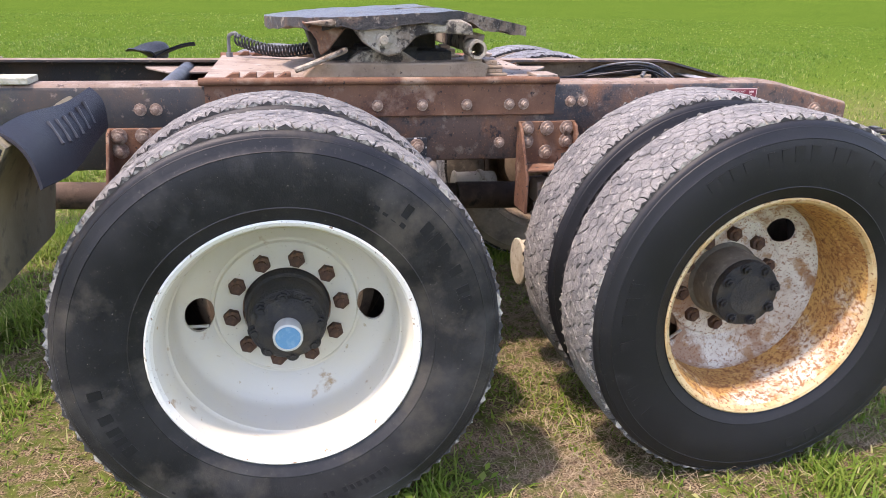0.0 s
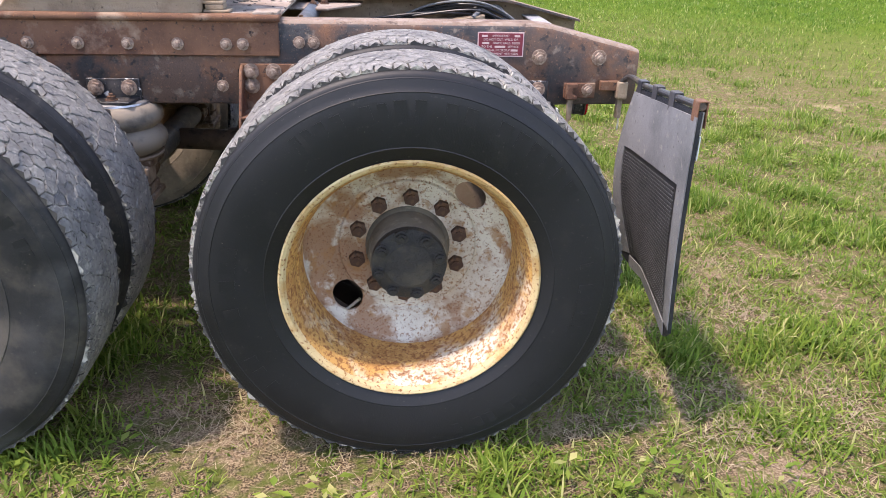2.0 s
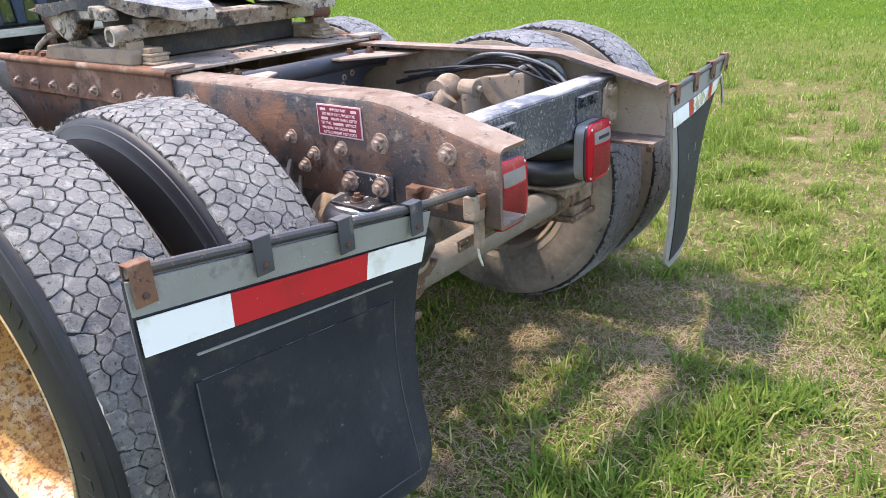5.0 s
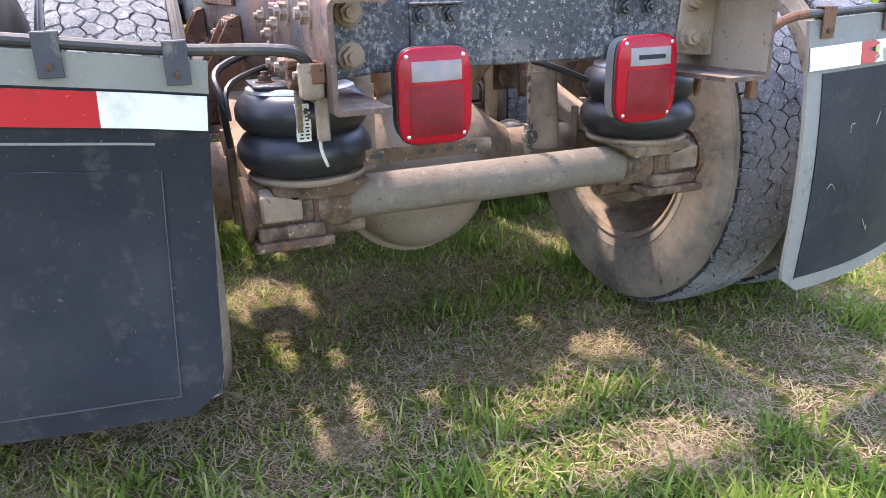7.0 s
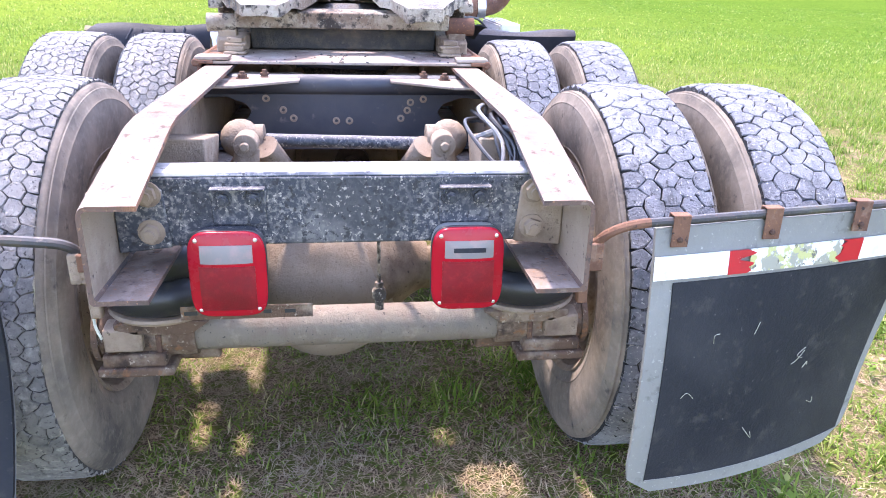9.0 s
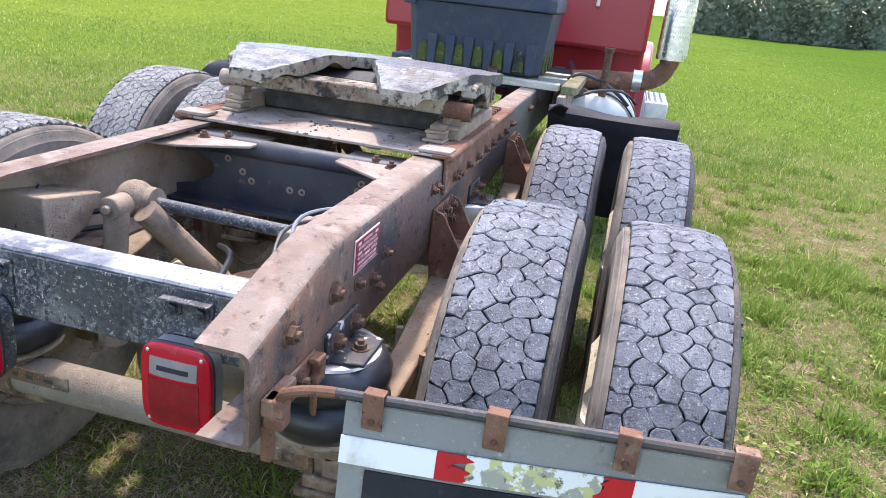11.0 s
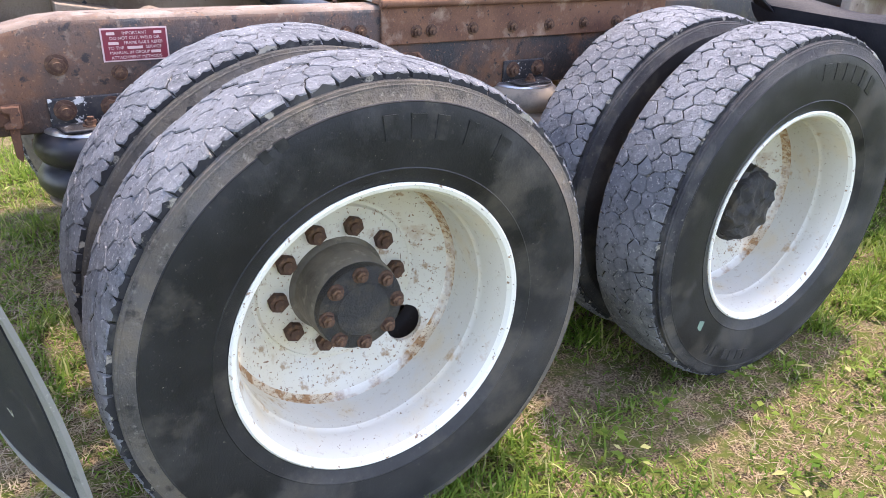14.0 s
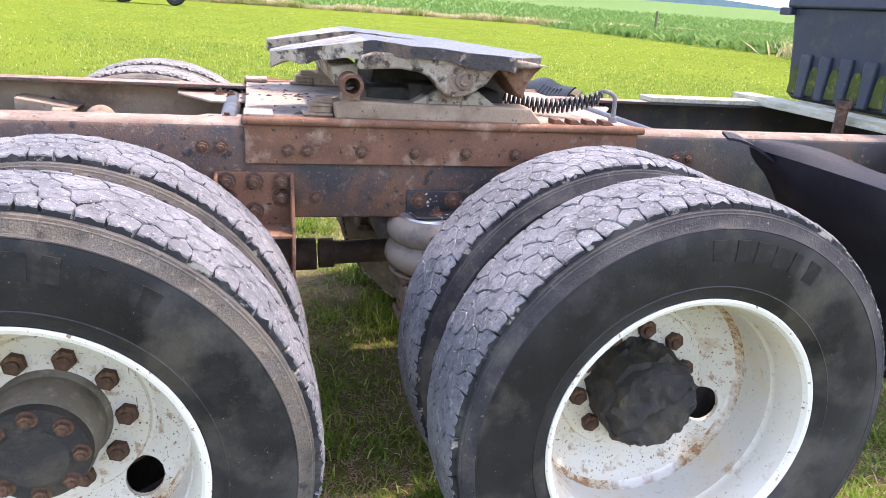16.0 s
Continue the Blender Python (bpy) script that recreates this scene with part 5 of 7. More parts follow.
s.lathe([(0.0001, 0.12), (0.08, 0.1), (0.14, 0.05), (0.16, -0.04), (0.1, -0.14), (0.0001, -0.15)], 28, Matrix.Translation((AX_R - 0.12, 0.0, 0.525)) @ Matrix.Rotation(math.pi / 2, 4, "Z"))
part("differential_nose", s, SHAFT_BROWN, truck)
s = Shape()
s.lathe([(0.0001, 0.12), (0.08, 0.1), (0.14, 0.05), (0.16, -0.04), (0.1, -0.14), (0.0001, -0.15)], 28, Matrix.Translation((AX_F - 0.12, 0.0, 0.55)) @ Matrix.Rotation(math.pi / 2, 4, "Z"))
part("differential_nose", s, SHAFT_BROWN, truck)


# air suspension: hanger, trailing arm, bag, cross tube
def air_bag(x, y, mat, label):
    s = Shape()
    s.lathe([(0.085, 0.772), (0.105, 0.768), (0.124, 0.755), (0.134, 0.735), (0.134, 0.715), (0.124, 0.697), (0.112, 0.688), (0.124, 0.679), (0.137, 0.660),
             (0.138, 0.640), (0.128, 0.620), (0.110, 0.606), (0.09, 0.600)], 48)
    s.v = [(x + vx, y + vz, vy) for vx, vy, vz in s.v]
    part("air_bag", s, mat, truck, label, sharp=60)
    s = Shape()
    s.lathe([(0.0001, 0.776), (0.100, 0.776), (0.108, 0.772), (0.110, 0.766), (0.104, 0.764)], 40)
    s.v = [(x + vx, y + vz, vy) for vx, vy, vz in s.v]
    part("bag_top_plate", s, STEEL, truck, "bright galvanised bag plate")
    s = Shape()
    s.lathe([(0.0001, 0.590), (0.118, 0.590), (0.122, 0.596), (0.118, 0.602), (0.0001, 0.602)], 32)
    s.v = [(x + vx, y + vz, vy) for vx, vy, vz in s.v]
    part("bag_seat", s, DIRT_STEEL, truck)


for ax in (AX_F, AX_R):
    rear = ax == AX_R
    for side in (-1, 1):
        bx, by = ax + 0.385, side * 0.41
        air_bag(bx, by, AIR_RUBBER if rear else DUSTY_AIR, "new black rubber air bag" if rear else "dust-coated rubber air bag")
        # angle bracket from rail web to bag
        s = Shape()
        s.box((bx + 0.008, side * 0.437, 0.802), (0.162, 0.010, 0.082))
        s.prism([(bx - 0.07, side * 0.437), (bx + 0.085, side * 0.437), (bx + 0.07, side * 0.51), (bx - 0.055, side * 0.51)], 0.776, 0.784, "z")
        part("bag_bracket", s, BRACKET_BLACK, truck, "chipped black angle bracket", bevel=0.003)
        bolt((bx - 0.045, side * 0.442, 0.815), (0, side, 0), True)
        bolt((bx + 0.055, side * 0.442, 0.815), (0, side, 0), True)
        bolt((bx + 0.01, side * 0.48, 0.784), (0, 0, 1))
        # hanger
        hx = ax - 0.402
        s = Shape()
        s.box((hx, side * 0.439, 0.806), (0.205, 0.012, 0.170))
        for dx in (-0.097, 0.097):
            s.prism([(side * 0.439, 0.89), (side * 0.468, 0.88), (side * 0.56, 0.72), (side * 0.56, 0.60), (side * 0.44, 0.60)], hx + dx - 0.005, hx + dx + 0.005, "x")
        s.prism([(hx - 0.097, side * 0.44), (hx + 0.097, side * 0.44), (hx + 0.097, side * 0.545), (hx - 0.097, side * 0.545)], 0.738, 0.748, "z")
        part("suspension_hanger", s, PLATE, truck, "rusted bolted suspension hanger", bevel=0.003)
        for dx, dz in ((-0.07, 0.062), (0.0, 0.062), (0.07, 0.062), (-0.07, 0.018), (0.07, 0.018), (0.0, -0.02)):
            bolt((hx + dx, side * 0.445, 0.806 + dz), (0, side, 0), True)
        s = Shape()
        s.rod((hx, side * 0.43, 0.655), (hx, side * 0.60, 0.655), 0.03, 16)
        part("pivot_pin", s, CAST, truck)
        # trailing arm
        s = Shape()
        s.prism([(hx - 0.05, 0.70), (hx + 0.05, 0.70), (ax, 0.60), (bx + 0.04, 0.585), (bx + 0.10, 0.575), (bx + 0.10, 0.52), (ax + 0.12, 0.545), (ax, 0.555), (hx + 0.05, 0.625), (hx - 0.05, 0.625)], side * 0.445, side * 0.525, "y")
        part("trailing_arm", s, DIRT_STEEL, truck, "mud-coated trailing arm", bevel=0.006)
        s = Shape()
        s.box((ax, side * 0.485, 0.455), (0.16, 0.12, 0.03))
        for dx in (-0.06, 0.06):
            for dy in (-0.05, 0.05):
                s.rod((ax + dx, side * 0.485 + dy, 0.40), (ax + dx, side * 0.485 + dy, 0.62), 0.011, 8)
        part("axle_clamp", s, DIRT_STEEL, truck)
    # cross tube with its seats
    s = Shape()
    tx = ax + 0.41
    s.rod((tx, -0.36, 0.534), (tx, 0.36, 0.534), 0.046, 28)
    part("cross_tube", s, TUBE, truck, "dust-coated steel cross tube")
    for side in (-1, 1):
        s = Shape()
        s.rod((tx, side * 0.34, 0.536), (tx, side * 0.545, 0.536), 0.057, 24)
        s.rod((tx, side * 0.540, 0.536), (tx, side * 0.553, 0.536), 0.066, 24)
        part("tube_sleeve", s, MUD_RUST, truck)
        s = Shape()
        s.prism([(side * 0.30, 0.590), (side * 0.50, 0.590), (side * 0.50, 0.575), (side * 0.46, 0.56), (side * 0.34, 0.56)], tx - 0.09, tx + 0.075, "x")
        part("spring_seat", s, MUD_RUST, truck, "dirt-caked spring seat", bevel=0.004)
        s = Shape()
        s.prism([(tx - 0.075, 0.51), (tx + 0.07, 0.51), (tx + 0.07, 0.480), (tx - 0.075, 0.473)], side * 0.40, side * 0.535, "y")
        part("clamp_block", s, MUD_RUST, truck, bevel=0.006)
        s = Shape()
        s.prism([(tx - 0.06, 0.474), (tx + 0.080, 0.481), (tx + 0.080, 0.461), (tx - 0.06, 0.455)], side * 0.385, side * 0.545, "y")
        part("clamp_plate", s, MUD_RUST, truck, bevel=0.005)
        s = Shape()
        s.box((tx + 0.055, side * 0.415, 0.53), (0.012, 0.012, 0.12))
        part("clamp_stud", s, NUT, truck, bevel=0.002)
        s = Shape()
        s.rod((tx - 0.02, side * 0.30, 0.478), (tx - 0.02, side * 0.40, 0.478), 0.026, 14)
        part("clamp_sleeve", s, MUD_RUST, truck, bevel=0.004)
    # torque rods with bushed ends
    rx = ax + 0.20
    s = Shape()
    s.rod((rx - 0.115, -0.20, 0.895), (rx - 0.115, 0.21, 0.885), 0.017, 16)
    part("torque_rod", s, BLACK_PAINT, truck)
    for side in (-1, 1):
        s = Shape()
        s.rod((rx - 0.115, side * 0.235 - 0.03, 0.893), (rx - 0.115, side * 0.235 + 0.03, 0.893), 0.042, 20)
        part("rod_bush", s, DIRT_STEEL, truck)
        s = Shape()
        s.lathe([(0.0001, 0.05)] + [(0.05 * math.sin(radians(a)), 0.05 * math.cos(radians(a))) for a in range(20, 180, 20)] + [(0.0001, -0.05)], 24, Matrix.Translation((rx - 0.108, side * 0.262, 0.90)))
        part("rod_ball", s, DIRT_STEEL, truck, "mud-caked ball end")
        s = Shape()
        s.rod((rx - 0.03, side * 0.235, 0.912), (rx + 0.030, side * 0.235, 0.912), 0.029, 20)
        s.rod((rx + 0.029, side * 0.235, 0.912), (rx + 0.046, side * 0.235, 0.912), 0.012, 6)
        part("mount_bush", s, DIRT_STEEL, truck, bevel=0.003)
        s = Shape()
        s.rod((rx, side * 0.235, 0.90), (rx + 0.01, side * 0.243, 0.74), 0.030, 18)
        s.rod((rx + 0.01, side * 0.243, 0.745), (rx + 0.02, side * 0.25, 0.55), 0.036, 18)
        part("shock_absorber", s, DIRT_STEEL, truck, "dusty cylindrical shock absorber")
        s = Shape()
        s.rod((rx - 0.06, side * 0.20, 0.89), (ax - 0.03, side * 0.09, 0.66), 0.034, 16)
        part("torque_arm", s, DIRT_STEEL, truck)
        s = Shape()
        s.prism([(rx - 0.03, 0.93), (rx + 0.16, 0.96), (rx + 0.16, 0.80), (rx + 0.02, 0.86)], side * 0.30, side * 0.425, "y")
        part("mount_bracket", s, DIRT_STEEL, truck, bevel=0.004)
    for side in (-1, 1):
        s = Shape()
        s.rod((ax - 0.30, side * 0.50, 0.41), (ax - 0.49, side * 0.50, 0.41), 0.075, 24)
        s.rod((ax - 0.49, side * 0.50, 0.41), (ax - 0.50, side * 0.50, 0.41), 0.083, 24)
        s.rod((ax - 0.36, side * 0.50, 0.41), (ax - 0.38, side * 0.50, 0.41), 0.085, 24)
        part("brake_chamber", s, CREAM, truck, "cream dusty brake chamber", bevel=0.004)
s = Shape()
s.rod((0.96, 0.065, 0.60), (0.96, 0.065, 0.812), 0.004, 8)
s.rod((0.96, 0.065, 0.60), (0.96, 0.065, 0.665), 0.010, 8)
s.rod((0.955, 0.065, 0.64), (0.975, 0.065, 0.64), 0.016, 10)
part("levelling_rod", s, CAST, truck)
s = Shape()
for k in range(5):
    s.box((1.006 - 0.004 * abs(k - 2), -0.434, 0.690 + 0.014 * k), (0.012, 0.026, 0.014))
label = part("bag_label", s, TAPE_WHITE, truck, "white paper label on the air bag")
s = Shape()
for k in range(9):
    for j in range(2):
        s.box((1.0125 - 0.001 * abs(k - 4), -0.4395 + 0.011 * j, 0.690 + 0.0068 * k), (0.002, 0.008 - 0.003 * ((k + j) % 2), 0.003))
part("print_bar", s, HOSE, label)

# wiring and air lines
for pts, r in (([(0.30, 0.39, 0.9), (0.5, 0.36, 0.93), (0.72, 0.37, 0.98), (0.86, 0.33, 0.97), (0.94, 0.35, 0.88)], 0.006), ([(0.25, 0.38, 0.88), (0.55, 0.38, 0.95), (0.8, 0.35, 0.99), (0.92, 0.36, 0.93)], 0.008),
               ([(0.3, 0.37, 0.92), (0.6, 0.34, 0.96), (0.85, 0.36, 0.95), (1.0, 0.34, 0.90)], 0.005), ([(0.75, -0.40, 0.95), (0.82, -0.38, 0.89), (0.86, -0.39, 0.83), (0.9, -0.36, 0.80)], 0.006),
               ([(0.55, -0.38, 0.84), (0.72, -0.55, 0.80), (0.80, -0.56, 0.74), (0.76, -0.55, 0.64)], 0.008), ([(0.55, -0.36, 0.80), (0.74, -0.53, 0.77), (0.79, -0.55, 0.70)], 0.007),
               ([(0.45, -0.1, 0.76), (0.6, 0.02, 0.80), (0.85, 0.12, 0.79), (0.9, 0.25, 0.74)], 0.008), ([(-1.0, 0.3, 0.95), (-1.3, 0.2, 0.9), (-1.8, 0.25, 0.93), (-2.4, 0.2, 0.95)], 0.01)):
    s = Shape()
    s.tube(smooth_path(pts, 6), r, 7)
    part("air_line", s, HOSE, truck)
for k, (y, z) in enumerate(((0.30, 1.0), (0.33, 0.985), (0.27, 0.97), (0.35, 0.96))):
    s = Shape()
    s.tube(smooth_path([(0.42, 0.39, 0.90 + 0.01 * k), (0.62, y + 0.05, z - 0.01), (0.80, y, z + 0.012), (0.93, y + 0.03, z - 0.03), (1.02, 0.31 + 0.02 * k, 0.90)], 6), 0.0045 + 0.001 * (k % 2), 7)
    part("air_line", s, HOSE if k else FLAP_FRONT, truck)
s = Shape()
s.tube(smooth_path([(0.80, 0.30, 0.95), (0.86, 0.36, 0.985), (0.93, 0.37, 0.97), (0.97, 0.37, 0.86)], 6), 0.009, 8)
part("conduit", s, FLAP_FRONT, truck, "grey conduit")

# ---- fifth wheel coupling on the deck ----
fifth = tagged(empty("fifth_wheel"), "greasy worn fifth wheel coupling bolted on the deck plate", "coupling")


def plate_z(x):
    """Height of the plate's top: a flat table that falls to the ramps."""
    if x < -0.22:
        return 1.242 - 0.06 * (-0.22 - x)
    return 1.242 - 0.19 * (x + 0.22)


def plate_half(x):
    if x < -0.60:
        return 0.46 * math.sqrt(max(0.0, 1 - ((-0.60 - x) / 0.235) ** 2)) * 0.5 + 0.23 * (1 - ((-0.60 - x) / 0.235))
    if x < -0.30:
        return 0.46
    return 0.46 - 0.44 * (x + 0.30)


def slot_half(x):
    if x < -0.42:
        return 0.0
    if x < -0.30:
        return 0.05 * math.sqrt(max(0.0, 1 - ((-0.30 - x) / 0.12) ** 2))
    return 0.05 + 0.44 * (x + 0.30)


s = Shape()
xs = [-0.834 + 0.874 * k / 56 for k in range(57)]
for side in (-1, 1):
    vs, n = [], 9
    for x in xs:
        a = slot_half(x) + (0.007 * noise.noise(Vector((x * 22, side * 3.0, 1.0))) if slot_half(x) > 0.02 else 0.0)
        b = max(a + 0.002, plate_half(x) + 0.006 * noise.noise(Vector((x * 26, side * 5.0, 7.0))))
        for k in range(n):
            y = a + (b - a) * k / (n - 1)
            z = plate_z(x) + 0.0025 * noise.noise(Vector((x * 18, y * 18 * side, 2.0)))
            vs.append((x, side * y, z))
        for k in range(n):
            y = a + (b - a) * k / (n - 1)
            thick = 0.036 + 0.018 * noise.noise(Vector((x * 14, side * y * 14, 5.0))) * (1 if k > 6 or k < 2 else 0.4)
            vs.append((x, side * y, plate_z(x) - thick))
    fs, m = [], 2 * n
    tops = []
    for i in range(len(xs) - 1):
        for k in range(n - 1):
            fs.append((i * m + k, (i + 1) * m + k, (i + 1) * m + k + 1, i * m + k + 1))
            tops.append(2 if xs[i] > -0.215 else 0)
            fs.append((i * m + n + k, i * m + n + k + 1, (i + 1) * m + n + k + 1, (i + 1) * m + n + k))
            tops.append(1)
        fs.append((i * m, i * m + n, (i + 1) * m + n, (i + 1) * m))
        fs.append((i * m + n - 1, (i + 1) * m + n - 1, (i + 1) * m + 2 * n - 1, i * m + 2 * n - 1))
        tops += [1, 3 if xs[i] < -0.2 else 1]
    e = (len(xs) - 1) * m
    fs.append(tuple(e + k for k in range(n)) + tuple(e + 2 * n - 1 - k for k in range(n)))
    tops.append(1)
    s.add(vs, fs)
    s.m[-len(fs):] = tops
part("top_plate", s, [GREASE_TOP, CAST, RAMP, LIP_GREASE], fifth, "worn grease-streaked steel top plate", sharp=40)
for side in (-1, 1):
    s = Shape()
    ear = [(-0.71, 1.20), (-0.60, 1.215), (-0.22, 1.215), (-0.185, 1.20), (-0.18, 1.168), (-0.23, 1.171), (-0.288, 1.175), (-0.34, 1.168), (-0.37, 1.157), (-0.395, 1.13), (-0.416, 1.11), (-0.452, 1.102),
           (-0.492, 1.118), (-0.532, 1.144), (-0.55, 1.17), (-0.566, 1.186), (-0.66, 1.192)]
    s.prism(ear, side * 0.395, side * 0.447, "y")
    part("side_skirt", s, CAST, fifth, "cream casting skirt, speckled with grease", bevel=0.006)
    s = Shape()
    s.prism([(-0.715, 1.20), (-0.57, 1.195), (-0.60, 1.16), (-0.635, 1.118), (-0.66, 1.10), (-0.665, 1.14), (-0.69, 1.175)], side * 0.26, side * 0.40, "y")
    part("front_web", s, PLATE, fifth, "rusty brown web under the plate", bevel=0.005)
    s = Shape()
    s.rod((-0.467, side * 0.36, 1.152), (-0.467, side * 0.452, 1.152), 0.026, 20)
    s.rod((-0.467, side * 0.45, 1.152), (-0.467, side * 0.46, 1.152), 0.016, 6)
    part("pivot_pin", s, CAST, fifth, bevel=0.002)
    s = Shape()
    s.prism([(-0.64, 1.045), (-0.29, 1.045), (-0.34, 1.08), (-0.40, 1.115), (-0.53, 1.115), (-0.58, 1.08)], side * 0.33, side * 0.395, "y")
    part("saddle", s, CAST, fifth, bevel=0.006)
    s = Shape()
    s.prism([(-0.72, 1.033), (-0.125, 1.033), (-0.12, 1.075), (-0.15, 1.086), (-0.30, 1.08), (-0.68, 1.08)], side * 0.325, side * 0.42, "y")
    part("slide_base", s, DIRT_STEEL, fifth, "grimy slide base", bevel=0.006)
    s = Shape()
    s.lathe([(0.030, -0.05), (0.030, 0.045), (0.021, 0.045), (0.021, -0.05)], 24, Matrix.Translation((-0.165, side * 0.40, 1.125)), closed=True)
    part("pipe_stop", s, PLATE if side > 0 else CAST, fifth, "open rusty pipe end")
    s = Shape()
    s.box((-0.165, side * 0.385, 1.088), (0.05, 0.06, 0.03))
    for k, (depth, wide) in enumerate(((0.10, 0.10), (0.07, 0.085), (0.085, 0.095), (0.055, 0.07))):
        s.box((-0.082 - 0.006 * k, side * (0.352 + 0.003 * (k % 2)), 1.039 + 0.0125 * k), (0.8 * depth, 0.7 * wide, 0.009 if k % 2 == 0 else 0.016))
    part("stop_block", s, DIRT_STEEL, fifth, bevel=0.003)
    for k in range(4):
        s = Shape()
        s.prism([(-0.80 - 0.052 * k, 1.034), (-0.755 - 0.052 * k, 1.034), (-0.755 - 0.052 * k, 1.05), (-0.775 - 0.052 * k, 1.05)], side * 0.37, side * 0.415, "y")
        part("lock_tooth", s, PLATE, fifth, bevel=0.002)
s = Shape()
s.prism([(-0.19, 1.112), (-0.13, 1.112), (-0.115, 1.165), (-0.19, 1.175)], -0.355, 0.355, "y")
# added black block that stands for the dark, shaded space under the plate
shade_fill = Shape()
shade_fill.box((-0.42, 0, 1.073), (0.40, 0.64, 0.076))
part("shade_fill", shade_fill, HUB_BLACK, fifth, "black block added for the shade under the plate", bevel=0.008)
part("cross_beam", s, CAST, fifth, "dusty cream cross beam", bevel=0.006)
s = Shape()
s.box((-0.44, 0, 1.10), (0.20, 0.66, 0.05))
s.prism([(-0.66, 1.05), (-0.24, 1.05), (-0.26, 1.165), (-0.34, 1.185), (-0.70, 1.175)], -0.20, 0.20, "y")
part("lock_jaw", s, HUB_BLACK, fifth, "greasy black locking jaw", bevel=0.006)
s = Shape()
s.tube(smooth_path([(-0.74, -0.43, 1.06), (-0.70, -0.44, 1.075), (-0.60, -0.44, 1.115), (-0.585, -0.42, 1.12)], 5), 0.009, 8)
part("release_handle", s, CAST, fifth)

# caked grease flakes fallen on the deck
rng = random.Random(5)
s = Shape()
for k in range(46):
    cx, cy = (rng.gauss(-0.02, 0.05), rng.gauss(-0.02, 0.05)) if k < 16 else (rng.uniform(-0.16, 0.14), rng.uniform(-0.36, 0.36))
    r, turn = rng.uniform(0.003, 0.013), rng.uniform(0, 6.28)
    ring = [(r * rng.uniform(0.6, 1.2) * math.cos(q * 1.047 + turn), 0.6 * r * rng.uniform(0.6, 1.2) * math.sin(q * 1.047 + turn)) for q in range(6)]
    low = [(cx + a, cy + b, 1.0325) for a, b in ring]
    top = [(cx + 0.6 * a, cy + 0.6 * b, 1.0325 + r * rng.uniform(0.2, 0.5)) for a, b in ring]
    s.add(low + top, [tuple(range(6, 12))] + [(q, (q + 1) % 6, 6 + (q + 1) % 6, 6 + q) for q in range(6)])
tagged(part("grease_flakes", s, HUB_BLACK), "black grease crumbs scattered on the deck plate", "grease", kind="stuff")

# coiled air hose with its riser
hose = tagged(empty("coiled_air_hose"), "black coiled air hose on a riser pipe at the deck", "hose")
pts = []
a, b = Vector((-0.955, 0.30, 1.105)), Vector((-0.66, 0.16, 1.085))
for k in range(22 * 10 + 1):
    f = k / 220
    ang = 2 * math.pi * k / 10
    c = a.lerp(b, f) + Vector((0, 0, -0.03 * math.sin(math.pi * f)))
    pts.append(c + 0.021 * (math.cos(ang) * Vector((0.4, 0.9, 0)).normalized() + math.sin(ang) * Vector((0, 0, 1))))
s = Shape()
s.tube(pts, 0.0042, 6)
part("coil", s, HOSE, hose)
s = Shape()
s.tube(smooth_path([(-0.985, 0.33, 1.033), (-0.985, 0.33, 1.09), (-0.98, 0.325, 1.115), (-0.955, 0.31, 1.125), (-0.945, 0.29, 1.11)], 5), 0.007, 8)
s.rod((-0.985, 0.33, 1.033), (-0.985, 0.33, 1.05), 0.014, 6)
part("riser", s, FLAP_FRONT, hose)


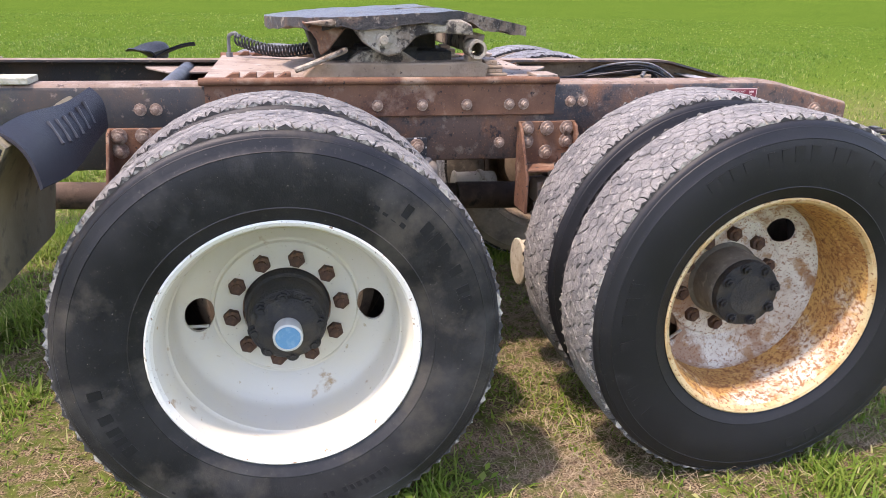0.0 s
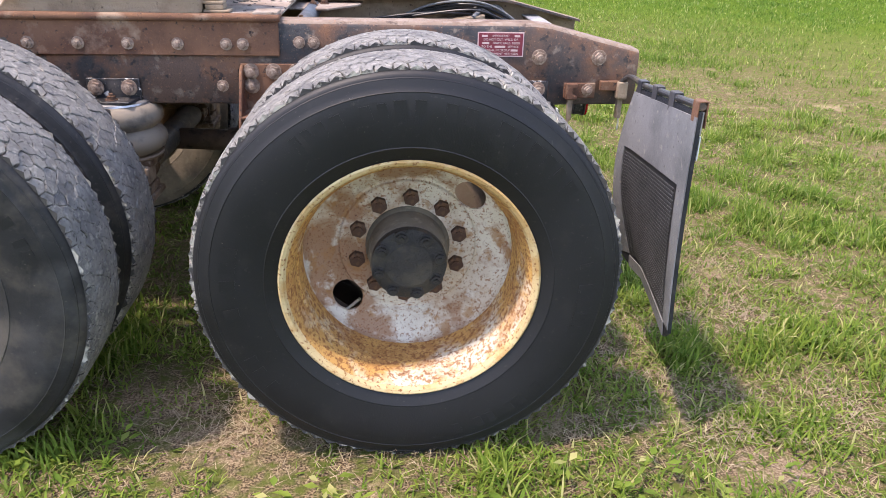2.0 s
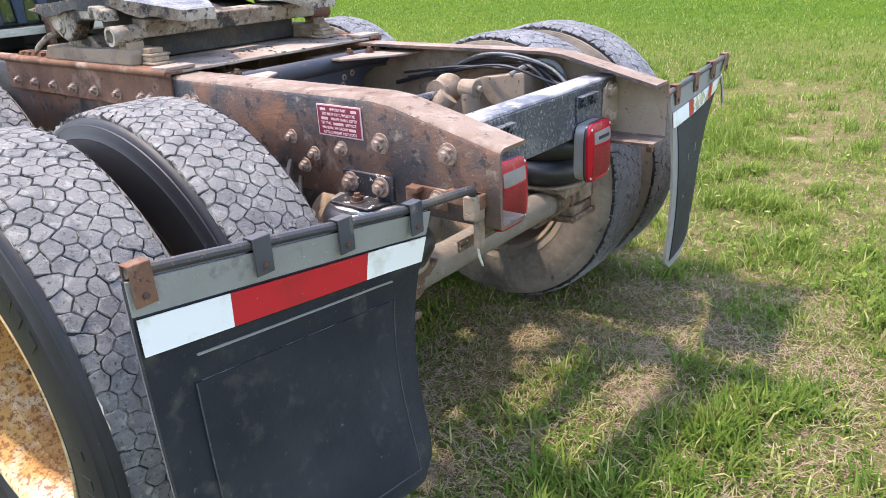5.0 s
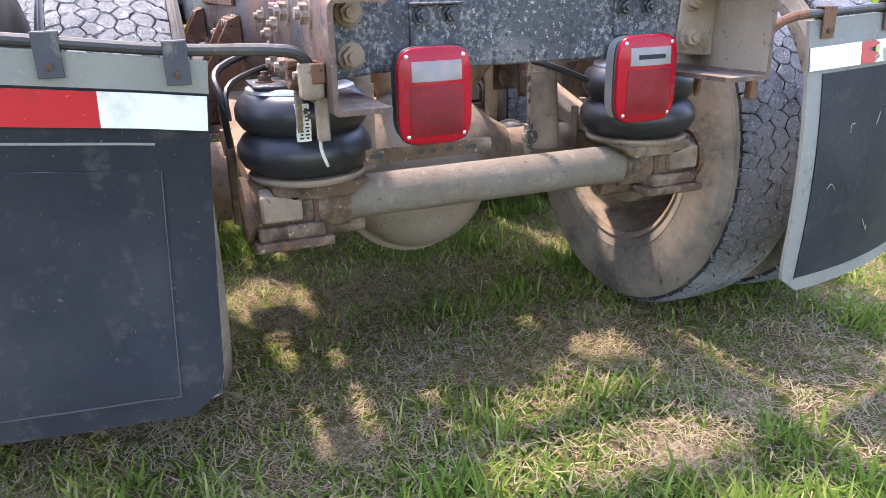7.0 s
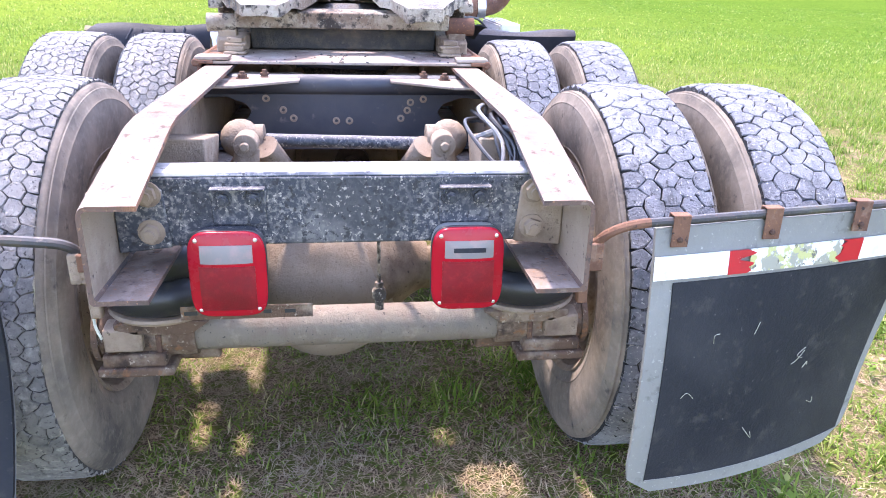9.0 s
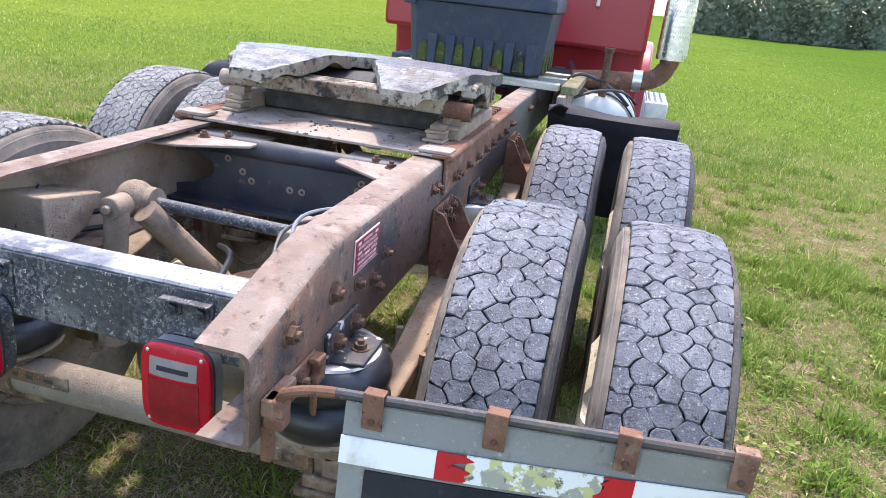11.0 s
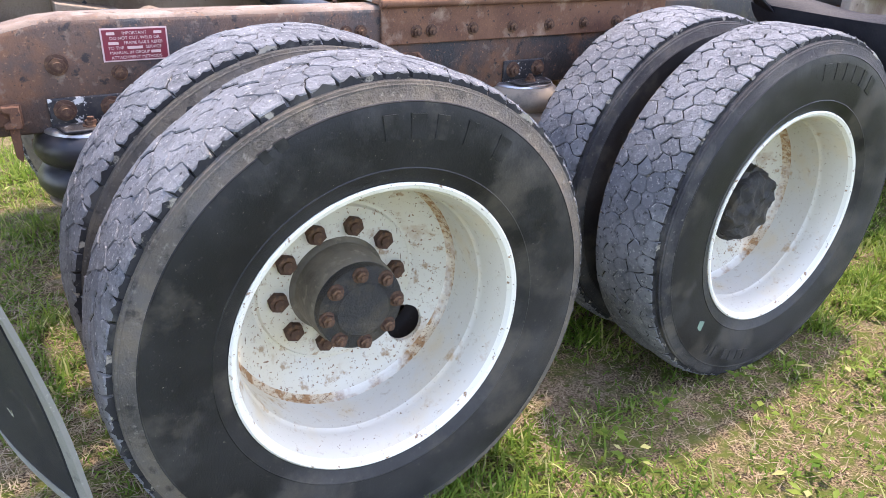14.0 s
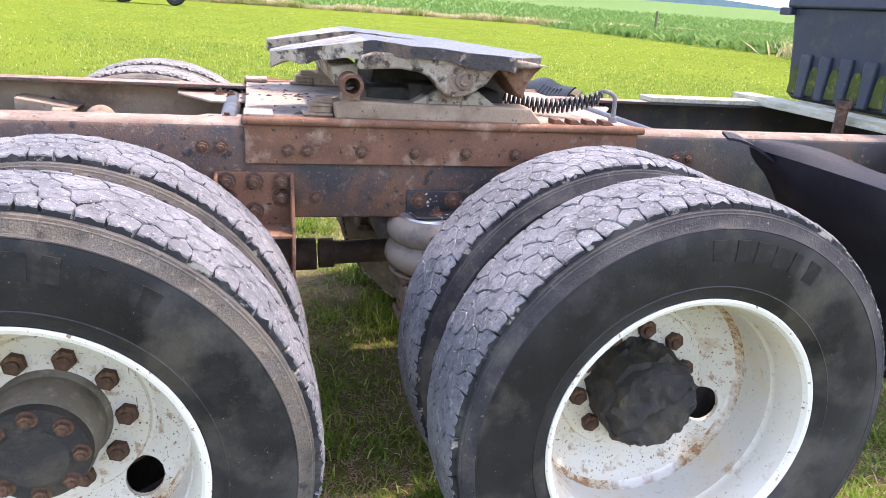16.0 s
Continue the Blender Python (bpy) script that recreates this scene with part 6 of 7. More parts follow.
# ---- rear mud flaps ----
def mud_flap(side):
    """A hanging rubber flap: bent bar, clips, pale border, dark panel, striped tape."""
    left = side < 0
    thing = tagged(empty("mud_flap"), "black rubber mud flap with red and white tape behind wheels" if left else "black mud flap with pale border and torn red and white tape", "mud flap")
    y0, y1 = (0.605, 1.185) if left else (0.572, 1.19)
    x0, x1 = (1.212, 1.158) if left else (1.208, 1.165)
    zt0, zt1 = (0.858, 0.925) if left else (0.868, 0.892)
    zb0, zb1 = (0.302, 0.294) if left else (0.268, 0.262)

    def place(u, v, lift=0.0):
        """u across from the frame outwards, v down, lift towards the rear."""
        x = x0 + (x1 - x0) * u
        z = (zt0 + (zt1 - zt0) * u) * (1 - v) + (zb0 + (zb1 - zb0) * u) * v
        bow = (0.03 * v * v - 0.042 * (1 - u) * math.sin(math.pi * min(1.0, 1.1 * v)) if left else 0.022 * math.sin(math.pi * v) + 0.006 * v * v) + 0.012 * math.sin(3 * u + 1) * v
        curl = max(0.0, 0.17 - u) / 0.17 * v
        ya = y0 + (0.045 * v if left else 0.0)
        fold = 0.0 if left else 0.105 * u ** 2.2 * math.sin(min(1.0, 1.3 * v) * math.pi / 2)
        return (x + bow + lift - fold - (0.035 * curl ** 1.5 if left else 0.0), side * (ya + (y1 - ya) * u), z - (0.02 * curl if left else 0.0))

    def sheet(u0, u1, v0, v1, lift, thick, nu=14, nv=16, cut_corner=0.0, torn=(0.0, 0.0)):
        s = Shape()
        vs, fs = [], []
        for i in range(nu + 1):
            for j in range(nv + 1):
                u = u0 + (u1 - u0) * i / nu
                v = v0 + (v1 - v0) * j / nv
                if any(torn):
                    f = i / nu
                    u += (torn[0] * (1 - f) + torn[1] * f) * noise.noise(Vector((v * 55, u0 * 40 + 7 * round(f), 3.0)))
                if cut_corner and v > 1 - cut_corner:
                    q = (v - (1 - cut_corner)) / cut_corner
                    k = cut_corner * 0.9 * (1 - math.sqrt(max(0, 1 - q * q)))
                    u = min(max(u, k), 1 - k) if u0 <= 0.01 else u
                vs.append(place(u, v, lift))
        n = len(vs)
        vs += [(x - thick, y, z) for x, y, z in vs]
        w = nv + 1
        for i in range(nu):
            for j in range(nv):
                a = i * w + j
                fs.append((a, a + 1, a + w + 1, a + w))
                fs.append((n + a, n + a + w, n + a + w + 1, n + a + 1))
        for i in range(nu):
            for a, b in ((i * w, (i + 1) * w), (i * w + nv, (i + 1) * w + nv)):
                fs.append((a, b, b + n, a + n))
        for j in range(nv):
            for a, b in ((j, j + 1), (nu * w + j, nu * w + j + 1)):
                fs.append((a, b, b + n, a + n))
        s.add(vs, fs)
        return s

    part("sheet", sheet(0, 1, 0, 1, 0.0, 0.009, cut_corner=0.11), FLAP_RUBBER if left else FLAP_EDGE, thing, "dark rubber sheet" if left else "pale grey rubber border")
    if left:
        part("head_strip", sheet(0, 1, 0.0, 0.085, 0.003, 0.004), FLAP_EDGE, thing, "grey strip along the top")
        part("raised_panel", sheet(0.13, 0.88, 0.30, 0.93, 0.004, 0.006), FLAP_RUBBER, thing)
        for v in (0.225, 0.30):
            if v < 0.25:
                for u0, u1, v0, v1 in ((0.129, 0.132, 0.30, 0.935), (0.878, 0.881, 0.30, 0.935), (0.13, 0.88, 0.931, 0.9345)):
                    part("panel_line", sheet(u0, u1, v0, v1, 0.0055, 0.003, 8 if u1 - u0 > 0.1 else 1, 10 if v1 - v0 > 0.1 else 1), MESH_RUBBER, thing)
            part("ridge", sheet(0.14, 0.86, v, v + 0.006, 0.003, 0.005, 10, 1), FLAP_EDGE, thing)
        part("front_strip", sheet(0.0, 1, 0.02, 0.30, -0.0105, 0.003), FLAP_FRONT, thing, "pale dusty upper part of the front face")
        for u0, u1, v0, v1 in ((0.0, 0.085, 0.30, 0.915), (0.905, 1.0, 0.30, 0.915), (0.085, 0.905, 0.925, 0.99)):
            part("front_border", sheet(u0, u1, v0, v1, -0.0105, 0.003, 4, 10), FLAP_FRONT, thing)
        part("front_backing", sheet(0.085, 0.905, 0.30, 0.925, -0.0093, 0.001), HOSE, thing)
        # woven front face
        s = Shape()
        for i in range(34):
            for j in range(34):
                u, v = 0.10 + 0.78 * (i + 0.5 * (j % 2)) / 34, 0.33 + 0.58 * j / 34
                p = place(u, v, -0.0105)
                s.box((p[0], p[1], p[2]), (0.004, 0.0075, 0.0048))
        tagged(part("woven_panel", s, MESH_RUBBER, thing, "woven rubber face"), kind="stuff")
    else:
        part("dark_panel", sheet(0.07, 0.955, 0.18, 0.945, 0.003, 0.005), FLAP_RUBBER, thing, "black rubber panel")
        for v0, v1, u0, u1 in ((0.940, 0.946, 0.07, 0.955),):
            part("panel_line", sheet(u0, u1, v0, v1, 0.0042, 0.003, 10, 1), FLAP_EDGE, thing)
        rng = random.Random(7)
        for k in range(8):
            u, v = rng.uniform(0.15, 0.88), rng.uniform(0.3, 0.9)
            p, q = place(u, v, 0.0045), place(u + rng.uniform(-0.05, 0.05), v + rng.uniform(-0.05, 0.05), 0.0045)
            m = place(u + rng.uniform(-0.03, 0.03), v + rng.uniform(-0.03, 0.03), 0.0048)
            s = Shape()
            s.tube(smooth_path([p, m, q], 4), 0.0007, 5)
            part("straw", s, WOOD, thing)
        # strip of the border torn loose at the outer end
        s = Shape()
        a, b = place(0.935, 0.10, 0.012), place(0.995, 0.10, 0.010)
        s.add([a, b, (b[0] + 0.012, b[1] + 0.002, b[2] - 0.09), (b[0] + 0.014, b[1] - 0.012, b[2] - 0.115), (a[0] + 0.014, a[1] + 0.006, a[2] - 0.105)], [(0, 1, 2, 3, 4)])
        s.add([(x - 0.003, y, z) for x, y, z in s.v[-5:]], [(4, 3, 2, 1, 0)])
        part("torn_tab", s, FLAP_EDGE, thing, "pale torn tab hanging loose")
    # tape
    tv0, tv1 = (0.092, 0.185) if left else (0.088, 0.165)
    bands = ((0.005, 0.265, TAPE_WHITE), (0.265, 0.745, TAPE_RED), (0.745, 0.995, TAPE_WHITE)) if left else \
        ((0.0, 0.25, TAPE_WHITE), (0.25, 0.32, TAPE_RED), (0.325, 0.66, TAPE_TORN), (0.665, 0.735, TAPE_RED), (0.735, 0.99, TAPE_WHITE))
    names = {"red_reflective_tape": "red reflective tape", "white_reflective_tape": "white reflective tape", "torn_tape_with_lichen": "torn white tape with yellow lichen"}
    for u0, u1, m in bands:
        torn = (0.0, 0.0) if left or m is not TAPE_RED else ((0.0, 0.055) if u0 < 0.5 else (0.055, 0.0))
        part("tape", sheet(u0, u1, tv0, tv1, 0.0065 + (0.0012 if any(torn) else 0.0), 0.003, 8, 12, torn=torn), m, thing, names[m.name])
    # bar and clips
    s = Shape()
    yb = side * (0.452 if left else 0.452)
    bar = [(1.20, yb, 0.838 if left else 0.825), (1.215, side * 0.475, 0.862), (x0 + 0.006, side * 0.53, zt0 + 0.012)] + [(place(u, 0)[0] - 0.002, place(u, 0)[1], place(u, 0)[2] + 0.012) for u in (0.1, 0.5, 0.99)]
    path = smooth_path(bar, 6)
    s.tube(path[14:], 0.009, 10)
    part("hanger_bar", s, FRAME_DARK, thing, "black steel hanger bar")
    s = Shape()
    s.tube(path[:15], 0.0095, 10)
    part("bar_bend", s, FRAME_DARK if left else PLATE, thing, "rusting bent end of the bar")
    s = Shape()
    s.box((1.18, side * 0.444, 0.83), (0.09, 0.022, 0.032))
    part("bar_mount", s, PLATE, thing, "rusty bar mount on the frame rail", bevel=0.003)
    s = Shape()
    s.box((1.205, side * 0.453, 0.818), (0.034, 0.036, 0.056))
    part("mount_block", s, DIRT_STEEL if left else PLATE, thing, "dust-caked block", bevel=0.004)
    s = Shape()
    s.box((1.207, side * 0.440, 0.757), (0.018, 0.020, 0.070))
    part("mount_post", s, DIRT_STEEL if left else PLATE, thing, bevel=0.003)
    if left:
        s = Shape()
        s.tube(smooth_path([(1.208, -0.447, 0.724), (1.21, -0.446, 0.705), (1.212, -0.438, 0.68)], 4), 0.0028, 6)
        part("wire_end", s, WOOD, thing)
    for u in ((0.075, 0.36, 0.64, 0.965) if left else (0.075, 0.385, 0.70, 0.965)):
        p = place(u, 0)
        s = Shape()
        s.box((p[0] + 0.009, p[1], p[2] - 0.006), (0.003, 0.034, 0.062))
        s.box((p[0] - 0.001, p[1], p[2] + 0.0245), (0.022, 0.034, 0.003))
        s.box((p[0] - 0.0125, p[1], p[2] + 0.0), (0.003, 0.034, 0.05))
        c = part("clip", s, DARK_STEEL if left and u < 0.7 else PLATE, thing, "rusty clip", bevel=0.001)
        s = Shape()
        s.lathe([(0.0001, 0.005), (0.005, 0.004), (0.006, 0.0)], 8)
        part("rivet", s, NUT, c, at=Matrix.Translation((p[0] + 0.0105, p[1], p[2] - 0.022)) @ Matrix.Rotation(-math.pi / 2, 4, "Z"))
    return thing


mud_flap(-1)
mud_flap(1)


# ---- fenders ahead of the drive wheels ----
def fender(side):
    thing = tagged(empty("quarter_fender"), "black rubber quarter fender sheet ahead of the drive wheels", "fender")
    s = Shape()
    vs, fs, nu, nv = [], [], 16, 12
    for i in range(nu + 1):
        u = i / nu
        y = 0.58 + 0.605 * u if side > 0 else 0.65 + 0.57 * u
        for j in range(nv + 1):
            v = j / nv
            wave = 0.008 * math.sin(6 * u + 1.0) + 0.022 * math.exp(-((u - 0.62) / 0.10) ** 2)
            drop = 0.0 if side > 0 else 0.02
            if side > 0:
                rim_x = -1.30 - 0.060 * math.sin(math.pi * min(1.0, u * 1.1)) ** 0.8 - 0.032 * u
                rim_z = 1.024 - 0.012 * math.sin(math.pi * u) - 0.008 * u
                lip = 0.02 + 0.075 * math.sin(math.pi * (0.1 + 0.8 * u))
                if v < 0.25:
                    q = v / 0.25
                    x, z = rim_x - lip * (1 - q), rim_z + 0.012 * math.sin(0.5 * math.pi * (1 - q)) + 0.010 * math.sin(9 * u) * (1 - q)
                else:
                    q = (v - 0.25) / 0.75
                    x, z = rim_x + 0.012 * math.sin(math.pi * min(1, 3 * q)) - 0.215 * q + 0.05 * q * q, rim_z - 0.012 - (0.515 if u > 0.25 else 0.215 + 1.2 * u) * q
            elif v < 0.25:
                q = v / 0.25
                x, z = -1.335 + 0.02 * q, 1.032 - drop - 0.018 * q + wave * (1 - 0.7 * q)
            else:
                q = (v - 0.25) / 0.75
                x, z = -1.315 - 0.03 * math.sin(math.pi * q) - 0.07 * q, 1.014 - drop + 0.3 * wave * (1 - q) - (0.31 if u > 0.25 else 0.08 + 0.92 * u) * q
            vs.append((x, side * y, z))
    n, w = len(vs), nv + 1
    vs += [(x - 0.006, y, z - 0.004) for x, y, z in vs]
    for i in range(nu):
        for j in range(nv):
            a = i * w + j
            fs += [(a, a + 1, a + w + 1, a + w), (n + a, n + a + w, n + a + w + 1, n + a + 1)]
    for i in range(nu):
        for a, b in ((i * w, (i + 1) * w), (i * w + nv, (i + 1) * w + nv)):
            fs.append((a, b, b + n, a + n))
    for j in range(nv):
        for a, b in ((j, j + 1), (nu * w + j, nu * w + j + 1)):
            fs.append((a, b, b + n, a + n))
    s.add(vs, fs)
    part("sheet", s, FENDER_RUBBER if side > 0 else MUD_PANEL, thing)
    s = Shape()
    s.tube(smooth_path([(-1.332 - 0.215 * q + 0.05 * q * q, 1.188, 1.004 - 0.515 * q) for q in (0.06, 0.3, 0.55, 0.8, 1.0)] if side > 0 else [(-1.335, -1.238, 0.99), (-1.342, -1.238, 0.94), (-1.345, -1.238, 0.90)], 6), 0.009 if side > 0 else 0.005, 6)
    part("edge_trim", s, FLAP_EDGE, thing, "pale edge trim")
    if side < 0:
        # dark strip along the top, leaning over towards the wheel
        t = Shape()
        vs, fs, k = [], [], 10
        tl, tr, br, bl = Vector((-1.345, -1.17, 1.024)), Vector((-1.29, -0.63, 1.034)), Vector((-1.255, -0.64, 0.926)), Vector((-1.25, -1.25, 0.915))
        for i in range(k + 1):
            for j in range(k + 1):
                u, v = i / k, j / k
                r = tl.lerp(tr, u).lerp(bl.lerp(br, u), v) + Vector((0.014 * math.sin(math.pi * v), 0.0, 0.012 * math.sin(math.pi * v) + 0.007 * math.sin(7 * u + 2 * v) - 0.014 * math.sin(math.pi * u) * v))
                vs.append(tuple(r))
        n, w = len(vs), k + 1
        vs += [(x - 0.006, y, z - 0.004) for x, y, z in vs]
        for i in range(k):
            for j in range(k):
                a = i * w + j
                fs += [(a, a + 1, a + w + 1, a + w), (n + a, n + a + w, n + a + w + 1, n + a + 1)]
            for a, b in ((i, i + 1), (k * w + i, k * w + i + 1), (i * w, (i + 1) * w), (i * w + k, (i + 1) * w + k)):
                fs.append((a, b, b + n, a + n))
        t.add(vs, fs)
        flap = part("torn_flap", t, FENDER_RUBBER, thing, "torn dark rubber flap, folded over")
        t = Shape()
        for i in range(6):
            u = 0.34 + 0.088 * i
            p, q = tl.lerp(tr, u), bl.lerp(br, u)
            c = p.lerp(q, 0.42) + Vector((0.013, 0, 0.009 + 0.007 * math.sin(7 * u + 0.8) - 0.006 * math.sin(math.pi * u)))
            d = (q - p).normalized()
            t.rod(c - d * 0.030, c + d * 0.030, 0.0052, 6)
        part("letter_bar", t, HOSE, flap)
    else:
        # corner curled up over the sheet
        t = Shape()
        vs, fs, k = [], [], 8
        for i in range(k + 1):
            for j in range(3):
                u = i / k
                vs.append((-1.335 + 0.185 * u, 0.575 + 0.075 * u + 0.04 * j * (1 - 0.6 * u), 1.002 + 0.066 * math.sin(1.5 * u) - 0.006 * j))
        n = len(vs)
        vs += [(x, y, z - 0.007) for x, y, z in vs]
        for i in range(k):
            for j in range(2):
                a = i * 3 + j
                fs += [(a, a + 1, a + 4, a + 3), (n + a, n + a + 3, n + a + 4, n + a + 1)]
            for a, b in ((i * 3, i * 3 + 3), (i * 3 + 2, i * 3 + 5)):
                fs.append((a, b, b + n, a + n))
        for e in (0, k * 3):
            fs += [(e, e + 1, e + 1 + n, e + n), (e + 1, e + 2, e + 2 + n, e + 1 + n)]
        t.add(vs, fs)
        part("torn_flap", t, FENDER_RUBBER, thing, "torn strip of rubber curling up")
    return thing


fender(-1)
fender(1)

# ---- storage box on planks behind the cab ----
box = tagged(empty("storage_box"), "black ribbed plastic storage box with green mould, on planks", "box")
s = Shape()


def box_ring(z, inset):
    x0, x1, y0, y1, c = -2.75 + inset, -2.11 - inset, -0.405 + inset, 0.445 - inset, 0.05
    return [(x0 + c, y0, z), (x1 - c, y0, z), (x1, y0 + c, z), (x1, y1 - c, z), (x1 - c, y1, z), (x0 + c, y1, z), (x0, y1 - c, z), (x0, y0 + c, z)]


rings = [box_ring(1.062, 0.045), box_ring(1.08, 0.03), box_ring(1.28, 0.015), box_ring(1.43, 0.0)]
vs = [p for r in rings for p in r]
fs = [tuple(range(7, -1, -1)), tuple(range(24, 32))]
for r in range(3):
    fs += [(r * 8 + k, r * 8 + (k + 1) % 8, (r + 1) * 8 + (k + 1) % 8, (r + 1) * 8 + k) for k in range(8)]
s.add(vs, fs)
part("body", s, TANK_PLASTIC, box, bevel=0.008)
s = Shape()
a, b, c = box_ring(1.43, -0.02), box_ring(1.50, -0.02), box_ring(1.58, 0.03)
s.add(a + b + c, [tuple(range(7, -1, -1)), tuple(range(16, 24))] + [(r * 8 + k, r * 8 + (k + 1) % 8, (r + 1) * 8 + (k + 1) % 8, (r + 1) * 8 + k) for r in range(2) for k in range(8)])
part("lid", s, TANK_PLASTIC, box, "black moulded lid", bevel=0.008)
for y in (-0.285, -0.18, -0.07, 0.045, 0.165, 0.29):
    s = Shape()
    s.prism([(y - 0.036, 1.085), (y + 0.036, 1.085), (y + 0.028, 1.18), (y + 0.014, 1.205), (y - 0.014, 1.205), (y - 0.028, 1.18)], -2.142, -2.124, "x")
    part("rib_recess", s, MOSS, box, "recess with green mould", bevel=0.006)
for y in (-0.233, -0.125, -0.013, 0.105, 0.228, 0.355):
    s = Shape()
    s.prism([(y - 0.022, 1.075), (y + 0.022, 1.075), (y + 0.030, 1.25), (y - 0.030, 1.25)], -2.146, -2.112, "x")
    part("rib", s, TANK_PLASTIC, box, bevel=0.006)
for k, x in enumerate((-2.26, -2.41, -2.56, -2.69)):
    s = Shape()
    s.prism([(x - 0.04, 1.085), (x + 0.04, 1.085), (x + 0.028, 1.22), (x - 0.028, 1.22)], 0.405, 0.426, "y")
    part("rib_recess", s, MOSS, box, bevel=0.006)
s = Shape()
s.box((-2.10, -0.38, 1.415), (0.03, 0.07, 0.03))
part("latch", s, TANK_PLASTIC, box, bevel=0.004)
for k, x in enumerate((-2.07, -2.42, -2.72)):
    s = Shape()
    s.box((x, 0.02 if k else 0.01, 1.041), (0.10, 1.08, 0.036))
    tagged(part("plank", s, WOOD, bevel=0.003), "weathered pale plank laid across the frame rails", "plank", group="planks under the box")
s = Shape()
s.box((-2.46, 0.61, 1.035), (0.90, 0.09, 0.045))
tagged(part("timber", s, TIMBER, bevel=0.004), "mossy weathered timber along the frame rail", "timber")
s = Shape()
s.box((-1.76, -0.385, 1.031), (0.52, 0.10, 0.020))
tagged(part("plank", s, WOOD, bevel=0.003), "pale board lying along the far frame rail", "plank", group="planks under the box")
for p, hgt, r in (((-1.976, 0.172, 0.965), 0.15, 0.020), ((-2.72, 0.775, 0.90), 0.36, 0.024)):
    post = tagged(empty("pipe_post"), "rusty capped standpipe on the chassis", "pipe")
    s = Shape()
    s.rod(p, (p[0], p[1], p[2] + hgt), r, 16)
    part("pipe", s, NUT, post)
    s = Shape()
    s.rod((p[0], p[1], p[2] + hgt - 0.03), (p[0], p[1], p[2] + hgt), r * 1.35, 12)
    part("cap", s, NUT, post, bevel=0.003)

# ---- cab and forward gear, parts of the truck ----
s = Shape()
cabp = [(-3.50, 1.20), (-3.50, 2.75), (-3.65, 2.85), (-5.0, 2.85), (-5.25, 2.2), (-5.3, 1.0), (-4.6, 0.98), (-4.5, 0.72), (-3.9, 0.72), (-3.8, 1.2)]
s.prism(cabp, -1.01, 1.01, "y")
part("cab", s, RED_CAB, truck, "faded red painted cab", bevel=0.03)
s = Shape()
s.prism([(-5.3, 0.75), (-5.3, 1.75), (-7.0, 1.55), (-7.15, 1.2), (-7.15, 0.7), (-6.4, 0.75)], -0.75, 0.75, "y")
part("hood", s, RED_CAB, truck, bevel=0.04)
for side in (-1, 1):
    s = Shape()
    arc = [(-5.9 + 0.72 * math.cos(radians(a)), 0.52 + 0.70 * math.sin(radians(a))) for a in range(0, 181, 15)]
    inn = [(-5.9 + 0.62 * math.cos(radians(a)), 0.52 + 0.60 * math.sin(radians(a))) for a in range(180, -1, -15)]
    s.prism(arc + inn, side * 0.75, side * 1.12, "y")
    part("front_fender", s, RED_CAB, truck, bevel=0.02)
    w = empty("steer_wheel", truck, Matrix.Translation((-5.9, side * 0.98, HUB_Z)) @ Matrix.Rotation(0 if side > 0 else math.pi, 4, "Z"))
    part("tyre", tyre_out, [], w)
    s = Shape()
    s.lathe([(0.306, 0.1), (0.318, 0.118), (0.30, 0.11), (0.27, 0.07), (0.2, 0.10), (0.12, 0.13), (0.08, 0.17), (0.0001, 0.175)], 40)
    part("rim", s, RIM_WHITE, w)
    # fuel tank
    s = Shape()
    s.lathe([(0.0001, -0.62), (0.16, -0.615), (0.25, -0.59), (0.29, -0.55), (0.295, 0.5), (0.25, 0.56), (0.0001, 0.58)], 48, Matrix.Translation((-3.22, side * 0.74, 0.665)) @ Matrix.Rotation(math.pi / 2, 4, "Z"))
    tank = part("fuel_tank", s, WHITE_PLASTIC if side > 0 else ALU, truck, "dull white cylindrical fuel tank")
    for x in (-2.88, -3.5):
        s = Shape()
        s.lathe([(0.297, -0.025), (0.304, -0.025), (0.304, 0.025), (0.297, 0.025)], 48, Matrix.Translation((x, side * 0.74, 0.665)) @ Matrix.Rotation(math.pi / 2, 4, "Z"), closed=True)
        part("tank_strap", s, HOSE, tank)
# step box on the passenger's side
s = Shape()
s.box((-2.62, 1.125, 0.715), (0.012, 0.13, 0.51))
part("step_side", s, ALU, truck, "aluminium step end panel", bevel=0.003)
s = Shape()
s.box((-3.28, 1.125, 0.715), (0.012, 0.13, 0.51))
part("step_side", s, ALU, truck, bevel=0.003)
for z in (0.965, 0.50):
    s = Shape()
    s.box((-2.95, 1.125, z), (0.655, 0.13, 0.012))
    tread = part("step_tread", s, ALU, truck, "perforated aluminium step tread", bevel=0.002)
    s = Shape()
    for i in range(18):
        for j in range(3):
            s.lathe([(0.010, 0.0), (0.008, 0.004), (0.005, 0.0045)], 8, Matrix.Translation((-3.23 + 0.033 * i, 1.08 + 0.037 * j, z + 0.006)) @ Matrix.Rotation(math.pi / 2, 4, "X"))
    tagged(part("grip_studs", s, STEEL, tread), kind="stuff")
s = Shape()
s.box((-2.95, 1.055, 0.73), (0.64, 0.01, 0.46))
part("step_back", s, ALU, truck)
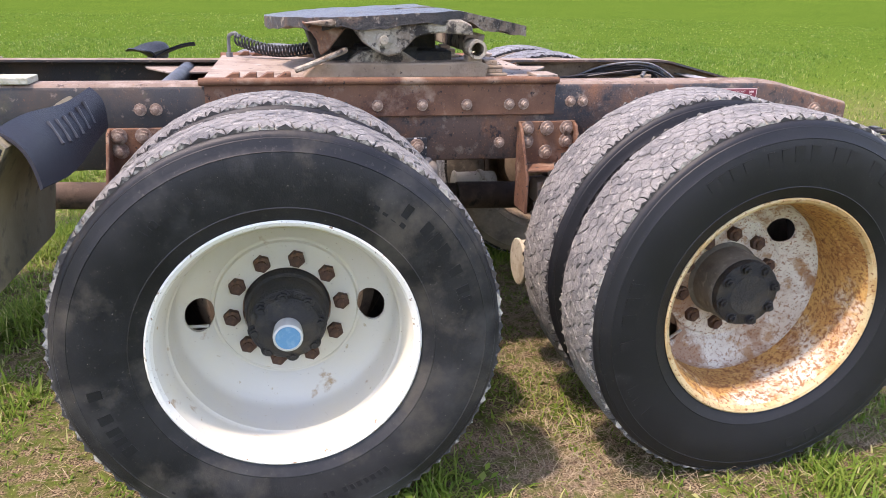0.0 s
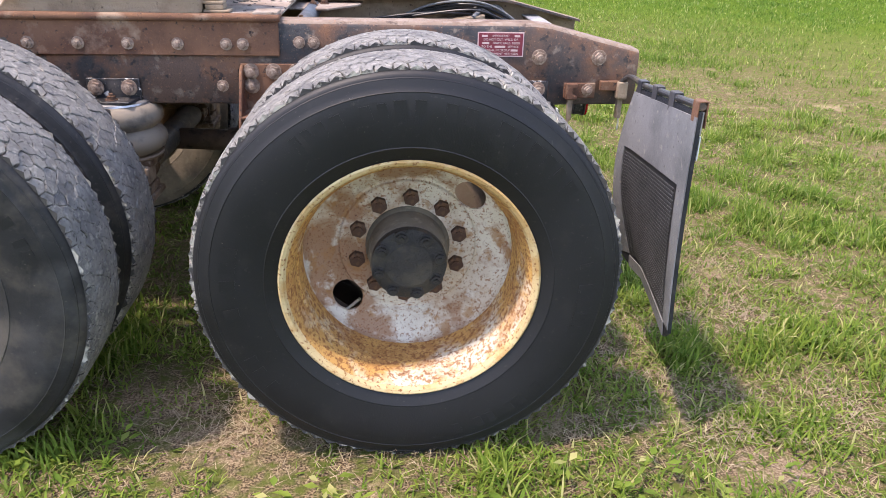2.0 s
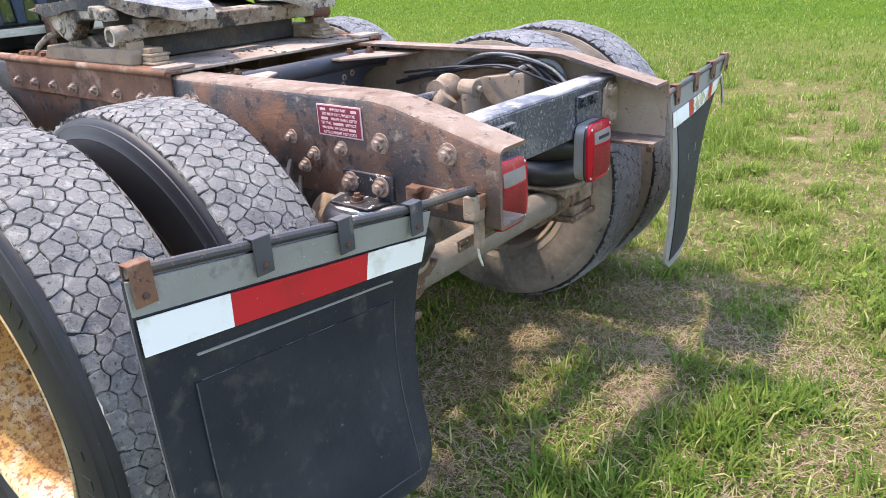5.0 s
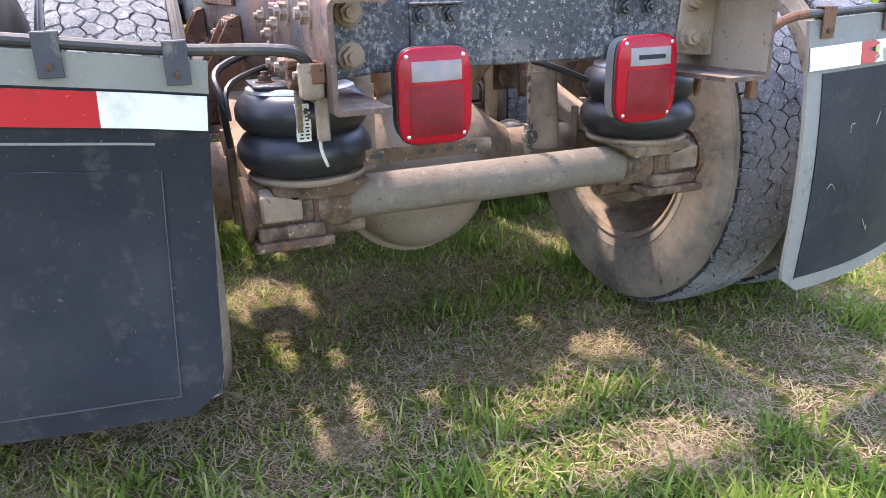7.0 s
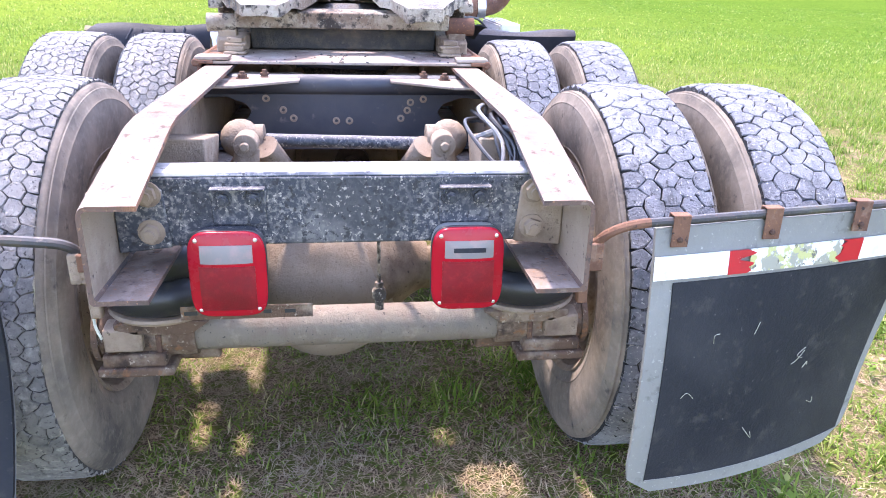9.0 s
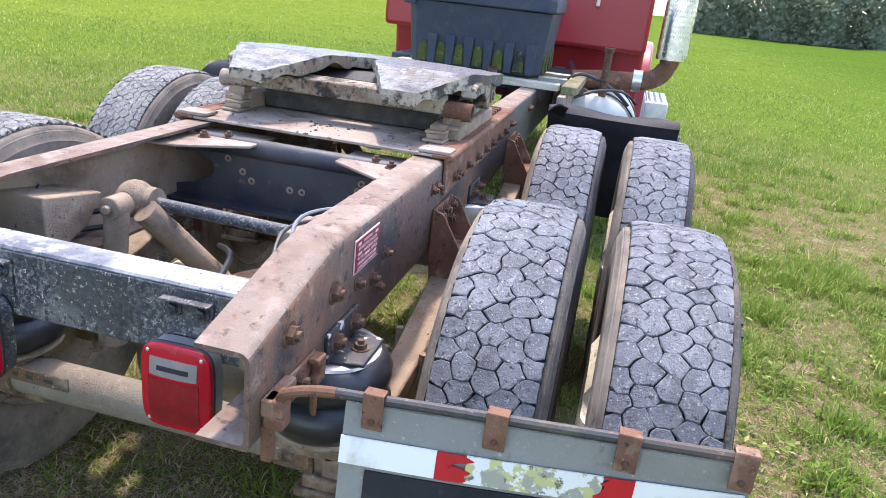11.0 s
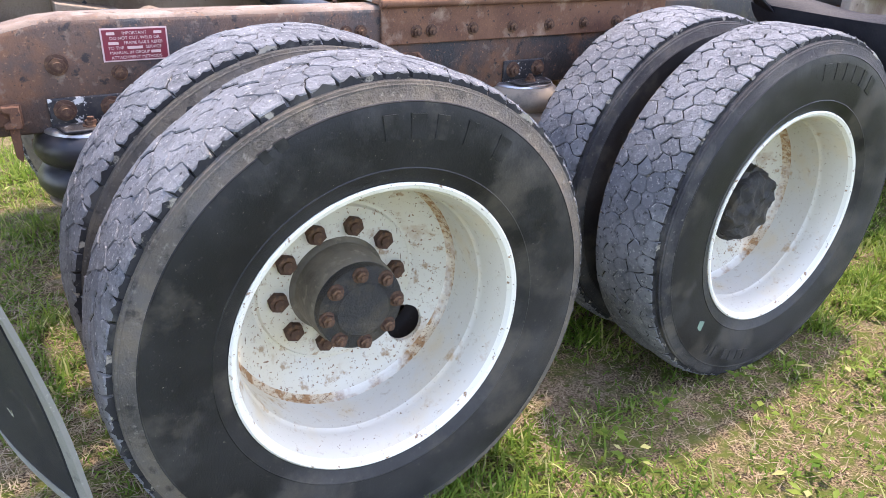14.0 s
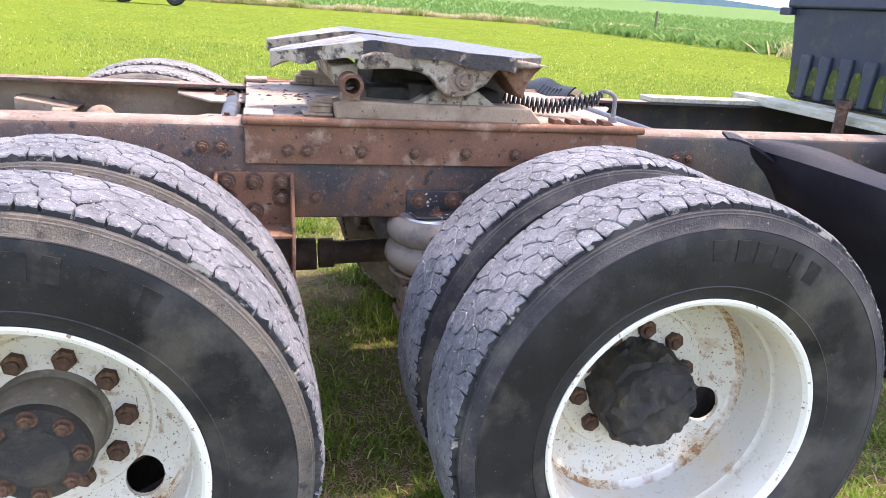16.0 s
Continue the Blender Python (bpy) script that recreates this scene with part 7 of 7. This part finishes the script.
# frame gear by the tank: ribbed bracket, valve and lines
s = Shape()
s.prism([(0.46, 0.86), (0.66, 0.86), (0.70, 0.97), (0.62, 1.0), (0.46, 1.0)], -2.78, -2.75, "x")
part("cab_bracket", s, DIRT_STEEL, truck, "grimy cast cab bracket", bevel=0.006)
for y in (0.50, 0.56, 0.62):
    s = Shape()
    s.box((-2.735, y, 0.93), (0.03, 0.012, 0.11))
    part("bracket_rib", s, DIRT_STEEL, truck, bevel=0.003)
for pts, r in (([(-2.6, 0.52, 1.0), (-2.62, 0.60, 1.08), (-2.7, 0.72, 1.06), (-2.8, 0.86, 0.98), (-2.85, 0.95, 0.9)], 0.012), ([(-2.5, 0.62, 0.95), (-2.55, 0.74, 1.0), (-2.7, 0.9, 1.0), (-2.85, 1.0, 0.92)], 0.009), ([(-3.3, 0.5, 1.1), (-3.0, 0.58, 1.02), (-2.8, 0.56, 0.98)], 0.014)):
    s = Shape()
    s.tube(smooth_path(pts, 6), r, 8)
    part("air_line", s, HOSE, truck)
# exhaust
s = Shape()
s.tube(smooth_path([(-2.9, 0.55, 1.02), (-2.95, 0.75, 1.04), (-3.0, 0.95, 1.05), (-3.02, 1.10, 1.09), (-3.02, 1.165, 1.20), (-3.02, 1.17, 1.35)], 6), 0.062, 16)
part("exhaust_elbow", s, PLATE, truck, "rusty exhaust elbow")
s = Shape()
s.lathe([(0.069, -0.03), (0.072, -0.03), (0.072, 0.03), (0.069, 0.03)], 24, Matrix.Translation((-3.0, 0.98, 1.055)))
part("exhaust_clamp", s, STEEL, truck)
s = Shape()
s.rod((-3.02, 1.17, 1.25), (-3.02, 1.17, 2.9), 0.075, 24)
part("exhaust_stack", s, CHROME, truck)
s = Shape()
for i in range(40):
    for j in range(26):
        a0 = 2 * math.pi * (i + 0.5 * (j % 2)) / 40
        z0 = 1.225 + j * 0.032
        if j < 4:
            continue
        w = 2 * math.pi / 40 * 0.22
        p = [(-3.02 + 0.10 * math.cos(a0 + d), 1.17 + 0.10 * math.sin(a0 + d), z) for d, z in ((-w, z0), (w, z0 + 0.014), (w * 1.8, z0 + 0.026), (-w * 0.2, z0 + 0.012))]
        s.add(p, [(0, 1, 2, 3)])
tagged(part("perforations", s, HOSE, truck), kind="stuff")
s = Shape()
s.rod((-3.02, 1.17, 1.215), (-3.02, 1.17, 2.6), 0.0985, 40)
part("heat_shield", s, CHROME, truck, "chromed perforated heat shield")
s = Shape()
s.tube([(-3.46, 0.62, 1.5), (-3.40, 0.62, 1.5), (-3.40, 0.62, 2.3), (-3.46, 0.62, 2.3)], 0.014, 8)
part("grab_handle", s, ALU, truck, "pale grab handle on the cab back")
s = Shape()
s.box((-3.2, 0.0, 0.96), (0.5, 1.5, 0.16))
part("cab_crossmember", s, DARK_STEEL, truck, bevel=0.01)
s = Shape()
s.prism([(-3.45, 0.80), (-1.9, 0.80), (-1.9, 1.01), (-3.45, 1.01)], 0.56, 0.60, "y")
part("side_board", s, DECK, truck, bevel=0.004)

# ---- distance: weeds, crop, hills, trees ----
DRY = surface("dry_weeds", (0.46, 0.38, 0.22), 0.9, spec=0.02, layers=[L((0.60, 0.52, 0.34), 3, 0.45, 0.7), L((0.24, 0.27, 0.08), 0.4, 0.48, 0.62)])
CROP = surface("bean_crop", (0.12, 0.22, 0.06), 0.7, spec=0.02, layers=[L((0.20, 0.30, 0.10), 1.5, 0.45, 0.7), L((0.07, 0.14, 0.035), 4, 0.52, 0.7)])
LEAF = surface("tree_leaves", (0.055, 0.095, 0.025), 0.6, spec=0.02, layers=[L((0.10, 0.15, 0.04), 1.2, 0.45, 0.7), L((0.02, 0.04, 0.012), 3, 0.55, 0.75)])
BARK = surface("bark", (0.12, 0.09, 0.065), 0.9, layers=[L((0.06, 0.045, 0.035), 9, 0.45, 0.7)], bump=0.4)
# the blue of distance haze is mixed into the hill colour
HILL = surface("blue_haze_hill_woods", (0.16, 0.24, 0.30), 0.95, spec=0.02, layers=[L((0.12, 0.20, 0.24), 0.02, 0.4, 0.7)])


for m in (DRY, CROP, LEAF):
    leafy(m)


def blades_mesh(name, centres, heights, width, mat, lean=0.25, seed=1):
    """Upright tapered leaves, three faces each."""
    rng = np.random.default_rng(seed)
    n = len(centres)
    az = rng.uniform(0, 2 * np.pi, n)
    side = np.stack([np.cos(az), np.sin(az), np.zeros(n)], 1) * (width * rng.uniform(0.6, 1.4, n))[:, None] * 0.5
    top = centres + np.stack([rng.normal(0, lean, n) * heights, rng.normal(0, lean, n) * heights, heights], 1)
    midp = centres * 0.5 + top * 0.5 + np.stack([np.zeros(n), np.zeros(n), heights * 0.05], 1)
    co = np.stack([centres - side * 0.5, centres + side * 0.5, midp + side, midp - side, top], 1)
    o = (np.arange(n) * 5)[:, None]
    me = bpy.data.meshes.new(name)
    me.vertices.add(n * 5)
    me.vertices.foreach_set("co", co.reshape(-1))
    me.loops.add(n * 7)
    me.loops.foreach_set("vertex_index", np.concatenate([(o + np.array([0, 1, 2, 3])).reshape(-1), (o + np.array([3, 2, 4])).reshape(-1)]))
    me.polygons.add(n * 2)
    me.polygons.foreach_set("loop_start", np.concatenate([np.arange(n) * 4, n * 4 + np.arange(n) * 3]))
    me.update(calc_edges=True)
    me.materials.append(mat)
    return me


rng = np.random.default_rng(11)
EDGE = [(70, -74), (-15, -77), (-56, -63.5), (-24.5, -25), (-110, -22)]


def edge_point(f):
    """A place along the field's edge, by share of its length."""
    lens = [math.dist(EDGE[i], EDGE[i + 1]) for i in range(4)]
    d = f * sum(lens)
    for i in range(4):
        if d <= lens[i] or i == 3:
            q = d / lens[i]
            return EDGE[i][0] + (EDGE[i + 1][0] - EDGE[i][0]) * q, EDGE[i][1] + (EDGE[i + 1][1] - EDGE[i][1]) * q
        d -= lens[i]


n = 44000
spots = np.array([edge_point(f) for f in rng.uniform(0, 1, n)])
wx, wy = spots[:, 0] + rng.normal(0, 0.3, n), spots[:, 1] - np.abs(rng.normal(0, 1.3, n))
wh = rng.uniform(0.25, 1.0, n) * (0.75 + 0.25 * np.sin(wx * 0.7) * np.sin(wx * 0.23))
tagged(part("weeds", blades_mesh("weeds", np.stack([wx, wy, np.zeros(n)], 1), wh, 0.11, DRY, 0.6, 2), []), "strip of dry and green roadside weeds", "weeds", kind="stuff")
n = 36000
half = n // 2
cx = np.concatenate([rng.uniform(-200, 60, half), rng.uniform(-130, -26, n - half)])
back = rng.uniform(0, 1, n) ** 1.5
cy = np.where(np.arange(n) < half, -79 - back * 80, -28 - back * 36)
cy = np.round(cy / 0.76) * 0.76 + rng.normal(0, 0.12, n)
cz = np.maximum(0, -79 - cy) * 0.03
tagged(part("crop", blades_mesh("crop", np.stack([cx, cy, cz], 1), rng.uniform(0.35, 0.9, n), 0.36, CROP, 0.7, 3), []), "rows of green bean crop", "crop", kind="stuff")
s = Shape()
rows = [(-79, 0.05), (-105, 0.9), (-150, 2.5), (-220, 5.0), (-350, 9.0), (-600, 16.5), (-800, 12.0)]
cols = [-900, -500, -240, -120, -50, 0, 60, 140, 300, 700]
vs = [(x, y, z + 0.25 * math.sin(x * 0.02) * (i > 1)) for i, (y, z) in enumerate(rows) for x in cols]
k = len(cols)
s.add(vs, [(i * k + j, i * k + j + 1, (i + 1) * k + j + 1, (i + 1) * k + j) for i in range(len(rows) - 1) for j in range(k - 1)])
tagged(part("crop_field", s, CROP, sharp=80), "green crop field rising beyond the weeds", "field", kind="structure")
s = Shape()
pts = [(-2600 + 130 * i, 34 + 16 * noise.noise(Vector((i * 0.37, 2.2, 0)))) for i in range(40)]
poly = [(x, -1500, -5) for x, z in pts] + [(x, -1500, z + 12) for x, z in pts]
k = len(pts)
s.add(poly + [(x, y - 500, z) for x, y, z in poly], [(i, i + 1, k + i + 1, k + i) for i in range(k - 1)] + [(k + i, k + i + 1, 3 * k + i + 1, 3 * k + i) for i in range(k - 1)])
tagged(part("backdrop_hills", s, HILL, sharp=80), "wooded hills on the horizon, coloured with blue haze", "hills", kind="structure")


def tree(x, y, height, spread, seed, bush=False):
    """Tapered trunk, limbs and a crown of many leaf clumps."""
    rng = np.random.default_rng(seed)
    t = tagged(empty("bush" if bush else "tree", at=pose(x, y, 0)), "leafy green bush at the field edge" if bush else "leafy green tree at the field edge", "bush" if bush else "tree", group="trees at the field edge")
    s = Shape()
    top = height * (0.3 if bush else 0.55)
    low = 0.0 if bush else 0.12 * height
    s.rod((0, 0, -0.1), (0.05 * height * rng.normal(0, 0.3), 0, top), 0.028 * height, 9, 0.014 * height)
    tips = []
    for k in range(5 if bush else 9):
        a, f = rng.uniform(0, 6.28), rng.uniform(0.35, 1.0)
        e = Vector((math.cos(a) * spread * rng.uniform(0.4, 0.8), math.sin(a) * spread * rng.uniform(0.4, 0.8), top * f + height * rng.uniform(0.12, 0.4)))
        s.rod((0, 0, top * f), e, 0.011 * height, 6, 0.004 * height)
        tips.append(e)
    part("trunk", s, BARK, t)
    n = 1400 if bush else 3200
    centre = []
    blobs = [np.array(e) + rng.normal(0, 0.08 * height, 3) for e in tips] + [np.array([0, 0, height * 0.72])]
    for k in range(n):
        b = blobs[rng.integers(len(blobs))]
        d = rng.normal(0, 1, 3)
        d /= np.linalg.norm(d)
        centre.append(b + d * spread * 0.48 * rng.uniform(0.45, 1.0) * np.array([1, 1, 0.8]))
    c = np.array(centre)
    c[:, 2] = np.maximum(c[:, 2], 0.1)
    part("crown", blades_mesh("crown", c, rng.uniform(0.03, 0.065, n) * height * 1.3, 0.06 * height, LEAF, 0.9, seed), [], t)
    return t


k = 0
for x, y, hgt, sp, bush in ((-26, -23, 6.0, 2.4, False), (-31, -26, 2.2, 1.5, True), (-38, -24.5, 2.6, 1.7, True), (-46, -27, 2.4, 1.6, True), (-51, -25, 3.0, 1.6, True), (-57, -26, 5.0, 2.0, False),                             (-64, -28, 2.5, 1.8, True)):
    k += 1
    tree(x, y, hgt, sp, 40 + k, bush)
# leaf colour lifted towards pale grey-green to stand for distance haze
FAR_LEAF = surface("hazed_far_wood_leaves", (0.23, 0.27, 0.19), 0.9, spec=0.02, layers=[L((0.30, 0.34, 0.25), 0.3, 0.42, 0.68), L((0.14, 0.18, 0.13), 0.9, 0.5, 0.7)])
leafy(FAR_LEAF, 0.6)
n = 34000
fy = rng.uniform(7, 48, n)
fz = rng.uniform(0, 1, n) ** 1.3 * (8 + 2.0 * np.sin(fy * 0.55) + 1.3 * np.sin(fy * 1.3 + 1))
fx = -92 + rng.normal(0, 1.3, n) - 0.6 * (fy - 12) + 0.8 * np.sin(fy * 0.9)
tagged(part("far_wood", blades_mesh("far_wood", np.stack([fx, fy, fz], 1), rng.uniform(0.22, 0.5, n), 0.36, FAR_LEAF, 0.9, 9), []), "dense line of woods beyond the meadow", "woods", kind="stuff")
# fence post and farm wagon by the weeds
s = Shape()
s.rod((-36.5, -61.2, 0), (-36.5, -61.2, 2.1), 0.10, 8)
tagged(part("fence_post", s, BARK), "dark wooden fence post in the weeds", "post")
wagon = tagged(empty("farm_wagon", at=pose(7.2, -54.5, 0)), "flat farm wagon parked at the weeds", "wagon")
for x in (-1.9, 1.5):
    for y in (-0.8, 0.8):
        s = Shape()
        s.lathe([(0.24, -0.14), (0.52, -0.15), (0.60, -0.09), (0.60, 0.09), (0.52, 0.15), (0.24, 0.14)], 32, Matrix.Translation((x, y, 0.6)))
        wh = part("wheel", s, SIDEWALL, wagon)
        s = Shape()
        s.lathe([(0.25, 0.135), (0.23, 0.15), (0.17, 0.10), (0.06, 0.11), (0.0001, 0.12)], 24, Matrix.Translation((x, y, 0.6)))
        part("rim", s, RIM_DIRTY, wh)
s = Shape()
s.box((-0.2, 0, 1.32), (5.6, 2.2, 0.14))
part("deck", s, WOOD, wagon, bevel=0.02)
s = Shape()
for x in (-1.9, 1.5):
    s.rod((x, -0.8, 0.6), (x, 0.8, 0.6), 0.05, 10)
    s.box((x, 0, 0.95), (0.12, 0.9, 0.62))
part("axles", s, PLATE, wagon)
